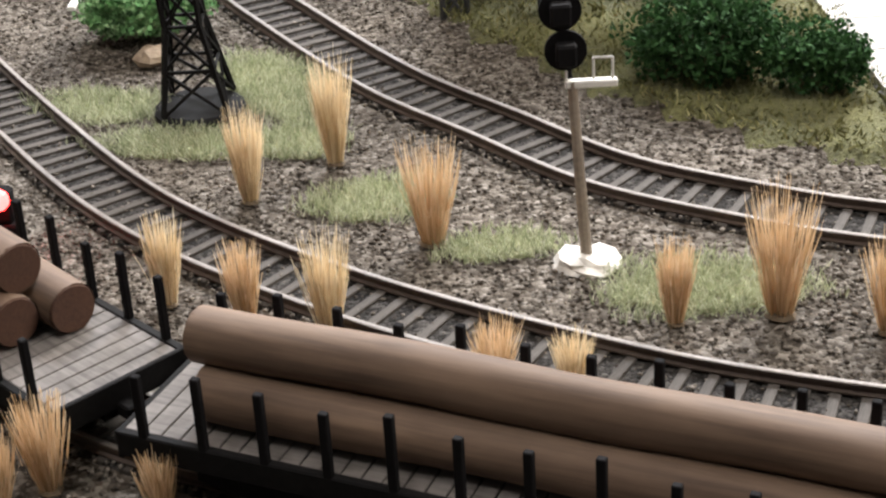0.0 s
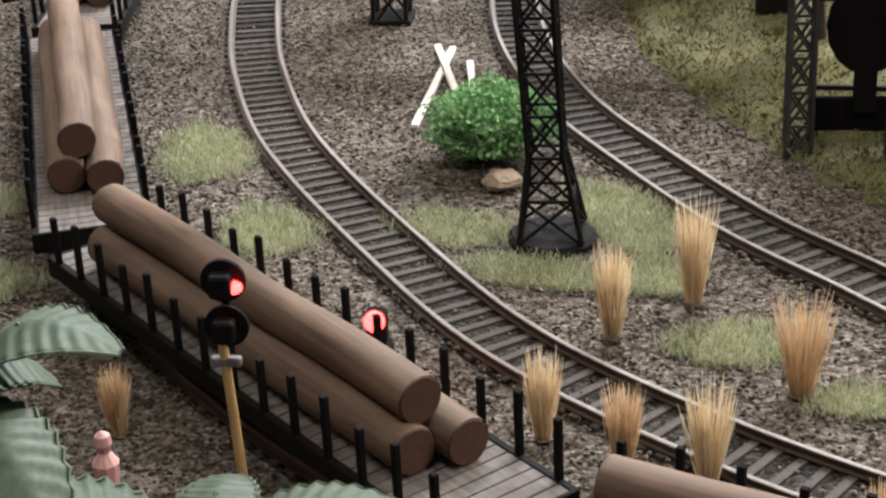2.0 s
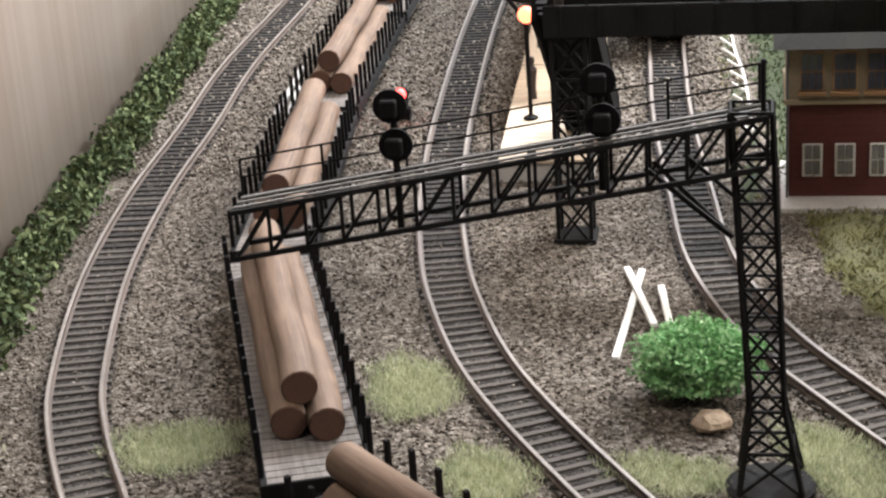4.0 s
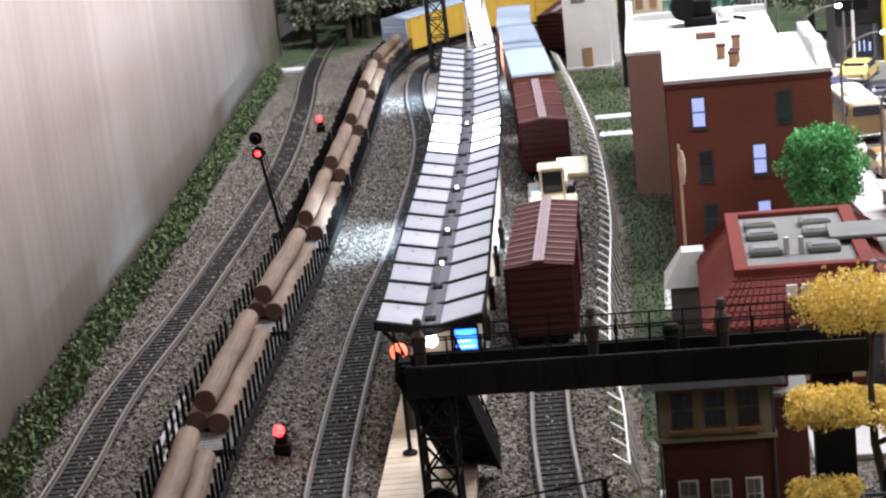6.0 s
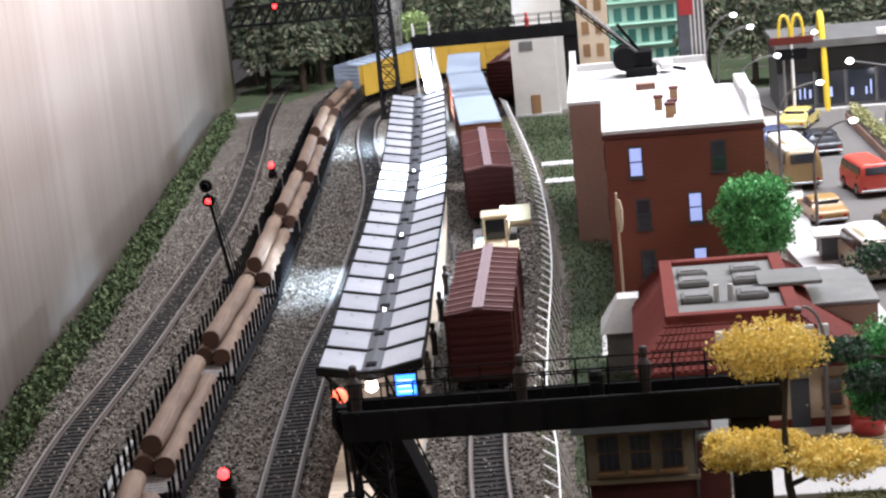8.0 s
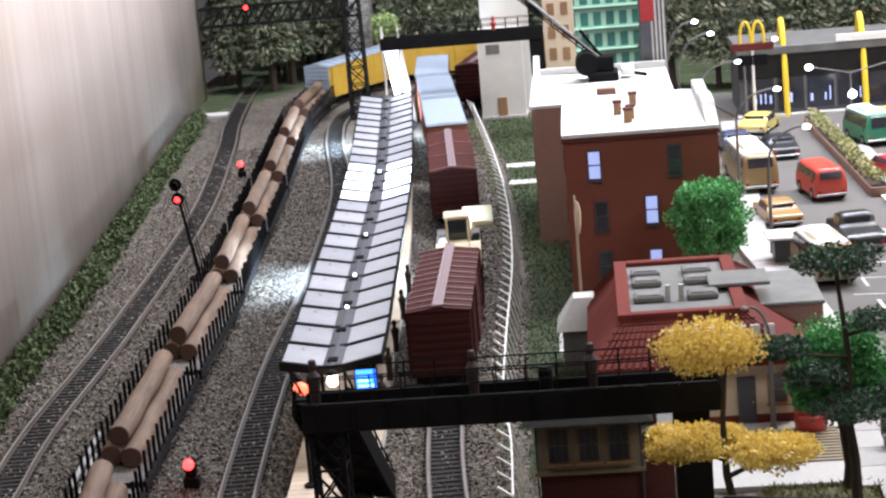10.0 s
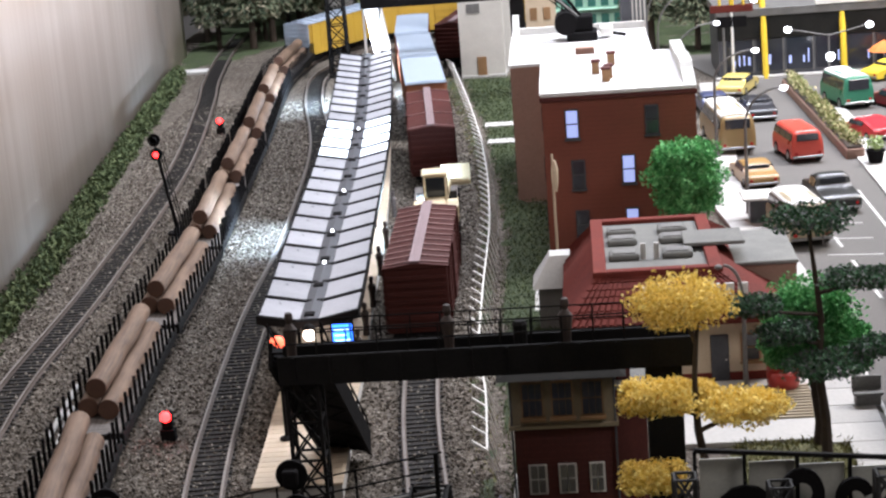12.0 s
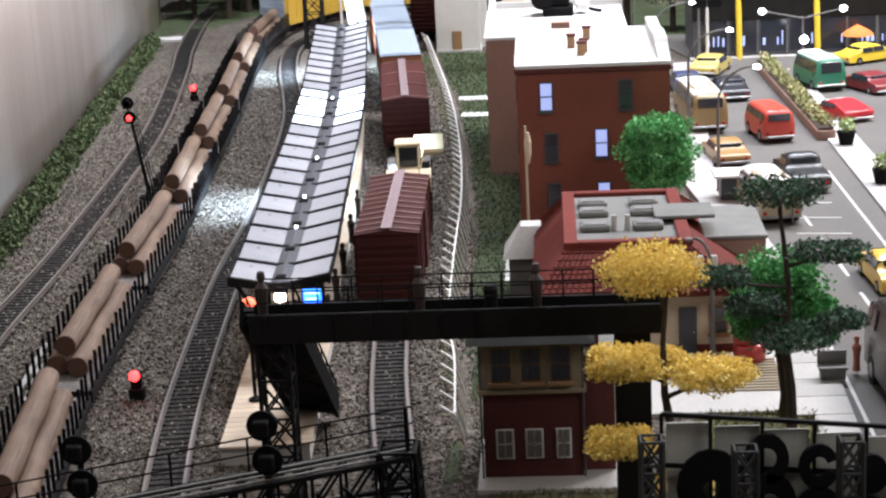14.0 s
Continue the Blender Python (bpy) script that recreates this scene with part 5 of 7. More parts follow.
def build_canopy():
    canopy = thing("platform_canopy", "long platform canopy of white glossy panels between black ribs", "canopy")
    pitch = 36.0
    xy, head = smooth_line(CANOPY, pitch)
    n = len(xy) - 1
    fine = smooth_line(CANOPY, 12.0)
    part("gutter_spine", sweep(*fine, [(-4.6, 48), (4.6, 48), (4.6, 50.6), (0, 51.4), (-4.6, 50.6)]), M_SPINE, canopy)
    for side in (-1, 1):
        prof = [(side * 25.6, 51), (side * 24.6, 51), (side * 24.6, 54.6), (side * 25.6, 54.6)]
        part("edge_beam", sweep(*fine, prof if side < 0 else prof[::-1]), M_BLACK, canopy)
    meshes = []
    for side in (-1, 1):
        poly = [(side * 4.8, 49.4), (side * 24.6, 53.2), (side * 24.6, 54.2), (side * 4.8, 50.4)]
        g = Geo().slab_y(poly if side > 0 else poly[::-1], 1.4, pitch - 1.2)
        meshes.append((g.mesh("roof_panel", M_PANEL), g.mesh("added_glow_panel", M_GLOWPANEL), g.mesh("weak_added_glow_panel", M_WEAKGLOWPANEL)))
    rib = Geo().slab_y([(-25.5, 51), (0, 46.6), (25.5, 51), (25.5, 55.4), (4.7, 51.2), (-4.7, 51.2), (-25.5, 55.4)], -1.5, 1.5).mesh("roof_rib", M_BLACK)
    post = [Geo().tube([(s * 14, 0, 8), (s * 14, 0, 36), (s * 15, 0, 42), (s * 22, 0, 51)], 1.0, 8).mesh("canopy_post", M_BLACK) for s in (-1, 1)]
    led = Geo().rod((0, 0, 51), (0, 0, 52.6), 0.9, 0.7, 8).mesh("canopy_lamp", M_LED)
    for k in range(n + 1):
        d = xy[min(k + 1, n)] - xy[min(k, n - 1)]
        turn = math.degrees(math.atan2(d[1], d[0])) - 90
        piece("roof_rib", rib, canopy, (*xy[k], 0), turn)
        if k % 2 == 0:
            for one in post:
                piece("canopy_post", one, canopy, (*xy[k], 0), turn)
        if k < n:
            for plain, lit, dim in meshes:
                # added glow: full in two bays, weak in the bay on each side
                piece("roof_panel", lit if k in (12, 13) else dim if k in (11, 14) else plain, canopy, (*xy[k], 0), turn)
        if k in (3, 5, 8, 14):
            piece("canopy_lamp", led, canopy, (*xy[k], 0), turn)
    for k in range(0, n * 2, 3):
        u = min(n - 1, k // 2)
        g = Geo().box(-2.6, 6 + (k % 2) * 18, 51.2, 2.6, 12 + (k % 2) * 18, 52.2, 0.3)
        d = xy[u + 1] - xy[u]
        part("vent_cover", g, M_BLACKM, canopy, at=(*xy[u], 0), rz=math.degrees(math.atan2(d[1], d[0])) - 90)


build_canopy()
spot_lamp("platform_lamp_near", (-131, 1122, 47), (-170, 1116, 0), 3.2, (0.6, 0.82, 1.0), 105)
spot_lamp("platform_lamp_far", (-166, 1640, 47), (-203, 1655, 0), 3.4, (0.6, 0.82, 1.0), 115)
point_lamp("stair_lamp", (-148, 1700, 34), 0.9, (0.7, 0.87, 1.0), 2.5)
point_lamp("platform_lamp_east", (-54, 1085, 30), 0.4, (0.65, 0.85, 1.0))

sign = thing("departure_board", "blue lit board hanging under the canopy's end", "sign", (-66, 738, 38.5))
part("case", Geo().box(-5.8, 0, -1, 5.8, 2, 11.5, 0.4), M_BLACKM, sign)
part("screen", Geo().box(-4.9, -0.5, 0, 4.9, 0.2, 10.5, 0.2), M_BLUE, sign, "bright blue lit screen")
part("text_bar", Geo().box(-3.8, -0.8, 2, 3.8, -0.4, 2.7).box(-3.8, -0.8, 4.6, 2.2, -0.4, 5.3).box(-3.8, -0.8, 7.4, 3.2, -0.4, 8.1), M_PALEBLUE, sign)
part("hanger", Geo().rod((0, 1, 11), (0, 1, 13.5), 0.4, n=6), M_BLACK, sign)
lamp = thing("hanging_lamp", "small warm white lamp hanging at the canopy's end", "lamp", (-82, 735, 41.5))
part("bulb", Geo().ball((0, 0, 4), 3.2, 7, 12), M_WARMLED, lamp)
part("shade", Geo().lathe([(3.2, 7), (2.2, 8.6), (0.8, 9.4)], 12), M_BLACK, lamp)
lamp = thing("platform_lamp", "orange globe lamp on a black post on the platform", "lamp", (-90, 690, 8))
part("foot", Geo().lathe([(3.4, 0), (3.4, 1.0), (1.5, 2.0)], 12), M_BLACK, lamp)
part("post", Geo().rod((0, 0, 0), (0, 0, 43), 1.0, 0.8, 8), M_BLACK, lamp)
part("globe", Geo().ball((0, 0, 47.5), 3.8, 8, 14), M_ORANGELED, lamp, "orange glowing globe")


def build_figurine(x, y, z, h=19, material=None, rz=0.0):
    k = h / 19
    g = Geo().lathe([(2.0 * k, 0), (1.6 * k, 5 * k), (1.9 * k, 9 * k), (2.5 * k, 13 * k), (0.9 * k, 15.2 * k), (1.5 * k, 16.8 * k), (1.2 * k, 18.6 * k), (0.3 * k, 19 * k)], 9)
    solid("figurine", g, material or M_FIGURE, "tiny dark painted standing model figurine", "figurine", "figurines", at=(x, y, z), rz=rz)


for k, y in enumerate((800, 850, 905, 975, 1040, 1130)):
    x = -83 - (y - 741) * 0.035 + 18
    build_figurine(x, y, 8)
build_figurine(-93, 722, 8, 20)


def build_footbridge(y, x0, x1, z, stair_x, stair_far, label, leg_x, column, lit=False):
    """A plate girder footbridge with a stair that comes down to the platform."""
    b = thing("footbridge", label, "footbridge")
    part("front_girder", Geo().box(x0, y - 8, z - 11, x1, y - 6.4, z + 1, 0.3), M_BLACK, b)
    part("back_girder", Geo().box(x0, y + 6.4, z - 11, x1, y + 8, z + 1, 0.3), M_BLACK, b)
    for k in range(int((x1 - x0) / 14)):
        part("girder_stiffener", Geo().box(x0 + 6 + k * 14, y - 8.6, z - 10.5, x0 + 7 + k * 14, y - 8, z + 0.5), M_BLACK, b)
    part("deck", Geo().box(x0, y - 6.4, z - 7.5, x1, y + 6.4, z - 6), M_BLACKM, b)
    for dy in (-7.2, 7.2):
        rail = Geo()
        for h in (6, 11.5):
            rail.rod((x0 + 4, y + dy, z + h), (x1, y + dy, z + h), 0.35, n=6)
        for k in range(int((x1 - x0) / 12)):
            rail.rod((x0 + 4 + k * 12, y + dy, z), (x0 + 4 + k * 12, y + dy, z + 11.5), 0.35, n=6)
        part("railing", rail, M_BLACK, b)
    if lit:
        for side in (-1, 1):
            part("stair_post", Geo().rod((stair_x + side * 8, y + 4, -1.5), (stair_x + side * 8, y + 4, z + 12), 1.3, 1.1, 8), M_WHITE, b, "slim white post")
        part("stair_soffit", Geo().slab_x([(y + 8, z - 7), (stair_far, 3), (stair_far, 4), (y + 8, z - 6)], stair_x - 6.4, stair_x + 6.4), M_WHITE, b, "white underside of the stair")
    else:
        tower = Geo()
        lattice(tower, (leg_x, y, -1.5), (leg_x, y, z - 11), 6.2, 6.2, 5, 0.9)
        part("lattice_tower", tower, M_BLACK, b)
        part("tower_foot", Geo().box(leg_x - 8, y - 8, -2, leg_x + 8, y + 8, 0.6, 0.4), M_BLACK, b)
        part("stair_soffit", Geo().slab_x([(y + 8, z - 7), (stair_far, 3), (stair_far, 4), (y + 8, z - 6)], stair_x - 9.6, stair_x + 9.6), M_BLACKM, b)
    part("column", Geo().box(column - 7, y - 6, -2, column + 7, y + 6, z - 11, 0.4), M_BLACK, b)
    step_mat = M_WHITE if lit else M_BLACKM
    n, w = 26, 6.5 if lit else 10
    for k in range(n):
        u = (k + 0.5) / n
        sy, sz = y + 8 + (stair_far - y - 8) * u, z + (8 - z) * u
        part("stair_tread", Geo().box(stair_x - w, sy - 3, sz - 1.2, stair_x + w, sy + 3, sz, 0.2), step_mat, b)
    for side in (-1, 1):
        g = Geo()
        g.bar((stair_x + side * (w + 0.8), y + 8, z - 3), (stair_x + side * (w + 0.8), stair_far, 6.5), 1.6, 11)
        part("stair_side", g, step_mat, b)
        rail = Geo().bar((stair_x + side * (w + 0.8), y + 8, z + 9), (stair_x + side * (w + 0.8), stair_far, 18), 0.7)
        for k in range(9):
            u = k / 8
            rail.rod((stair_x + side * (w + 0.8), y + 8 + (stair_far - y - 8) * u, z + (8 - z) * u), (stair_x + side * (w + 0.8), y + 8 + (stair_far - y - 8) * u, z + 10 + (8 - z) * u), 0.4, n=5)
        part("stair_rail", rail, step_mat, b)
    for k in range(6):
        u0, u1 = k / 6, (k + 1) / 6
        a = (stair_x - w, y + 8 + (stair_far - y - 8) * u0, z - 6 + (8 - z) * u0)
        c = (stair_x + w, y + 8 + (stair_far - y - 8) * u1, z - 6 + (8 - z) * u1)
        part("stair_brace", Geo().bar(a, c, 0.9), M_BLACK, b)
        part("stair_brace", Geo().bar((c[0] - 2 * w, c[1], c[2]), (a[0] + 2 * w, a[1], a[2]), 0.9), M_BLACK, b)
    return b


build_footbridge(566, -66.5, 97, 90, -61, 684, "black plate girder footbridge over the tracks with stair down", -58, 84)
build_footbridge(1655, -152, 8, 106, -143, 1775, "black far footbridge with a white stair down to the platform", -150, 1, True)
for x in (1, 47, -61.5):
    build_figurine(x, 566, 84, 23)
build_figurine(-40, 1655, 100, 20, paint("red_painted_figure", (0.5, 0.05, 0.04), rough=0.6))
bin_g = Geo().lathe([(2.6, 0), (2.9, 12), (3.2, 12.5), (2.2, 14)], 10)
solid("litter_bin", bin_g, M_BLACK, "small black litter bin on the footbridge", "bin", at=(29, 568, 84))


# ---- fence along the east track ----
def build_fence():
    fence = thing("picket_fence", "leaning white picket fence beside the east track", "fence")
    line = [(13, 640), (9, 720), (3, 780), (0, 900), (-3, 1077), (-15, 1280), (-35, 1488), (-71, 1787)]
    xy, head = smooth_line(line, 19.0)
    picket = Geo().bar((0, 0, -2), (-5.1, 0, 17), 0.7).bar((-5.1, 0, 17), (-11.5, 4, 20.5), 0.8).mesh("picket", M_WHITE)
    for (x, y), (hx, hy) in zip(xy, head):
        piece("picket", picket, fence, (x, y, 0), math.degrees(math.atan2(hy, hx)) - 90 + 5 * math.sin(y / 47))
    for z in (17,):
        part("fence_rail", sweep(xy, head, [(-5.6, z), (-4.7, z), (-4.7, z + 0.9), (-5.6, z + 0.9)]), M_WHITE, fence)


build_fence()
VERGE = [(13, 600), (9, 720), (3, 780), (0, 900), (-3, 1077), (-15, 1280), (-35, 1488), (-71, 1787), (-88, 1787), (-50, 1488), (-27, 1280), (-15, 1077), (-12, 900), (-9, 780), (-3, 720), (1, 600)][::-1]
cover("verge", VERGE, -0.5, M_LAWN, "dark mossy green verge between track and fence", "verge", rise=0.8)
flock("verge_fibres", VERGE, 9000, 0.4, 1.6, M_MOSSF, "short dull green fibres of the verge by the fence")
YARD = [(16, 618), (12, 700), (6, 785), (3, 900), (0, 1080), (-12, 1280), (-32, 1488), (-66, 1770), (-10, 1770), (4, 1480), (9, 1200), (34, 1180), (33, 1010), (52, 880), (40, 760), (24, 650), (20, 618)]
cover("lawn", YARD, -0.2, M_LAWN, "dark green flock lawn between fence and buildings", "lawn", rise=1.2)
flock("lawn_fibres", YARD, 30000, 0.4, 1.5, island_tones("lawn_fibres", [(0.022, 0.034, 0.016), (0.05, 0.072, 0.03), (0.12, 0.14, 0.06)]), "short green fibres of the lawn beside the fence")
for y, x0, x1 in ((1498, -30, 6), (1420, -24, 8)):
    solid("footpath", Geo().box(x0, y - 9, -1.5, x1, y + 9, 0.9, 0.3), M_CONC, "pale concrete footpath crossing the lawn", "path", kind="structure")
solid("paved_yard", Geo().box(24, 905, -1.5, 52, 960, 0.7, 0.3), M_CONC, "pale paved yard beside the station", "pavement", kind="structure")


# ---- buildings ----
def window(parent, x, z, w, h, y, lit=False, frame=None, name="window"):
    """A sash window in a wall that faces the viewer, at depth y."""
    win = part(name, Geo().box(x - w / 2 - 1.0, y - 0.9, z - h / 2 - 1.0, x + w / 2 + 1.0, y + 0.5, z + h / 2 + 1.0, 0.2), frame or M_SPINE, parent)
    part("pane", Geo().box(x - w / 2, y - 1.3, z + 0.5, x + w / 2, y - 0.8, z + h / 2), M_LITGLASS if lit else M_GLASS, win)
    part("pane", Geo().box(x - w / 2, y - 1.3, z - h / 2, x + w / 2, y - 0.8, z - 0.5), M_LITGLASS if lit else M_GLASS, win)
    part("sill", Geo().box(x - w / 2 - 1.6, y - 2.0, z - h / 2 - 2.2, x + w / 2 + 1.6, y + 0.4, z - h / 2 - 1.0), frame or M_SPINE, win)


def brick_courses(parent, x0, x1, z0, z1, y, material):
    """Shallow courses proud of a brick wall."""
    n = int((z1 - z0) / 3.0)
    g = Geo()
    for k in range(n):
        g.box(x0 + 0.2, y - 0.07, z0 + k * 3.0 + 0.25, x1 - 0.2, y, z0 + k * 3.0 + 2.75)
    tagged(part("brick_course", g, material, parent), kind="stuff")


def build_town_house():
    h = thing("town_house", "three-storey red brick town house with white flat roof", "house")
    x0, x1, y0, y1, z = 33, 130, 1020, 1172, 108
    wall = part("wall", Geo().box(x0, y0, -1.5, x1, y1, z - 2), M_BRICK, h)
    brick_courses(wall, x0, x1, 2, z - 3, y0, M_BRICK)
    part("roof", Geo().box(x0 - 0.5, y0 - 0.8, z - 2, x1 + 0.5, y1 + 0.5, z + 0.6, 0.3), M_WROOF, h, "white gravel roof")
    part("parapet", Geo().slab_x([(y0 - 1, z), (y0 + 30, z + 7), (y0 + 34, z + 10), (y0 + 75, z + 10), (y0 + 80, z + 7), (y1, z + 7), (y1, z)], x1 - 7, x1 + 1), M_CONC, h, "raised pale parapet")
    part("parapet_low", Geo().slab_x([(y0 - 1, z), (y0 + 18, z + 4), (y0 + 70, z + 6), (y1, z + 6), (y1, z)], x0 - 1, x0 + 4), M_CONC, h)
    for x, y in ((75, 1052), (69, 1085), (80, 1118), (77, 1064)):
        c = part("chimney", Geo().box(x - 2.6, y - 2.6, z, x + 2.6, y + 2.6, z + 8.5, 0.3), M_DOOR, h)
        part("chimney_cap", Geo().box(x - 3.3, y - 3.3, z + 8.5, x + 3.3, y + 3.3, z + 10, 0.3), M_BRICKD, c)
    for x, zz, lit in ((51.5, 88, 1), (102, 88, 0), (54, 55, 0), (86, 57, 1), (87, 22, 1), (55, 22, 0), (110, 55, 0)):
        window(h, x, zz, 7, 17, y0, bool(lit))
    for k in range(4):
        for zz in (88, 55, 22):
            part("side_window", Geo().box(x0 - 0.8, y0 + 20 + k * 36, zz - 8, x0 + 0.5, y0 + 28 + k * 36, zz + 8, 0.2), M_GLASS, h)
    part("cornice", Geo().box(x0 - 1.2, y0 - 1.4, z - 5, x1 + 1.2, y0, z - 2, 0.3), M_BRICKD, h)


build_town_house()


def build_rear_house():
    h = thing("corner_house", "pale brown brick house with white roof behind the town house", "house")
    x0, x1, y0, y1, z = 8, 112, 1192, 1345, 101
    part("wall", Geo().box(x0, y0, -1.5, x1, y1, z - 2), M_BRICKS, h)
    part("roof", Geo().box(x0 - 0.5, y0 - 0.8, z - 2, x1 + 0.5, y1 + 0.5, z + 0.5, 0.3), M_WROOF, h, "white flat roof")
    part("parapet", Geo().slab_x([(y0 - 1, z), (y0 + 60, z + 5), (y1 - 22, z + 7), (y1 - 4, z + 17), (y1, z + 17), (y1, z)], x0 - 1, x0 + 4), M_CONC, h)
    part("parapet", Geo().box(x0 + 4, y1 - 4, z, x1, y1, z + 6, 0.4), M_CONC, h)
    for k in range(4):
        for zz in (82, 50, 20):
            part("side_window", Geo().box(x0 - 0.8, y0 + 16 + k * 36, zz - 8, x0 + 0.5, y0 + 25 + k * 36, zz + 8, 0.2), M_GLASS, h)
    part("chimney", Geo().box(56, 1195, z, 70, 1204, z + 9, 0.4), M_BRICKS, h)
    crane = thing("derrick_crane", "black crawler crane with long lattice boom on a roof", "crane", (62, 1300, 101.5))
    part("crane_base", Geo().box(-12, -14, 0, 12, 14, 7, 1), M_BLACKM, crane)
    part("crane_cab", Geo().box(-8, -10, 7, 9, 12, 19, 1), M_BLACKM, crane)
    boom = Geo()
    for dx, dz in ((-2, -2), (2, -2), (2, 2), (-2, 2)):
        boom.bar((6 + dx, -6, 10 + dz), (-62 + dx * 0.5, 10, 68 + dz * 0.5), 0.9)
    for k in range(14):
        u, v = k / 14, (k + 1) / 14
        boom.bar((4 - 64 * u, -6 + 16 * u, 8 + 58 * u), (8 - 66 * v, -6 + 16 * v, 12 + 58 * v), 0.6)
    part("boom", boom, M_BLACKM, crane)
    part("boom_plate", Geo().bar((2, -5, 15), (-60, 9, 71), 6, 1.0), M_GREY, crane, "pale grey boom plate")
    part("counterweight", Geo().box(14, -8, 3, 24, 10, 9, 0.8), M_WHITE, crane)
    part("jib_stay", Geo().bar((10, -4, 4), (-16, 0, 40), 2.2).bar((14, 6, 5), (34, 2, 1), 2.4), M_BLACKM, crane)
    part("winch_drum", Geo().rod((-12, -13, 14), (-12, 13, 14), 9, 9, 16), M_BLACKM, crane)


build_rear_house()


def build_black_tower():
    t = thing("office_tower", "narrow black office tower with pale vertical stripes", "building", (104, 1362, 0))
    part("shaft", Geo().box(-10, -12, -1.5, 11, 12, 165, 0.5), M_SPINE, t)
    for k in range(4):
        part("stripe", Geo().box(-1 + k * 3.2, -12.8, 20, 0.4 + k * 3.2, -12, 160), M_PALEWALL, t)
    part("banner", Geo().box(-9, -12.9, 138, 2, -12, 156, 0.2), paint("red_banner", (0.5, 0.04, 0.04), rough=0.6), t, "red banner")


build_black_tower()


def build_signal_cabin():
    c = thing("signal_cabin", "two-storey signal cabin, red brick below and beige boards above", "building")
    x0, x1, y0, y1 = 22, 64, 606, 648
    part("plinth", Geo().box(x0 - 3, y0 - 14, -2, x1 + 18, y1 + 3, 0.6, 0.3), M_WALK, c, "pale concrete base slab")
    wall = part("brick_storey", Geo().box(x0, y0, 0.6, x1, y1, 40), M_BRICKD, c)
    brick_courses(wall, x0, x1, 1, 40, y0, M_BRICKD)
    part("board_storey", Geo().box(x0 - 1, y0 - 1, 40, x1 + 1, y1 + 1, 62), M_BEIGE, c)
    part("belt_course", Geo().box(x0 - 2, y0 - 2, 38.6, x1 + 2, y1 + 2, 40.6, 0.3), M_BEIGE, c)
    for x in (30.5, 43, 55.5):
        w = part("upper_window", Geo().box(x - 4.6, y0 - 2.2, 44, x + 4.6, y0 - 0.8, 60, 0.2), M_DOOR, c)
        for i in range(3):
            for j in range(2):
                part("pane", Geo().box(x - 4 + i * 2.75, y0 - 2.7, 45 + j * 7.4, x - 1.5 + i * 2.75, y0 - 2.1, 51.6 + j * 7.4), M_GLASS, w)
        part("sill", Geo().box(x - 5.4, y0 - 3.4, 42.4, x + 5.4, y0 - 0.8, 44, 0.2), M_DOOR, w)
    for x, w2 in ((31, 3.2), (43.5, 3.2), (56, 2.6)):
        w = part("lower_window", Geo().box(x - w2 - 0.7, y0 - 0.8, 9, x + w2 + 0.7, y0 + 0.4, 22.5, 0.2), M_WHITE, c, "white framed window")
        for i in (-1, 1):
            for z in (10, 16.4):
                part("pane", Geo().box(x + (i - 1) * w2 / 2 + 0.25, y0 - 1.2, z, x + (i + 1) * w2 / 2 - 0.25, y0 - 0.7, z + 5.6), M_GREY, w)
    part("roof", Geo().prism([(x0 - 6, y0 - 7), (x1 + 6, y0 - 7), (x1 + 6, y1 + 7), (x0 - 6, y1 + 7)], 62, 68, [(x0 + 6, y0 + 12), (x1 - 6, y0 + 12), (x1 - 6, y1 - 12), (x0 + 6, y1 - 12)]), M_CABROOF, c, "dull grey hipped roof")
    part("annex", Geo().box(x1, y0 + 6, 0.6, x1 + 14, y1 - 2, 52), M_BRICKD, c)
    part("annex_roof", Geo().box(x1, y0 + 5, 52, x1 + 15, y1 - 1, 54, 0.3), M_GREYROOF, c)
    ch = part("chimney", Geo().box(x1 + 2, y0 + 12, 54, x1 + 8, y0 + 18, 66, 0.4), M_BRICKD, c)
    part("chimney_cap", Geo().box(x1 + 1, y0 + 11, 66, x1 + 9, y0 + 19, 68, 0.3), M_CONC, ch)
    for x in (x0 - 0.7, x1 + 0.7):
        part("corner_pipe", Geo().rod((x, y0 - 1, 0.6), (x, y0 - 1, 61), 0.5, n=6), M_SPINE, c)


build_signal_cabin()


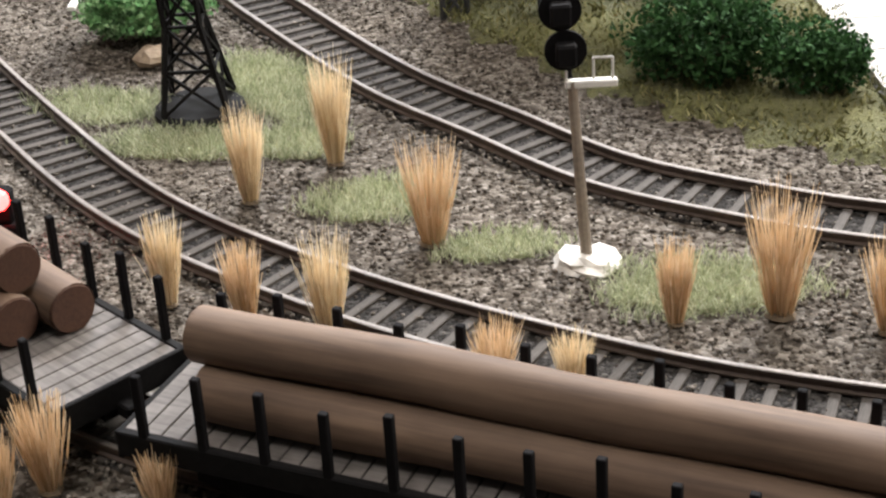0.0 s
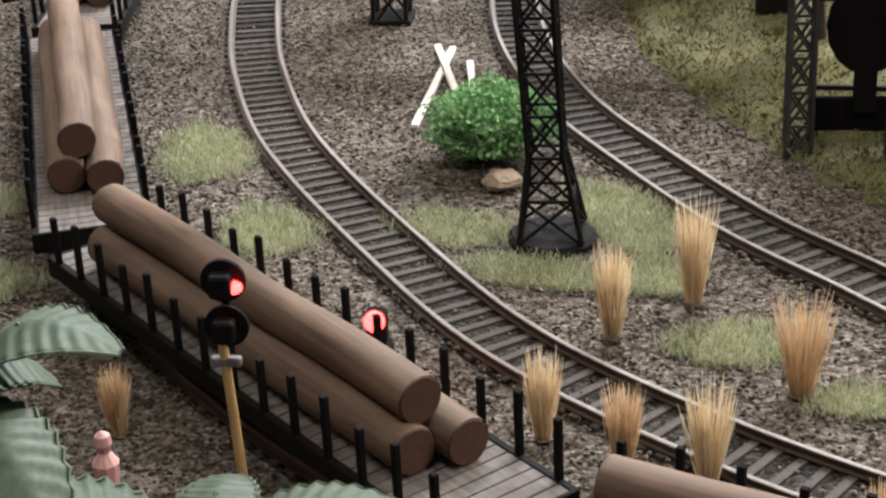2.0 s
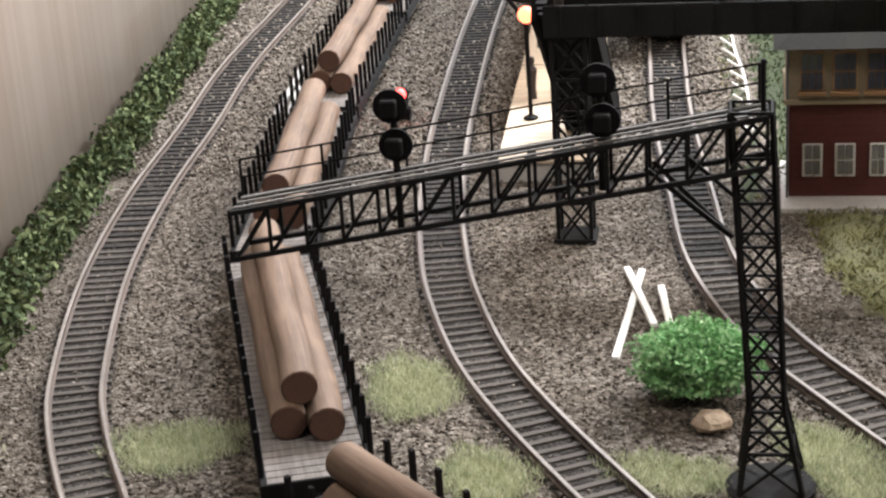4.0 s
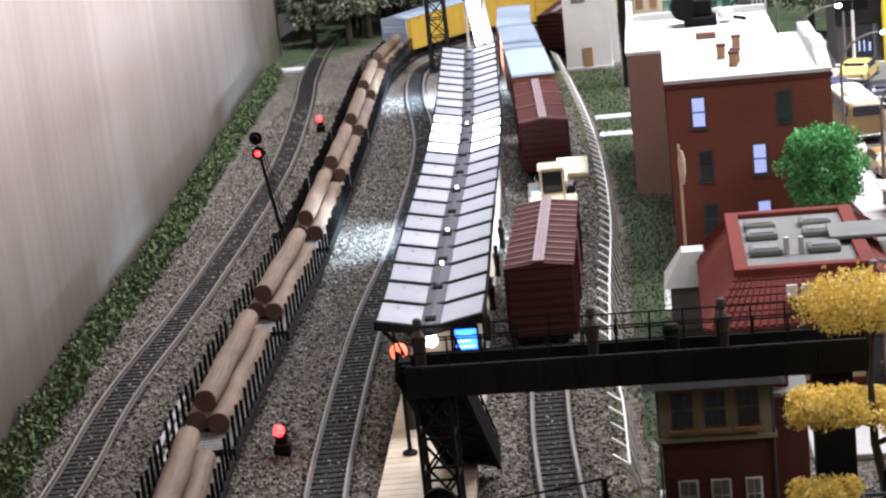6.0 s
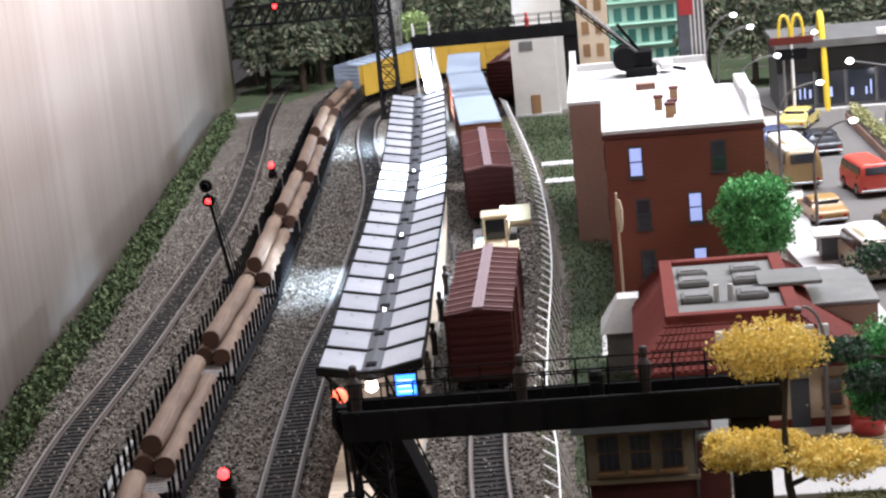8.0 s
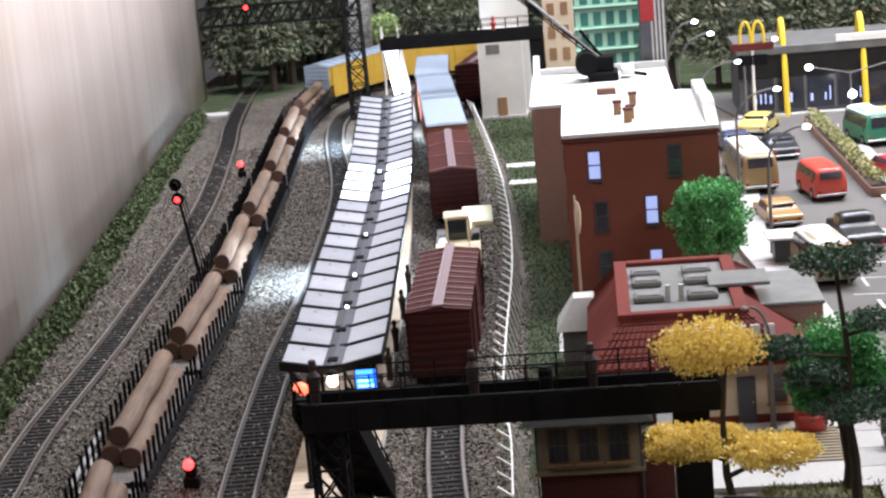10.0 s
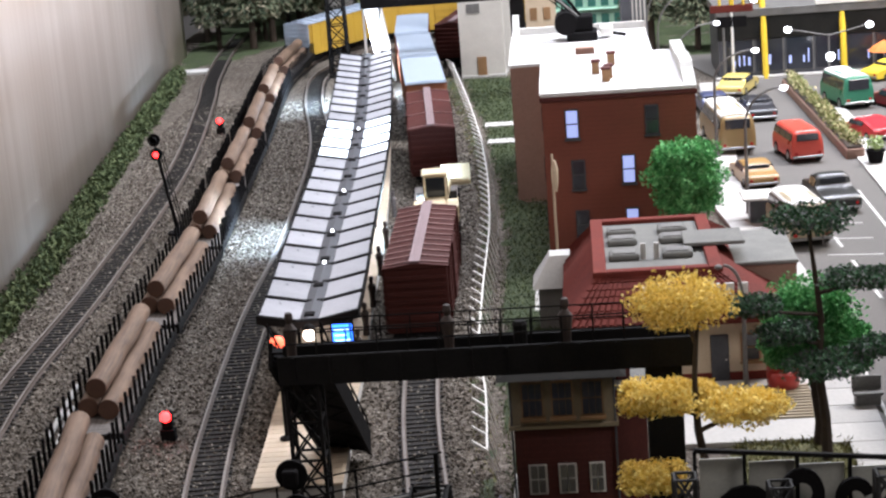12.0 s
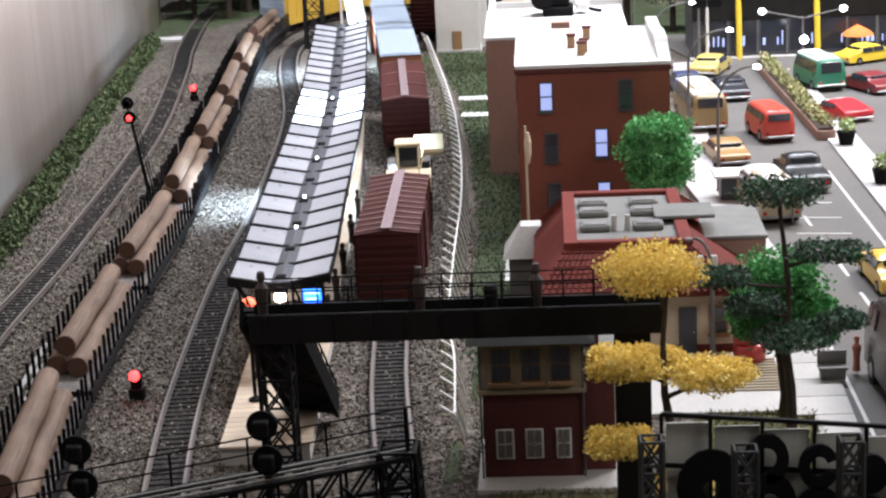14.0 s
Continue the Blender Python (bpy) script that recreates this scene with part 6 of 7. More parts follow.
def build_station():
    s = thing("station_house", "cream station house with red tiled hip roof and grey deck", "building")
    x0, x1, y0, y1 = 50, 146, 764, 892
    ex0, ex1, ey0, ey1 = 43, 153, 755, 902
    tx0, tx1, ty0, ty1 = 60, 124, 782, 893
    part("wall", Geo().box(x0, y0, -1.5, x1, y1, 34), M_CREAM, s)
    part("red_base", Geo().box(x0 - 0.8, y0 - 0.8, -1.5, x1 + 0.8, y1 + 0.8, 5, 0.3), M_TILE, s)
    d = part("door", Geo().box(116, y0 - 1.2, 0, 125, y0 + 0.4, 25, 0.3), M_SPINE, s)
    part("door_handle", Geo().ball((123.5, y0 - 1.6, 12), 0.5, 5, 6), M_CONC, d)
    for x in (62, 78, 94, 136):
        window(s, x, 18, 8, 13, y0, False, M_DOOR)
    part("eave", Geo().box(ex0, ey0, 33, ex1, ey1, 35, 0.4), M_TILE, s)
    part("hip_roof", Geo().prism([(ex0, ey0), (ex1, ey0), (ex1, ey1), (ex0, ey1)], 35, 53, [(tx0, ty0), (tx1, ty0), (tx1, ty1), (tx0, ty1)]), M_TILE, s)
    tiles = Geo()
    n = 30
    for k in range(n):
        u = (k + 0.5) / n
        xa, xb = ex0 + (ex1 - ex0) * u, tx0 + (tx1 - tx0) * u
        for j in range(7):
            a, b = j / 7, (j + 0.93) / 7
            tiles.bar((xa + (xb - xa) * a, ey0 + (ty0 - ey0) * a, 35.6 + 18 * a), (xa + (xb - xa) * b, ey0 + (ty0 - ey0) * b, 35.3 + 18 * b), 2.2, 0.9)
    for k in range(34):
        u = (k + 0.5) / 34
        ya, yb = ey0 + (ey1 - ey0) * u, ty0 + (ty1 - ty0) * u
        for side, (e, t) in enumerate(((ex0, tx0), (ex1, tx1))):
            tiles.bar((e, ya, 35.6), (t, yb, 53.4), 2.2, 0.9)
    tagged(part("roof_tiles", tiles, M_TILE, s, "rows of raised red tiles"), kind="stuff")
    part("roof_kerb", Geo().box(tx0 - 1, ty0 - 1, 52, tx0 + 6, ty1 + 1, 56, 0.4).box(tx1 - 6, ty0 - 1, 52, tx1 + 1, ty1 + 1, 56, 0.4).box(tx0 + 6, ty0 - 1, 52, tx1 - 6, ty0 + 5, 56, 0.4).box(tx0 + 6, ty1 - 5, 52, tx1 - 6, ty1 + 1, 56, 0.4), M_TILE, s, "red kerb round the roof deck")
    part("roof_deck", Geo().box(tx0 + 6, ty0 + 5, 51, tx1 - 6, ty1 - 5, 53.6), M_GREYROOF, s, "flat grey roof deck")
    for x, y in ((76, 866), (104, 866), (76, 846), (104, 846), (76, 815), (104, 815)):
        v = part("skylight", Geo().box(x - 8, y - 6, 53.6, x + 8, y + 6, 57, 0.8), M_GREYROOF, s)
        part("skylight_top", Geo().box(x - 6, y - 4, 57, x + 6, y + 4, 57.6, 0.2), M_GREY, v)
    for x in (86, 93):
        part("vent_pipe", Geo().rod((x, 812, 53.6), (x, 812, 62), 1.6, 1.4, 8), M_CONC, s)
    for k in range(8):
        part("sign_letter_bar", Geo().box(82 + k * 7, 766, 45, 87 + k * 7, 767.5, 51, 0.3), M_WHITE, s, "white raised roof sign bar")
    a = part("annex", Geo().box(124, 815, -1.5, 166, 880, 46), M_BRICKS, s, "brown flat-roofed annex")
    part("annex_roof", Geo().box(123, 814, 46, 167, 881, 48, 0.4), M_GREYROOF, a)
    part("awning", Geo().box(108, 822, 56, 140, 850, 58, 0.4), M_GREYROOF, s)
    shed = thing("shed", "small grey shed with pyramid roof beside the station", "shed", (40, 882, 0))
    part("shed_wall", Geo().box(-12, -12, -1.5, 12, 14, 24), M_GREY, shed)
    part("shed_roof", Geo().prism([(-15, -15), (15, -15), (15, 17), (-15, 17)], 24, 40, [(-5, -3), (12, -3), (12, 10), (-5, 10)]), M_CONC, shed)


build_station()

pole = thing("flagpole", "thin cream flagpole with a furled flag", "flagpole", (38, 988, 0))
part("pole", Geo().rod((0, 0, -1.5), (0, 0, 76), 1.0, 0.7, 8), M_CREAM, pole)
part("furled_flag", Geo().lathe([(0.9, 52), (2.0, 58), (2.3, 66), (1.0, 72)], 8, (1.2, 0, 0)), M_CREAM, pole)

tower = thing("lift_tower", "pale grey concrete lift tower with brown door", "tower", (-42, 1786, 0))
part("wall", Geo().box(-23, -14, -1.5, 23, 20, 92), M_PALEWALL, tower)
part("door", Geo().box(-6, -14.8, 0, 4, -13.8, 22, 0.3), M_DOOR, tower)
part("window", Geo().box(-14, -14.8, 68, 0, -13.8, 78, 0.3), M_GREY, tower)
part("base", Geo().box(-24, -15, -2, 24, 21, 2.5, 0.4), M_CONC, tower)
part("upper_wall", Geo().box(-20, 22, -1.5, 30, 50, 150), M_PALEWALL, tower)
block = thing("office_block", "mint green office block with balconies behind the station", "building", (70, 2010, 0))
M_TEAL = paint("teal_window_glass", (0.06, 0.2, 0.17), rough=0.2, bump=0)
m_mint = paint("mint_green_paint", (0.4, 0.63, 0.5), (0.32, 0.53, 0.42), rough=0.7)
part("wall", Geo().box(-48, 0, -1.5, 50, 40, 140), m_mint, block)
for j in range(5):
    for i in range(6):
        part("window", Geo().box(-42 + i * 15, -0.8, 12 + j * 25, -33 + i * 15, 0.4, 28 + j * 25, 0.2), M_TEAL, block)
    part("balcony", Geo().box(-48, -5, 8 + j * 25, 50, 0, 10 + j * 25, 0.3), m_mint, block)
block = thing("apartment_block", "cream apartment block with brown shutters", "building", (22, 1905, 0))
part("wall", Geo().box(-20, 0, -1.5, 14, 30, 150), M_CREAM, block)
for j in range(5):
    for i in range(2):
        part("window", Geo().box(-15 + i * 15, -0.8, 14 + j * 25, -7 + i * 15, 0.4, 28 + j * 25, 0.2), M_DOOR, block)


# ---- trees ----
M_GOLD = island_tones("golden_autumn_leaves", [(0.66, 0.46, 0.08), (0.86, 0.66, 0.17), (0.96, 0.83, 0.35)], translucent=0.2)
M_PINE = island_tones("dark_pine_needles", [(0.025, 0.065, 0.035), (0.05, 0.13, 0.06), (0.1, 0.16, 0.11), (0.18, 0.17, 0.19)])
M_FIR = island_tones("fir_needles", [(0.035, 0.05, 0.032), (0.08, 0.105, 0.062), (0.16, 0.17, 0.105), (0.24, 0.21, 0.15)])
M_GREENBALL = island_tones("mid_green_leaves", [(0.055, 0.21, 0.07), (0.12, 0.4, 0.13), (0.26, 0.56, 0.24)], translucent=0.1)
M_BARK = paint("dark_bark", (0.06, 0.042, 0.03), (0.03, 0.022, 0.016), rough=0.9, grain=500, bump=0.7)


def build_pad_tree(name, base, top, pads, material, label, size=1.0, per=1400):
    """A tapered, crooked trunk with limbs that carry separate pads of leaves."""
    tree = thing(name, label, "tree", (base[0], base[1], 0))
    bx, by = base
    pts = [Vector((0, 0, -1.6))]
    for k in range(1, 6):
        u = k / 5
        pts.append(Vector(((top[0] - bx) * u + 1.8 * math.sin(k * 2.1 + bx), (top[1] - by) * u + 1.2 * math.cos(k * 1.7), top[2] * u)))
    trunk = Geo()
    for k in range(5):
        trunk.rod(pts[k], pts[k + 1], 2.6 - k * 0.38, 2.6 - (k + 1) * 0.38, 8)
    part("trunk", trunk, M_BARK, tree)
    for x, y, z, rx, ry, rz in pads:
        c = Vector((x - bx, y - by, z))
        u = max(0.12, min(0.95, (z - rz * 1.5) / top[2]))
        k = min(4, int(u * 5))
        root = pts[k].lerp(pts[k + 1], u * 5 - k)
        part("limb", Geo().rod(root, root.lerp(c, 0.6) + Vector((0, 0, -1.5)), 1.1, 0.8, 6).rod(root.lerp(c, 0.6) + Vector((0, 0, -1.5)), c, 0.8, 0.4, 6), M_BARK, tree)
        clouds = [leaf_cloud(c, (rx, ry, rz), per // 2, size, 0.3)]
        reach = 0.42 if rz > 15 else 0.65
        for j in range(6):
            a = j * 1.05 + x
            clouds.append(leaf_cloud(c + Vector((math.cos(a) * rx * reach, math.sin(a) * ry * reach, math.sin(a * 3) * rz * 0.35)), (rx * 0.45, ry * 0.45, rz * 0.6), per // 12, size, 0.3))
        ob = new("crown", quads("crown", np.concatenate(clouds), material, 4))
        ob.parent = tree
    return tree


build_pad_tree("autumn_tree", (98, 534), (94, 532, 104), [(90, 531, 113, 19, 15, 11), (79, 528, 78, 14, 12, 6.5), (111, 531, 72, 18, 13, 7), (77, 526, 47, 13, 11, 5.5), (101, 524, 30, 11, 9, 6), (95, 540, 74, 9, 8, 5)],
               M_GOLD, "golden autumn tree with leaf pads beside the footbridge", 0.8, 5200)
build_pad_tree("shade_tree", (156, 668), (154, 664, 62), [(154, 664, 64, 21, 17, 19), (143, 660, 52, 12, 11, 10), (168, 662, 50, 12, 11, 11)], M_GREENBALL, "bright green shade tree beside the street", 0.95, 12000)
build_pad_tree("pine_tree", (158, 650), (152, 642, 112), [(151, 641, 114, 19, 15, 7), (127, 640, 77, 12, 10, 5), (172, 640, 87, 17, 12, 5), (140, 640, 64, 13, 10, 5), (156, 636, 50, 19, 14, 7), (178, 640, 56, 11, 9, 5)],
               M_PINE, "tall dark pine tree with flat needle tiers", 0.9, 2600)
build_pad_tree("shade_tree", (121, 985), (120, 982, 50), [(120, 981, 58, 24, 20, 25)], M_GREENBALL, "round bright green tree in front of the brick house", 1.1, 24000)
M_LIME = island_tones("pale_lime_leaves", [(0.25, 0.35, 0.12), (0.45, 0.55, 0.25)])
build_pad_tree("shade_tree", (-206, 2150), (-206, 2150, 52), [(-206, 2150, 66, 22, 16, 20)], M_LIME, "pale lime green round tree behind the far platform", 1.6, 1800)


def build_fir(height, spread, seed):
    """A conifer: a straight trunk and drooping whorls of needles, ragged at the edge."""
    rnd = np.random.RandomState(seed)
    tree = thing("fir_tree", "dark green conifer in the wood behind the layout", "tree", group="conifers of the wood")
    part("trunk", Geo().rod((0, 0, -2), (0, 0, height * 0.96), height * 0.026, 0.6, 8), M_BARK, tree)
    n = 4200
    u = rnd.rand(n) ** 0.75
    z = height * (0.2 + 0.8 * (1 - u))
    tier = 0.72 + 0.28 * np.abs(np.sin(z / height * 26 + rnd.rand() * 3))
    r = spread * (u * 0.95 + 0.05) * tier * np.sqrt(rnd.rand(n))
    a = rnd.rand(n) * 6.283
    p = np.stack([r * np.cos(a), r * np.sin(a), z], 1)
    out = np.stack([np.cos(a), np.sin(a), np.full(n, -0.45)], 1) + rnd.normal(size=(n, 3)) * 0.3
    s = (1.2 + 1.9 * rnd.rand(n))[:, None] * height / 130
    side = np.cross(out, rnd.normal(size=(n, 3)))
    side /= np.linalg.norm(side, axis=1)[:, None]
    q = np.stack([p - out * s, p + side * s * 0.45, p + out * s, p - side * s * 0.45], 1)
    ob = new("crown", quads("crown", q, M_FIR, 4))
    ob.parent = tree
    return tree


def build_wood():
    kinds = [build_fir(150, 34, 1), build_fir(185, 40, 2), build_fir(120, 30, 3)]
    for i, (x, y) in enumerate(((-392, 2130), (-330, 2170), (-360, 2240))):
        kinds[i].matrix_basis = mm_pose(x, y, 0, i * 40)
    rnd = random.Random(11)
    for row in range(4):
        for k in range(21):
            x, y = -420 + k * 62 + rnd.uniform(-20, 20) + row * 17, 2205 + row * 62 + rnd.uniform(-16, 16)
            copy_thing(kinds[rnd.randrange(3)], mm_pose(x, y, 0, rnd.uniform(0, 360)))
    for x, y in ((-300, 2215), (-255, 2190), (-205, 2185), (-345, 2110), (230, 1850), (285, 1880), (190, 1870), (350, 1900), (150, 2140), (420, 1880), (470, 1930), (520, 1860), (140, 1880), (240, 1960), (310, 1990)):
        copy_thing(kinds[rnd.randrange(3)], mm_pose(x, y, 0, rnd.uniform(0, 360)))


build_wood()
M_BACK = paint("dark_painted_wood_backdrop", (0.06, 0.085, 0.05), (0.02, 0.03, 0.02), rough=0.9, grain=60, blotch=9, spread=0.3)
solid("backdrop", Geo().box(-455, 2470, -4, 900, 2480, 460), M_BACK, "dark green painted woodland backdrop board", "backdrop", kind="structure")
cover("wood_floor", [(-430, 1890), (-300, 2120), (-240, 2150), (120, 2160), (120, 1830), (880, 1830), (880, 2460), (-440, 2460)], -0.4, M_LAWN, "dark green flock floor of the wood", "ground cover", cell=16, rise=2.5)
solid("hut_slab", Geo().box(-402, 1935, -2, -372, 1960, 1.2, 0.4), M_CONC, "small pale concrete slab on the grass", "slab")


def build_far_bridge():
    b = thing("signal_bridge", "black far signal bridge with one red lamp before the wood", "signal bridge")
    for y in (1846, 1858):
        g = Geo()
        for z in (112, 132):
            g.bar((-372, y, z), (-196, y, z), 1.8)
        for k in range(14):
            x = -372 + k * 12.6
            g.bar((x, y, 112), (x + 12.6, y, 132), 1.1)
            g.bar((x, y, 112), (x, y, 132), 1.2)
        part("truss_side", g, M_BLACK, b)
    part("lattice_leg", lattice(Geo(), (-204, 1852, -1.5), (-204, 1852, 150), 10, 8, 8, 1.2), M_BLACK, b)
    part("footing", Geo().box(-218, 1840, -2, -190, 1866, 1.5, 0.5), M_BLACK, b)
    part("signal_mast", Geo().rod((-318, 1846, 110), (-318, 1846, 142), 1.2), M_BLACK, b)
    signal_head(b, -318, 1843, 131, 1, 2.6)


build_far_bridge()
tower = thing("lattice_tower", "pale grey braced steel tower before the dark wood", "tower", (-238, 2158, 0))
part("tower_frame", lattice(Geo(), (0, 0, -2), (2, 0, 150), 17, 14, 9, 1.5), M_GREY, tower)
part("tower_back", Geo().box(-13, 6, -2, 13, 8, 146, 0.4), M_PALEWALL, tower)

# ---- street ----
M_ASPHALT = paint("grey_asphalt", (0.15, 0.139, 0.127), (0.105, 0.098, 0.09), rough=0.85, grain=1200, blotch=14)
M_LINE = paint("white_road_paint", (0.55, 0.54, 0.51), (0.4, 0.39, 0.37), rough=0.6)
KERB = [(196, 335), (189, 430), (187, 620), (190, 740), (192, 900), (180, 1060), (170, 1160), (178, 1300), (190, 1454), (200, 1640)]

solid("road", Geo().prism([(640, 332), (640, 1830), (160, 1830)] + [(x - 1, y) for x, y in KERB[::-1]], -1.8, 0.2), M_ASPHALT, "grey asphalt street and car park", "road", kind="structure")


def build_pavements():
    n = len(KERB)
    left = thing("pavement_west", "pale concrete pavement along the street", "pavement", kind="structure")
    for k in range(n - 1):
        (xa, ya), (xb, yb) = KERB[k], KERB[k + 1]
        steps = max(1, int((yb - ya) / 22))
        for j in range(steps):
            u0, u1 = j / steps, (j + 0.97) / steps
            p0, p1 = (xa + (xb - xa) * u0, ya + (yb - ya) * u0), (xa + (xb - xa) * u1, ya + (yb - ya) * u1)
            w = 18 if p0[1] < 660 and p0[1] > 500 else 26 if p0[1] > 500 else -40
            quad = [(p0[0] - w, p0[1]), p0, p1, (p1[0] - w, p1[1])] if w > 0 else [p0, (p0[0] - w, p0[1]), (p1[0] - w, p1[1]), p1]
            part("paving_slab", Geo().prism(quad, -1.6, 2.0), M_WALK, left)
    solid("station_forecourt", Geo().box(84, 676, -1.6, 176, 762, 1.2, 0.3), M_WALK, "pale paved forecourt of the station", "pavement", kind="structure")
    grating = thing("tactile_paving", "ribbed yellow-grey paving on the forecourt", "paving", (140, 725, 1.2))
    for k in range(12):
        part("paving_rib", Geo().box(-18, -22 + k * 4, 0, 22, -20 + k * 4, 0.8), M_BEIGE, grating)
    east = thing("pavement_east", "pale concrete pavement across the street", "pavement", kind="structure")
    for k in range(26):
        y = 900 + k * 22
        x = 268 - (y - 1100) * 0.01
        part("paving_slab", Geo().box(x, y, -1.6, x + 24, y + 21.4, 2.0), M_WALK, east)


build_pavements()
solid("edge_line", Geo().box(-1.0, 0, 0, 1.0, 520, 0.35), M_LINE, "long white painted edge line beside the pavement", "road marking", at=(262, 640, 0.2), rz=1.2)
solid("edge_line", Geo().box(-0.9, 0, 0, 0.9, 330, 0.35), M_LINE, "long white painted edge line beside the pavement", "road marking", at=(193, 620, 0.2), rz=0)
for k in range(9):
    solid("lane_mark", Geo().box(-1.1, 0, 0, 1.1, 26, 0.35), M_LINE, "white painted lane line on the street", "road marking", "lane lines", at=(232 - k * 2.4, 660 + k * 58, 0.2), rz=2.4)
for k in range(5):
    solid("parking_mark", Geo().box(0, 0, 0, 34, 1.8, 0.35), M_LINE, "white painted parking bay line", "road marking", "parking lines", at=(206, 950 + k * 40, 0.2), rz=-8)
GRASS_SQ = [(108, 640), (112, 604), (170, 590), (172, 676), (122, 676)]
cover("grass_plot", GRASS_SQ, 1.2, M_MOSS, "mossy yellow-green grass plot by the forecourt", "lawn", rise=1.0)
flock("grass_plot_fibres", GRASS_SQ, 4000, 0.4, 2.6, M_MOSSF, "short fibres of the grass plot")


def build_planter():
    p = thing("street_planter", "long brown planter with shrubs and pale flowers", "planter", (266, 1264, 0.2), 1.8)
    part("trough", Geo().box(-7, 0, 0, 7, 330, 8, 0.6), M_BRICKS, p)
    part("soil", Geo().box(-6, 1, 9, 6, 329, 9.6), M_BARK, p)
    leaves = np.concatenate([leaf_cloud((np.random.uniform(-3, 3), 8 + k * 8, 13), (6, 5, 5 + 2.5 * np.random.rand()), 110, 1.1, 0.3) for k in range(40)])
    ob = new("shrubs", quads("shrubs", leaves, island_tones("planter_leaves", [(0.08, 0.1, 0.03), (0.2, 0.24, 0.08), (0.42, 0.4, 0.2), (0.6, 0.5, 0.3)]), 4))
    ob.parent = p
    tagged(ob, kind="stuff")
    for x, y in ((277, 1240), (281, 1112)):
        pot = thing("plant_pot", "dark round pot with a yellow-green shrub on the pavement", "plant pot", (x, y, 2.0))
        part("pot", Geo().lathe([(5, 0), (7, 9), (7.6, 10), (6, 10.2)], 12), M_BLACKM, pot)
        ob = new("shrub", quads("shrub", leaf_cloud((0, 0, 15), (7, 7, 7), 260, 1.2, 0.3), M_LIME, 4))
        ob.parent = pot


build_planter()


def build_street_lamp(x, y, height, reach, turn, lit=True):
    l = thing("street_lamp", "grey curved street lamp with a bright white head" if lit else "grey curved street lamp, unlit, by the station house", "street lamp", (x, y, 0.2), turn, "street lamps")
    part("post", Geo().lathe([(2.4, 0), (1.4, 3), (1.0, height * 0.72)], 8), M_GREY, l)
    bend = [math.pi / 2 * k / 8 for k in range(9)]
    part("arm", Geo().tube([(reach * (1 - math.cos(a)), 0, height * 0.72 + height * 0.28 * math.sin(a)) for a in bend], 0.8), M_GREY, l)
    part("lamp_head", Geo().ball((reach + 2.5, 0, height - 0.6), 3.0 if lit else 2.0, 6, 10, 0.6), M_LED if lit else M_GREY, l, "bright white lamp head" if lit else "dull grey lamp head")


for spec in ((163, 1300, 84, 30, 0), (168, 1104, 88, 24, 0), (132, 752, 64, 9, 180, False), (117, 1420, 127, 22, 0), (126, 1420, 116, 26, 0), (146, 1480, 82, 32, 0), (196, 1600, 84, 27, 0)):
    build_street_lamp(*spec)
lamp = thing("street_lamp", "grey double street lamp with two bright heads", "street lamp", (294, 1600, 0.2))
part("post", Geo().rod((0, 0, 0), (0, 0, 48), 1.1, 0.8, 8), M_GREY, lamp)
for side in (-1, 1):
    part("arm", Geo().rod((0, 0, 46), (side * 36, 0, 54), 0.8, 0.7, 6), M_GREY, lamp)
    part("lamp_head", Geo().ball((side * 38, 0, 54), 3.8, 6, 10, 0.8), M_LED, lamp, "bright white lamp head")
part("lower_lamp", Geo().ball((1, -2, 26), 4.2, 6, 10), M_LED, lamp)


# ---- vehicles ----
M_TYRE = paint("tyre_rubber", (0.018, 0.018, 0.018), rough=0.85)
M_CHROME = paint("chrome_trim", (0.45, 0.45, 0.45), rough=0.4, metal=1.0, bump=0)
M_TAIL = paint("red_tail_lens", (0.45, 0.02, 0.02), rough=0.25, bump=0)


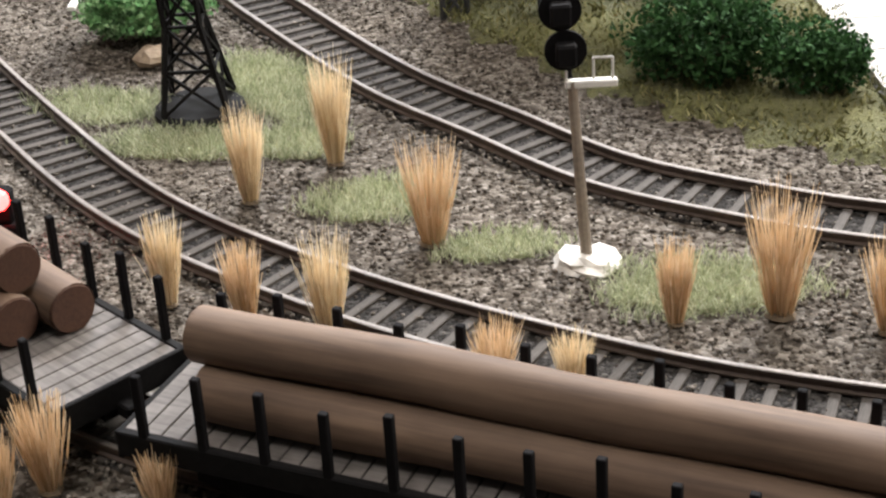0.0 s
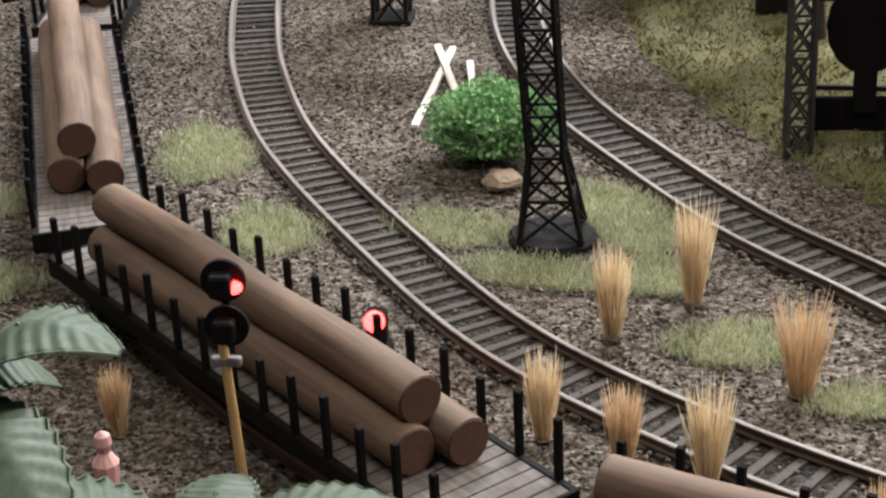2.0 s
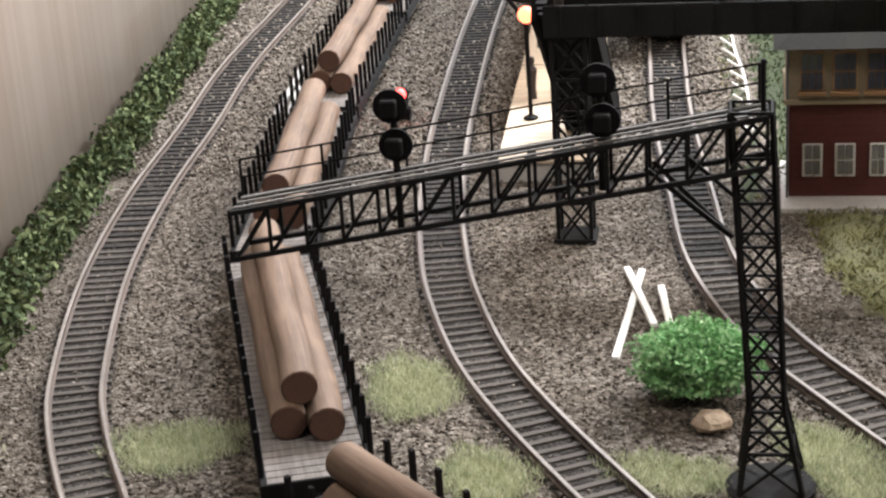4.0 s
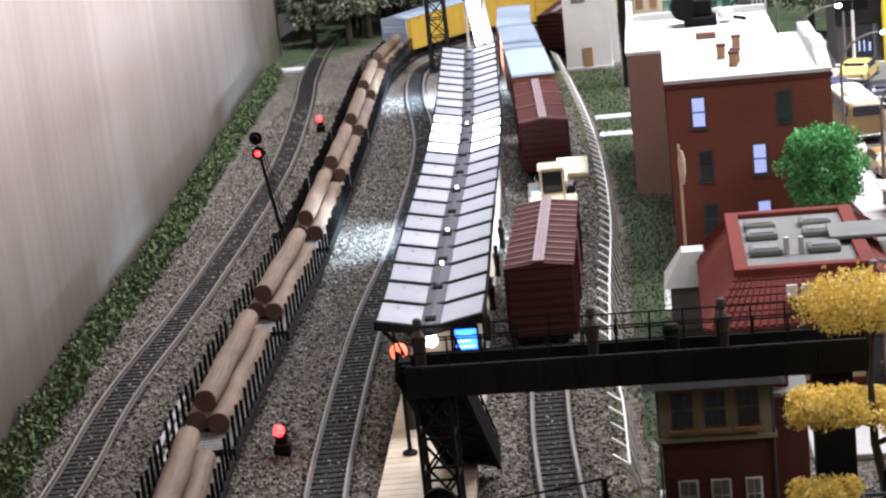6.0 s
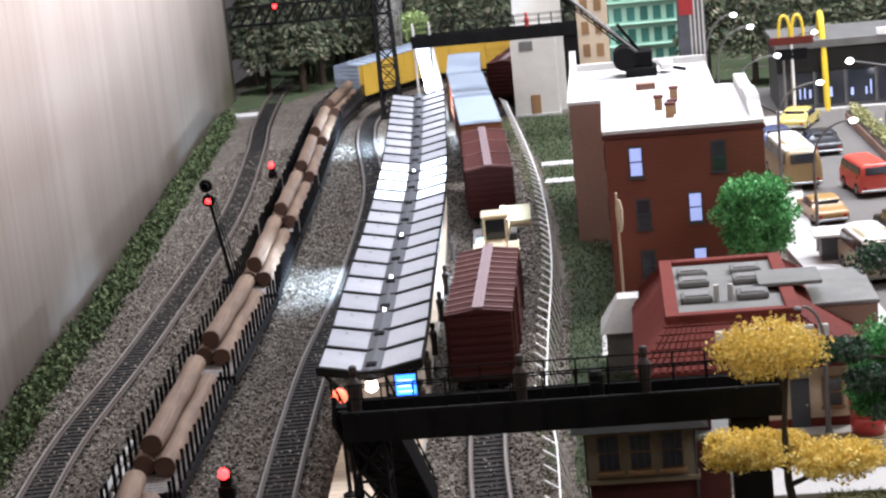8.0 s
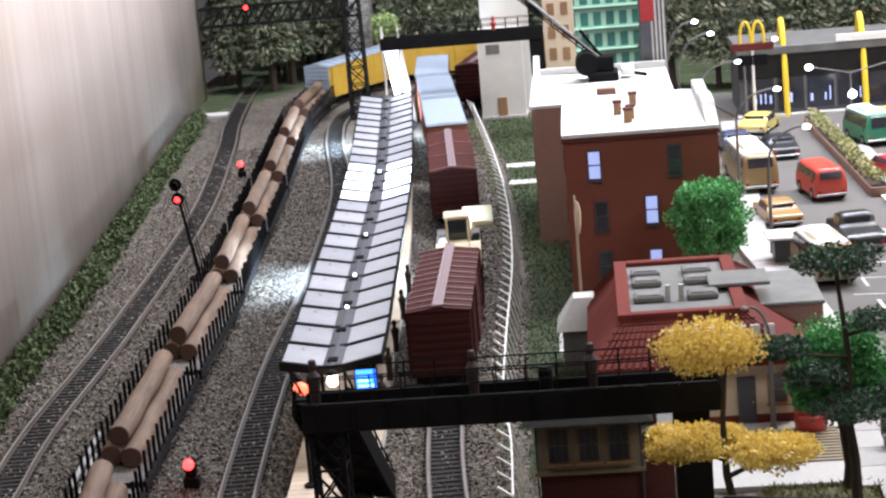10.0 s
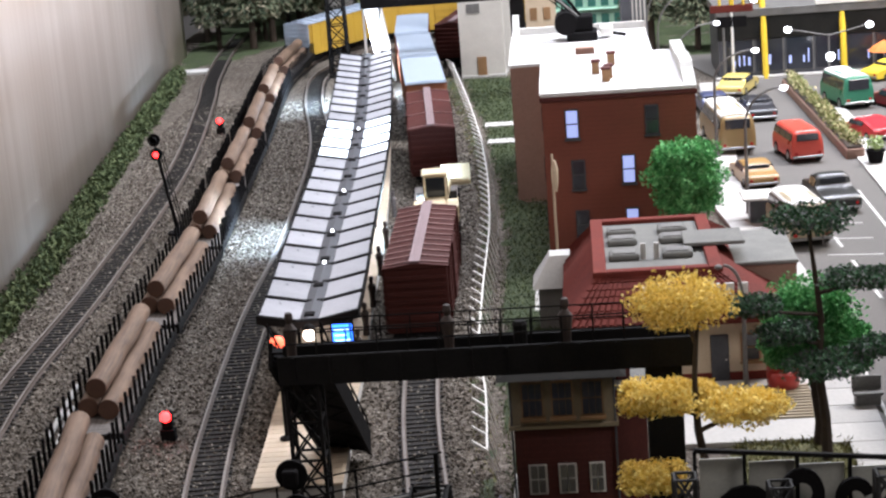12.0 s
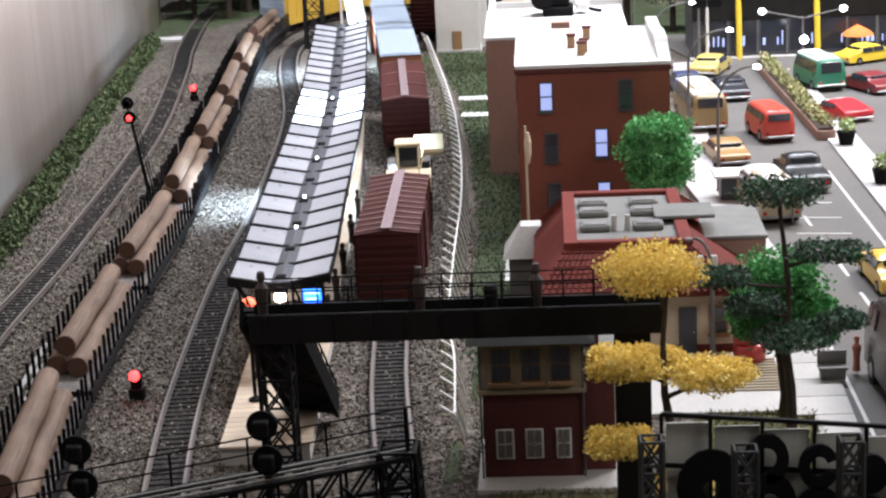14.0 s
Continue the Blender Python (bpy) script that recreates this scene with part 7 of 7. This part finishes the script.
def build_vehicle(name, label, category, at, turn, size, colour, side, roof=None, window_span=(0.3, 0.92), glass_from=0.55):
    """A vehicle: a body of the side outline (along, up in fractions), windows, bumpers, lights and wheels; its tail at y = 0."""
    length, width, height = size
    m = paint(name + "_paint", colour, tuple(v * 0.8 for v in colour), rough=0.3, spec=0.6, bump=0.05)
    v = thing(name, label, category, (at[0], at[1], 0.2), turn, "vehicles in the street")
    w, base = width / 2, height * 0.16
    outline = [(a * length, base + b * (height - base)) for a, b in side]
    for _ in range(2):
        soft = []
        for k, (p, q) in enumerate(zip(outline, outline[1:] + outline[:1])):
            if p[1] <= base and q[1] <= base:
                soft += [p, q]
            else:
                soft += [(p[0] * 0.78 + q[0] * 0.22, p[1] * 0.78 + q[1] * 0.22), (p[0] * 0.22 + q[0] * 0.78, p[1] * 0.22 + q[1] * 0.78)]
        outline = soft
    body, n, cross = Geo(), len(outline), 13
    for j in range(cross):
        u = -1 + 2 * j / (cross - 1)
        drop = abs(u) ** 5
        for y, z in outline:
            up = max(0.0, (z - base) / (height - base))
            waist = 1 - 0.16 * max(0.0, up - 0.5) / 0.5
            body.v.append((w * math.copysign(abs(u) ** 0.7, u) * waist, length / 2 + (y - length / 2) * (1 - 0.03 * drop), base + (z - base) * (1 - 0.09 * drop * up)))
    for j in range(cross - 1):
        body.f += [(j * n + i, j * n + (i + 1) % n, (j + 1) * n + (i + 1) % n, (j + 1) * n + i) for i in range(n)]
    body.f += [tuple(range(n - 1, -1, -1)), tuple(range((cross - 1) * n, cross * n))]
    shell = part("body", body, m, v, smooth=True)
    shell.data.set_sharp_from_angle(angle=radians(42))
    zg0, zg1 = base + glass_from * (height - base), base + 0.9 * (height - base)
    y0, y1 = window_span[0] * length, window_span[1] * length
    for s in (-1, 1):
        k = 3 if y1 - y0 > length * 0.5 else 2
        for i in range(k):
            a, b = y0 + (y1 - y0) * i / k + 0.8, y0 + (y1 - y0) * (i + 1) / k - 0.4
            part("side_window", Geo().slab_y([(s * w * 0.8, zg0), (s * w * 1.0, zg0), (s * w * 0.9, zg1 - 1), (s * w * 0.7, zg1 - 1)][::s], a, b), M_GLASS, shell)
    part("rear_window", Geo().box(-w * 0.68, y0 - 1.4 if y0 > length * 0.1 else -0.4, zg0, w * 0.68, y0 + 1.0 if y0 > length * 0.1 else 0.8, zg1 - 0.5, 0.3), M_GLASS, shell)
    part("windscreen", Geo().box(-w * 0.7, y1 - 0.6, zg0, w * 0.7, y1 + 1.0, zg1 - 0.5, 0.3), M_GLASS, shell)
    if roof:
        part("roof", Geo().slab_y([(w * math.sin(q) * 0.84, height - 2.6 + 2.9 * math.cos(q) ** 0.6) for q in (-1.5, -1.2, -0.8, -0.4, 0, 0.4, 0.8, 1.2, 1.5)], y0 + 0.5, y1 - 0.5), roof, shell)
    for y in (-0.9, length - 0.3):
        part("bumper", Geo().box(-w * 0.96, y, base + 0.4, w * 0.96, y + 1.2, base + 2.2, 0.3), M_CHROME, v)
    for s in (-1, 1):
        part("tail_light", Geo().box(s * w * 0.74 - 1.2, -0.5, base + 3, s * w * 0.74 + 1.2, 0.4, base + 5, 0.2), M_TAIL, v)
        part("headlight", Geo().rod((s * w * 0.7, length - 0.4, base + 3.6), (s * w * 0.7, length + 0.6, base + 3.6), 1.3, 1.2, 8), M_WHITE, v)
        for y in (length * 0.2, length * 0.8):
            r = height * 0.2 if height < 28 else height * 0.17
            wheel = part("wheel", Geo().rod((s * (w - 2.6), y, r), (s * (w + 0.3), y, r), r, r, 14), M_TYRE, v)
            part("rim", Geo().rod((s * (w + 0.2), y, r), (s * (w + 0.6), y, r), r * 0.55, r * 0.5, 10), M_CHROME, wheel)
    return v


SEDAN = [(0, 0), (0, 0.5), (0.2, 0.58), (0.32, 0.97), (0.6, 1), (0.74, 0.6), (0.97, 0.5), (1, 0.35), (1, 0)]
VAN = [(0, 0), (0, 0.5), (0.03, 0.92), (0.08, 1), (0.85, 1), (0.92, 0.95), (0.98, 0.52), (1, 0.45), (1, 0)]
BUS = [(0, 0), (0, 0.85), (0.03, 0.97), (0.07, 1), (0.8, 1), (0.86, 0.95), (0.88, 0.55), (0.98, 0.5), (1, 0.4), (1, 0)]
PICKUP = [(0, 0), (0, 0.5), (0.4, 0.52), (0.43, 0.97), (0.62, 1), (0.72, 0.6), (0.97, 0.52), (1, 0.4), (1, 0)]
SPORT = [(0, 0), (0, 0.55), (0.1, 0.62), (0.35, 0.97), (0.55, 1), (0.72, 0.55), (0.97, 0.38), (1, 0.2), (1, 0)]
build_vehicle("school_bus", "tan vintage bus with white roof parked by the kerb", "bus", (180, 1300), 5, (100, 29, 33), (0.36, 0.25, 0.11), BUS, M_PALEWALL, (0.04, 0.84), 0.6)
build_vehicle("camper_van", "red rounded camper van driving along the street", "van", (229, 1258), 9, (56, 25, 26), (0.6, 0.075, 0.05), VAN, None, (0.05, 0.92), 0.62)
build_vehicle("sedan", "orange-tan sedan parked by the kerb", "car", (187, 1181), 8, (58, 24, 17), (0.36, 0.21, 0.07), SEDAN, None, (0.26, 0.68), 0.55)
build_vehicle("pickup", "dark grey pickup truck driving along the street", "pickup", (231, 1092), 7, (62, 26, 23), (0.03, 0.03, 0.028), PICKUP, None, (0.43, 0.68), 0.55)
build_vehicle("delivery_van", "cream delivery van with white roof at the kerb", "van", (199, 1012), 8, (62, 28, 28), (0.4, 0.33, 0.22), VAN, M_WHITE, (0.08, 0.92), 0.6)
build_vehicle("sedan", "black sedan with chrome rear driving along the street", "car", (214, 1432), 6, (62, 25, 19), (0.03, 0.03, 0.035), SEDAN, None, (0.26, 0.68), 0.55)
build_vehicle("sedan", "pale yellow sedan parked near the restaurant", "car", (196, 1560), -20, (60, 26, 18), (0.62, 0.5, 0.14), SEDAN, None, (0.26, 0.68), 0.55)
build_vehicle("sports_car", "glossy red sports car on the far lane", "car", (302, 1326), 24, (58, 27, 16), (0.55, 0.03, 0.04), SPORT, None, (0.3, 0.66), 0.58)
build_vehicle("minibus", "green minibus with white roof on the far lane", "van", (300, 1462), 12, (62, 27, 30), (0.04, 0.22, 0.13), VAN, M_WHITE, (0.05, 0.92), 0.5)
build_vehicle("sedan", "dark red sedan on the far lane", "car", (346, 1440), 24, (60, 25, 17), (0.2, 0.03, 0.035), SEDAN, None, (0.26, 0.68), 0.55)
build_vehicle("taxi", "bright yellow taxi before the restaurant", "car", (330, 1600), -60, (62, 25, 18), (0.8, 0.58, 0.05), SEDAN, None, (0.26, 0.68), 0.55)
build_vehicle("taxi", "yellow taxi driving along the near street", "car", (246, 846), 4, (62, 26, 20), (0.75, 0.5, 0.06), SEDAN, None, (0.26, 0.68), 0.55)
build_vehicle("sedan", "dark blue sedan behind the bus", "car", (178, 1470), 4, (60, 25, 18), (0.05, 0.06, 0.12), SEDAN, None, (0.26, 0.68), 0.55)
build_vehicle("lorry", "black high-sided lorry on the near street", "lorry", (222, 640), 2, (90, 32, 42), (0.025, 0.022, 0.02), VAN, None, (0.75, 0.94), 0.6)
kiosk = thing("street_kiosk", "small dark kiosk with a white roof by the kerb", "kiosk", (176, 1085, 2.0))
part("kiosk_body", Geo().box(-9, -9, 0, 9, 9, 16, 0.4), M_SPINE, kiosk)
part("kiosk_roof", Geo().box(-14, -13, 16, 13, 13, 18, 0.5), M_WHITE, kiosk)
bench = thing("street_bench", "grey bench on the pavement by the forecourt", "bench", (186, 716, 2.0))
part("seat", Geo().box(-7, -4, 5, 7, 4, 6.5, 0.3), M_GREY, bench)
part("backrest", Geo().box(-7, 3, 6.5, 7, 4.4, 13, 0.3), M_GREY, bench)
part("base", Geo().box(-6, -3, 0, 6, 3, 5, 0.4), M_GREY, bench)
build_figurine(199, 726, 2.0, 18, paint("brown_red_figure", (0.3, 0.09, 0.06), rough=0.6))
hydrant = Geo().lathe([(4, 0), (3.6, 10), (4.4, 11), (3.6, 18), (1.2, 21)], 12)
solid("fire_hydrant", hydrant, M_TILE, "fat red hydrant at the station corner", "hydrant", at=(150, 752, -1.5))
stop = thing("round_sign", "small round orange-red sign on a post", "sign", (206, 1010, 2.0))
part("post", Geo().rod((0, 0, 0), (0, 0, 16), 0.6, n=6), M_GREY, stop)
part("disc", Geo().rod((0, -0.6, 20), (0, 0.4, 20), 6, 6, 16), paint("orange_red_enamel", (0.62, 0.12, 0.05), rough=0.4), stop)


# ---- restaurant ----
M_ARCH = paint("bright_yellow_plastic", (0.85, 0.62, 0.06), (0.75, 0.52, 0.04), rough=0.35)


def build_restaurant():
    r = thing("restaurant", "low dark grey restaurant with lit blue windows and yellow arches", "building")
    x0, x1, y0, y1, z = 196, 470, 1665, 1770, 60
    part("wall", Geo().box(x0, y0, -1.5, x1, y1, z), M_SPINE, r)
    part("roof_edge", Geo().box(x0 - 2, y0 - 3, z, x1 + 2, y1 + 2, z + 8, 0.5), M_GREY, r)
    part("roof_sign", Geo().box(290, y0 - 4, z + 8, 400, y0 - 1, z + 15, 0.4), M_WHITE, r, "long white roof sign")
    part("fascia", Geo().box(x0 - 1, y0 - 2, 38, x1 + 1, y0, z, 0.4), M_CABROOF, r, "dark brown fascia board")
    rnd = random.Random(9)
    for k in range(9):
        x = x0 + 8 + k * 29
        w = part("shop_window", Geo().box(x, y0 - 0.8, 6, x + 25, y0 + 0.4, 37, 0.2), M_GLASS, r, "dark glazed shop front")
        for j in range(5):
            h = rnd.uniform(4, 15)
            if rnd.random() < 0.5:
                continue
            part("lit_strip", Geo().box(x + 2 + j * 4.6, y0 - 1.2, 12, x + 2 + j * 4.6 + rnd.uniform(1.2, 3), y0 - 0.7, 12 + h), M_LITGLASS, w)
        part("mullion", Geo().box(x + 25, y0 - 1.4, 4, x + 26.6, y0, 38), M_GREY, r)
    part("entrance_kerb", Geo().box(x0 - 4, y0 - 14, -1.6, x1 + 4, y0 - 3, 2.4, 0.4), M_WALK, r)
    for x in (240, 316):
        line = [(x, y0 - 12 + i * 3, 92 * max(0.0, math.sin(math.pi * i / 20)) ** 0.8 - 1) for i in range(21)]
        part("arch", Geo().tube(line, 3.0, 8), M_ARCH, r, "yellow plastic arch band")
    p = thing("pole_sign", "tall pole sign with yellow double arch over red board", "sign", (204, 1600, 0.2))
    part("post", Geo().rod((0, 0, 0), (0, 0, 76), 1.6, 1.4, 8), M_WHITE, p)
    part("red_board", Geo().box(-20, -1.5, 74, 20, 1.5, 81, 0.4), M_TILE, p)
    part("black_board", Geo().box(-14, -1.4, 60, 14, 1.4, 70, 0.4), M_BLACKM, p)
    for side in (-1, 1):
        line = [(side * 6 - 5.2 * math.cos(math.pi * i / 12), 0, 81 + 20 * max(0.0, math.sin(math.pi * i / 12)) ** 0.8) for i in range(13)]
        part("arch", Geo().tube(line, 1.5), M_ARCH, p, "yellow arch")
    u = thing("parasol", "orange garden parasol beside the restaurant", "parasol", (352, 1640, 0.2))
    part("pole", Geo().rod((0, 0, 0), (0, 0, 26), 0.7, n=6), M_GREY, u)
    part("canopy", Geo().lathe([(16, 22), (12, 26), (5, 30), (0.6, 32)], 8), paint("orange_cloth", (0.75, 0.22, 0.05), rough=0.8), u)


build_restaurant()

# red stacked tubs at the corner of the station house
tubs = thing("tub_stack", "stack of glossy red round tubs beside the station house", "tub", (150, 748, 1.2))
m_red = paint("glossy_red_enamel", (0.42, 0.04, 0.03), (0.3, 0.025, 0.02), rough=0.3, spec=0.6)
for k in range(3):
    part("tub", Geo().lathe([(7.5 - k, 0), (8.2 - k, 4), (8.2 - k, 8), (6.5 - k, 9.5), (0.5, 9.8)], 14), m_red, tubs, at=(-k * 1.5, 0, k * 9.6), smooth=True)
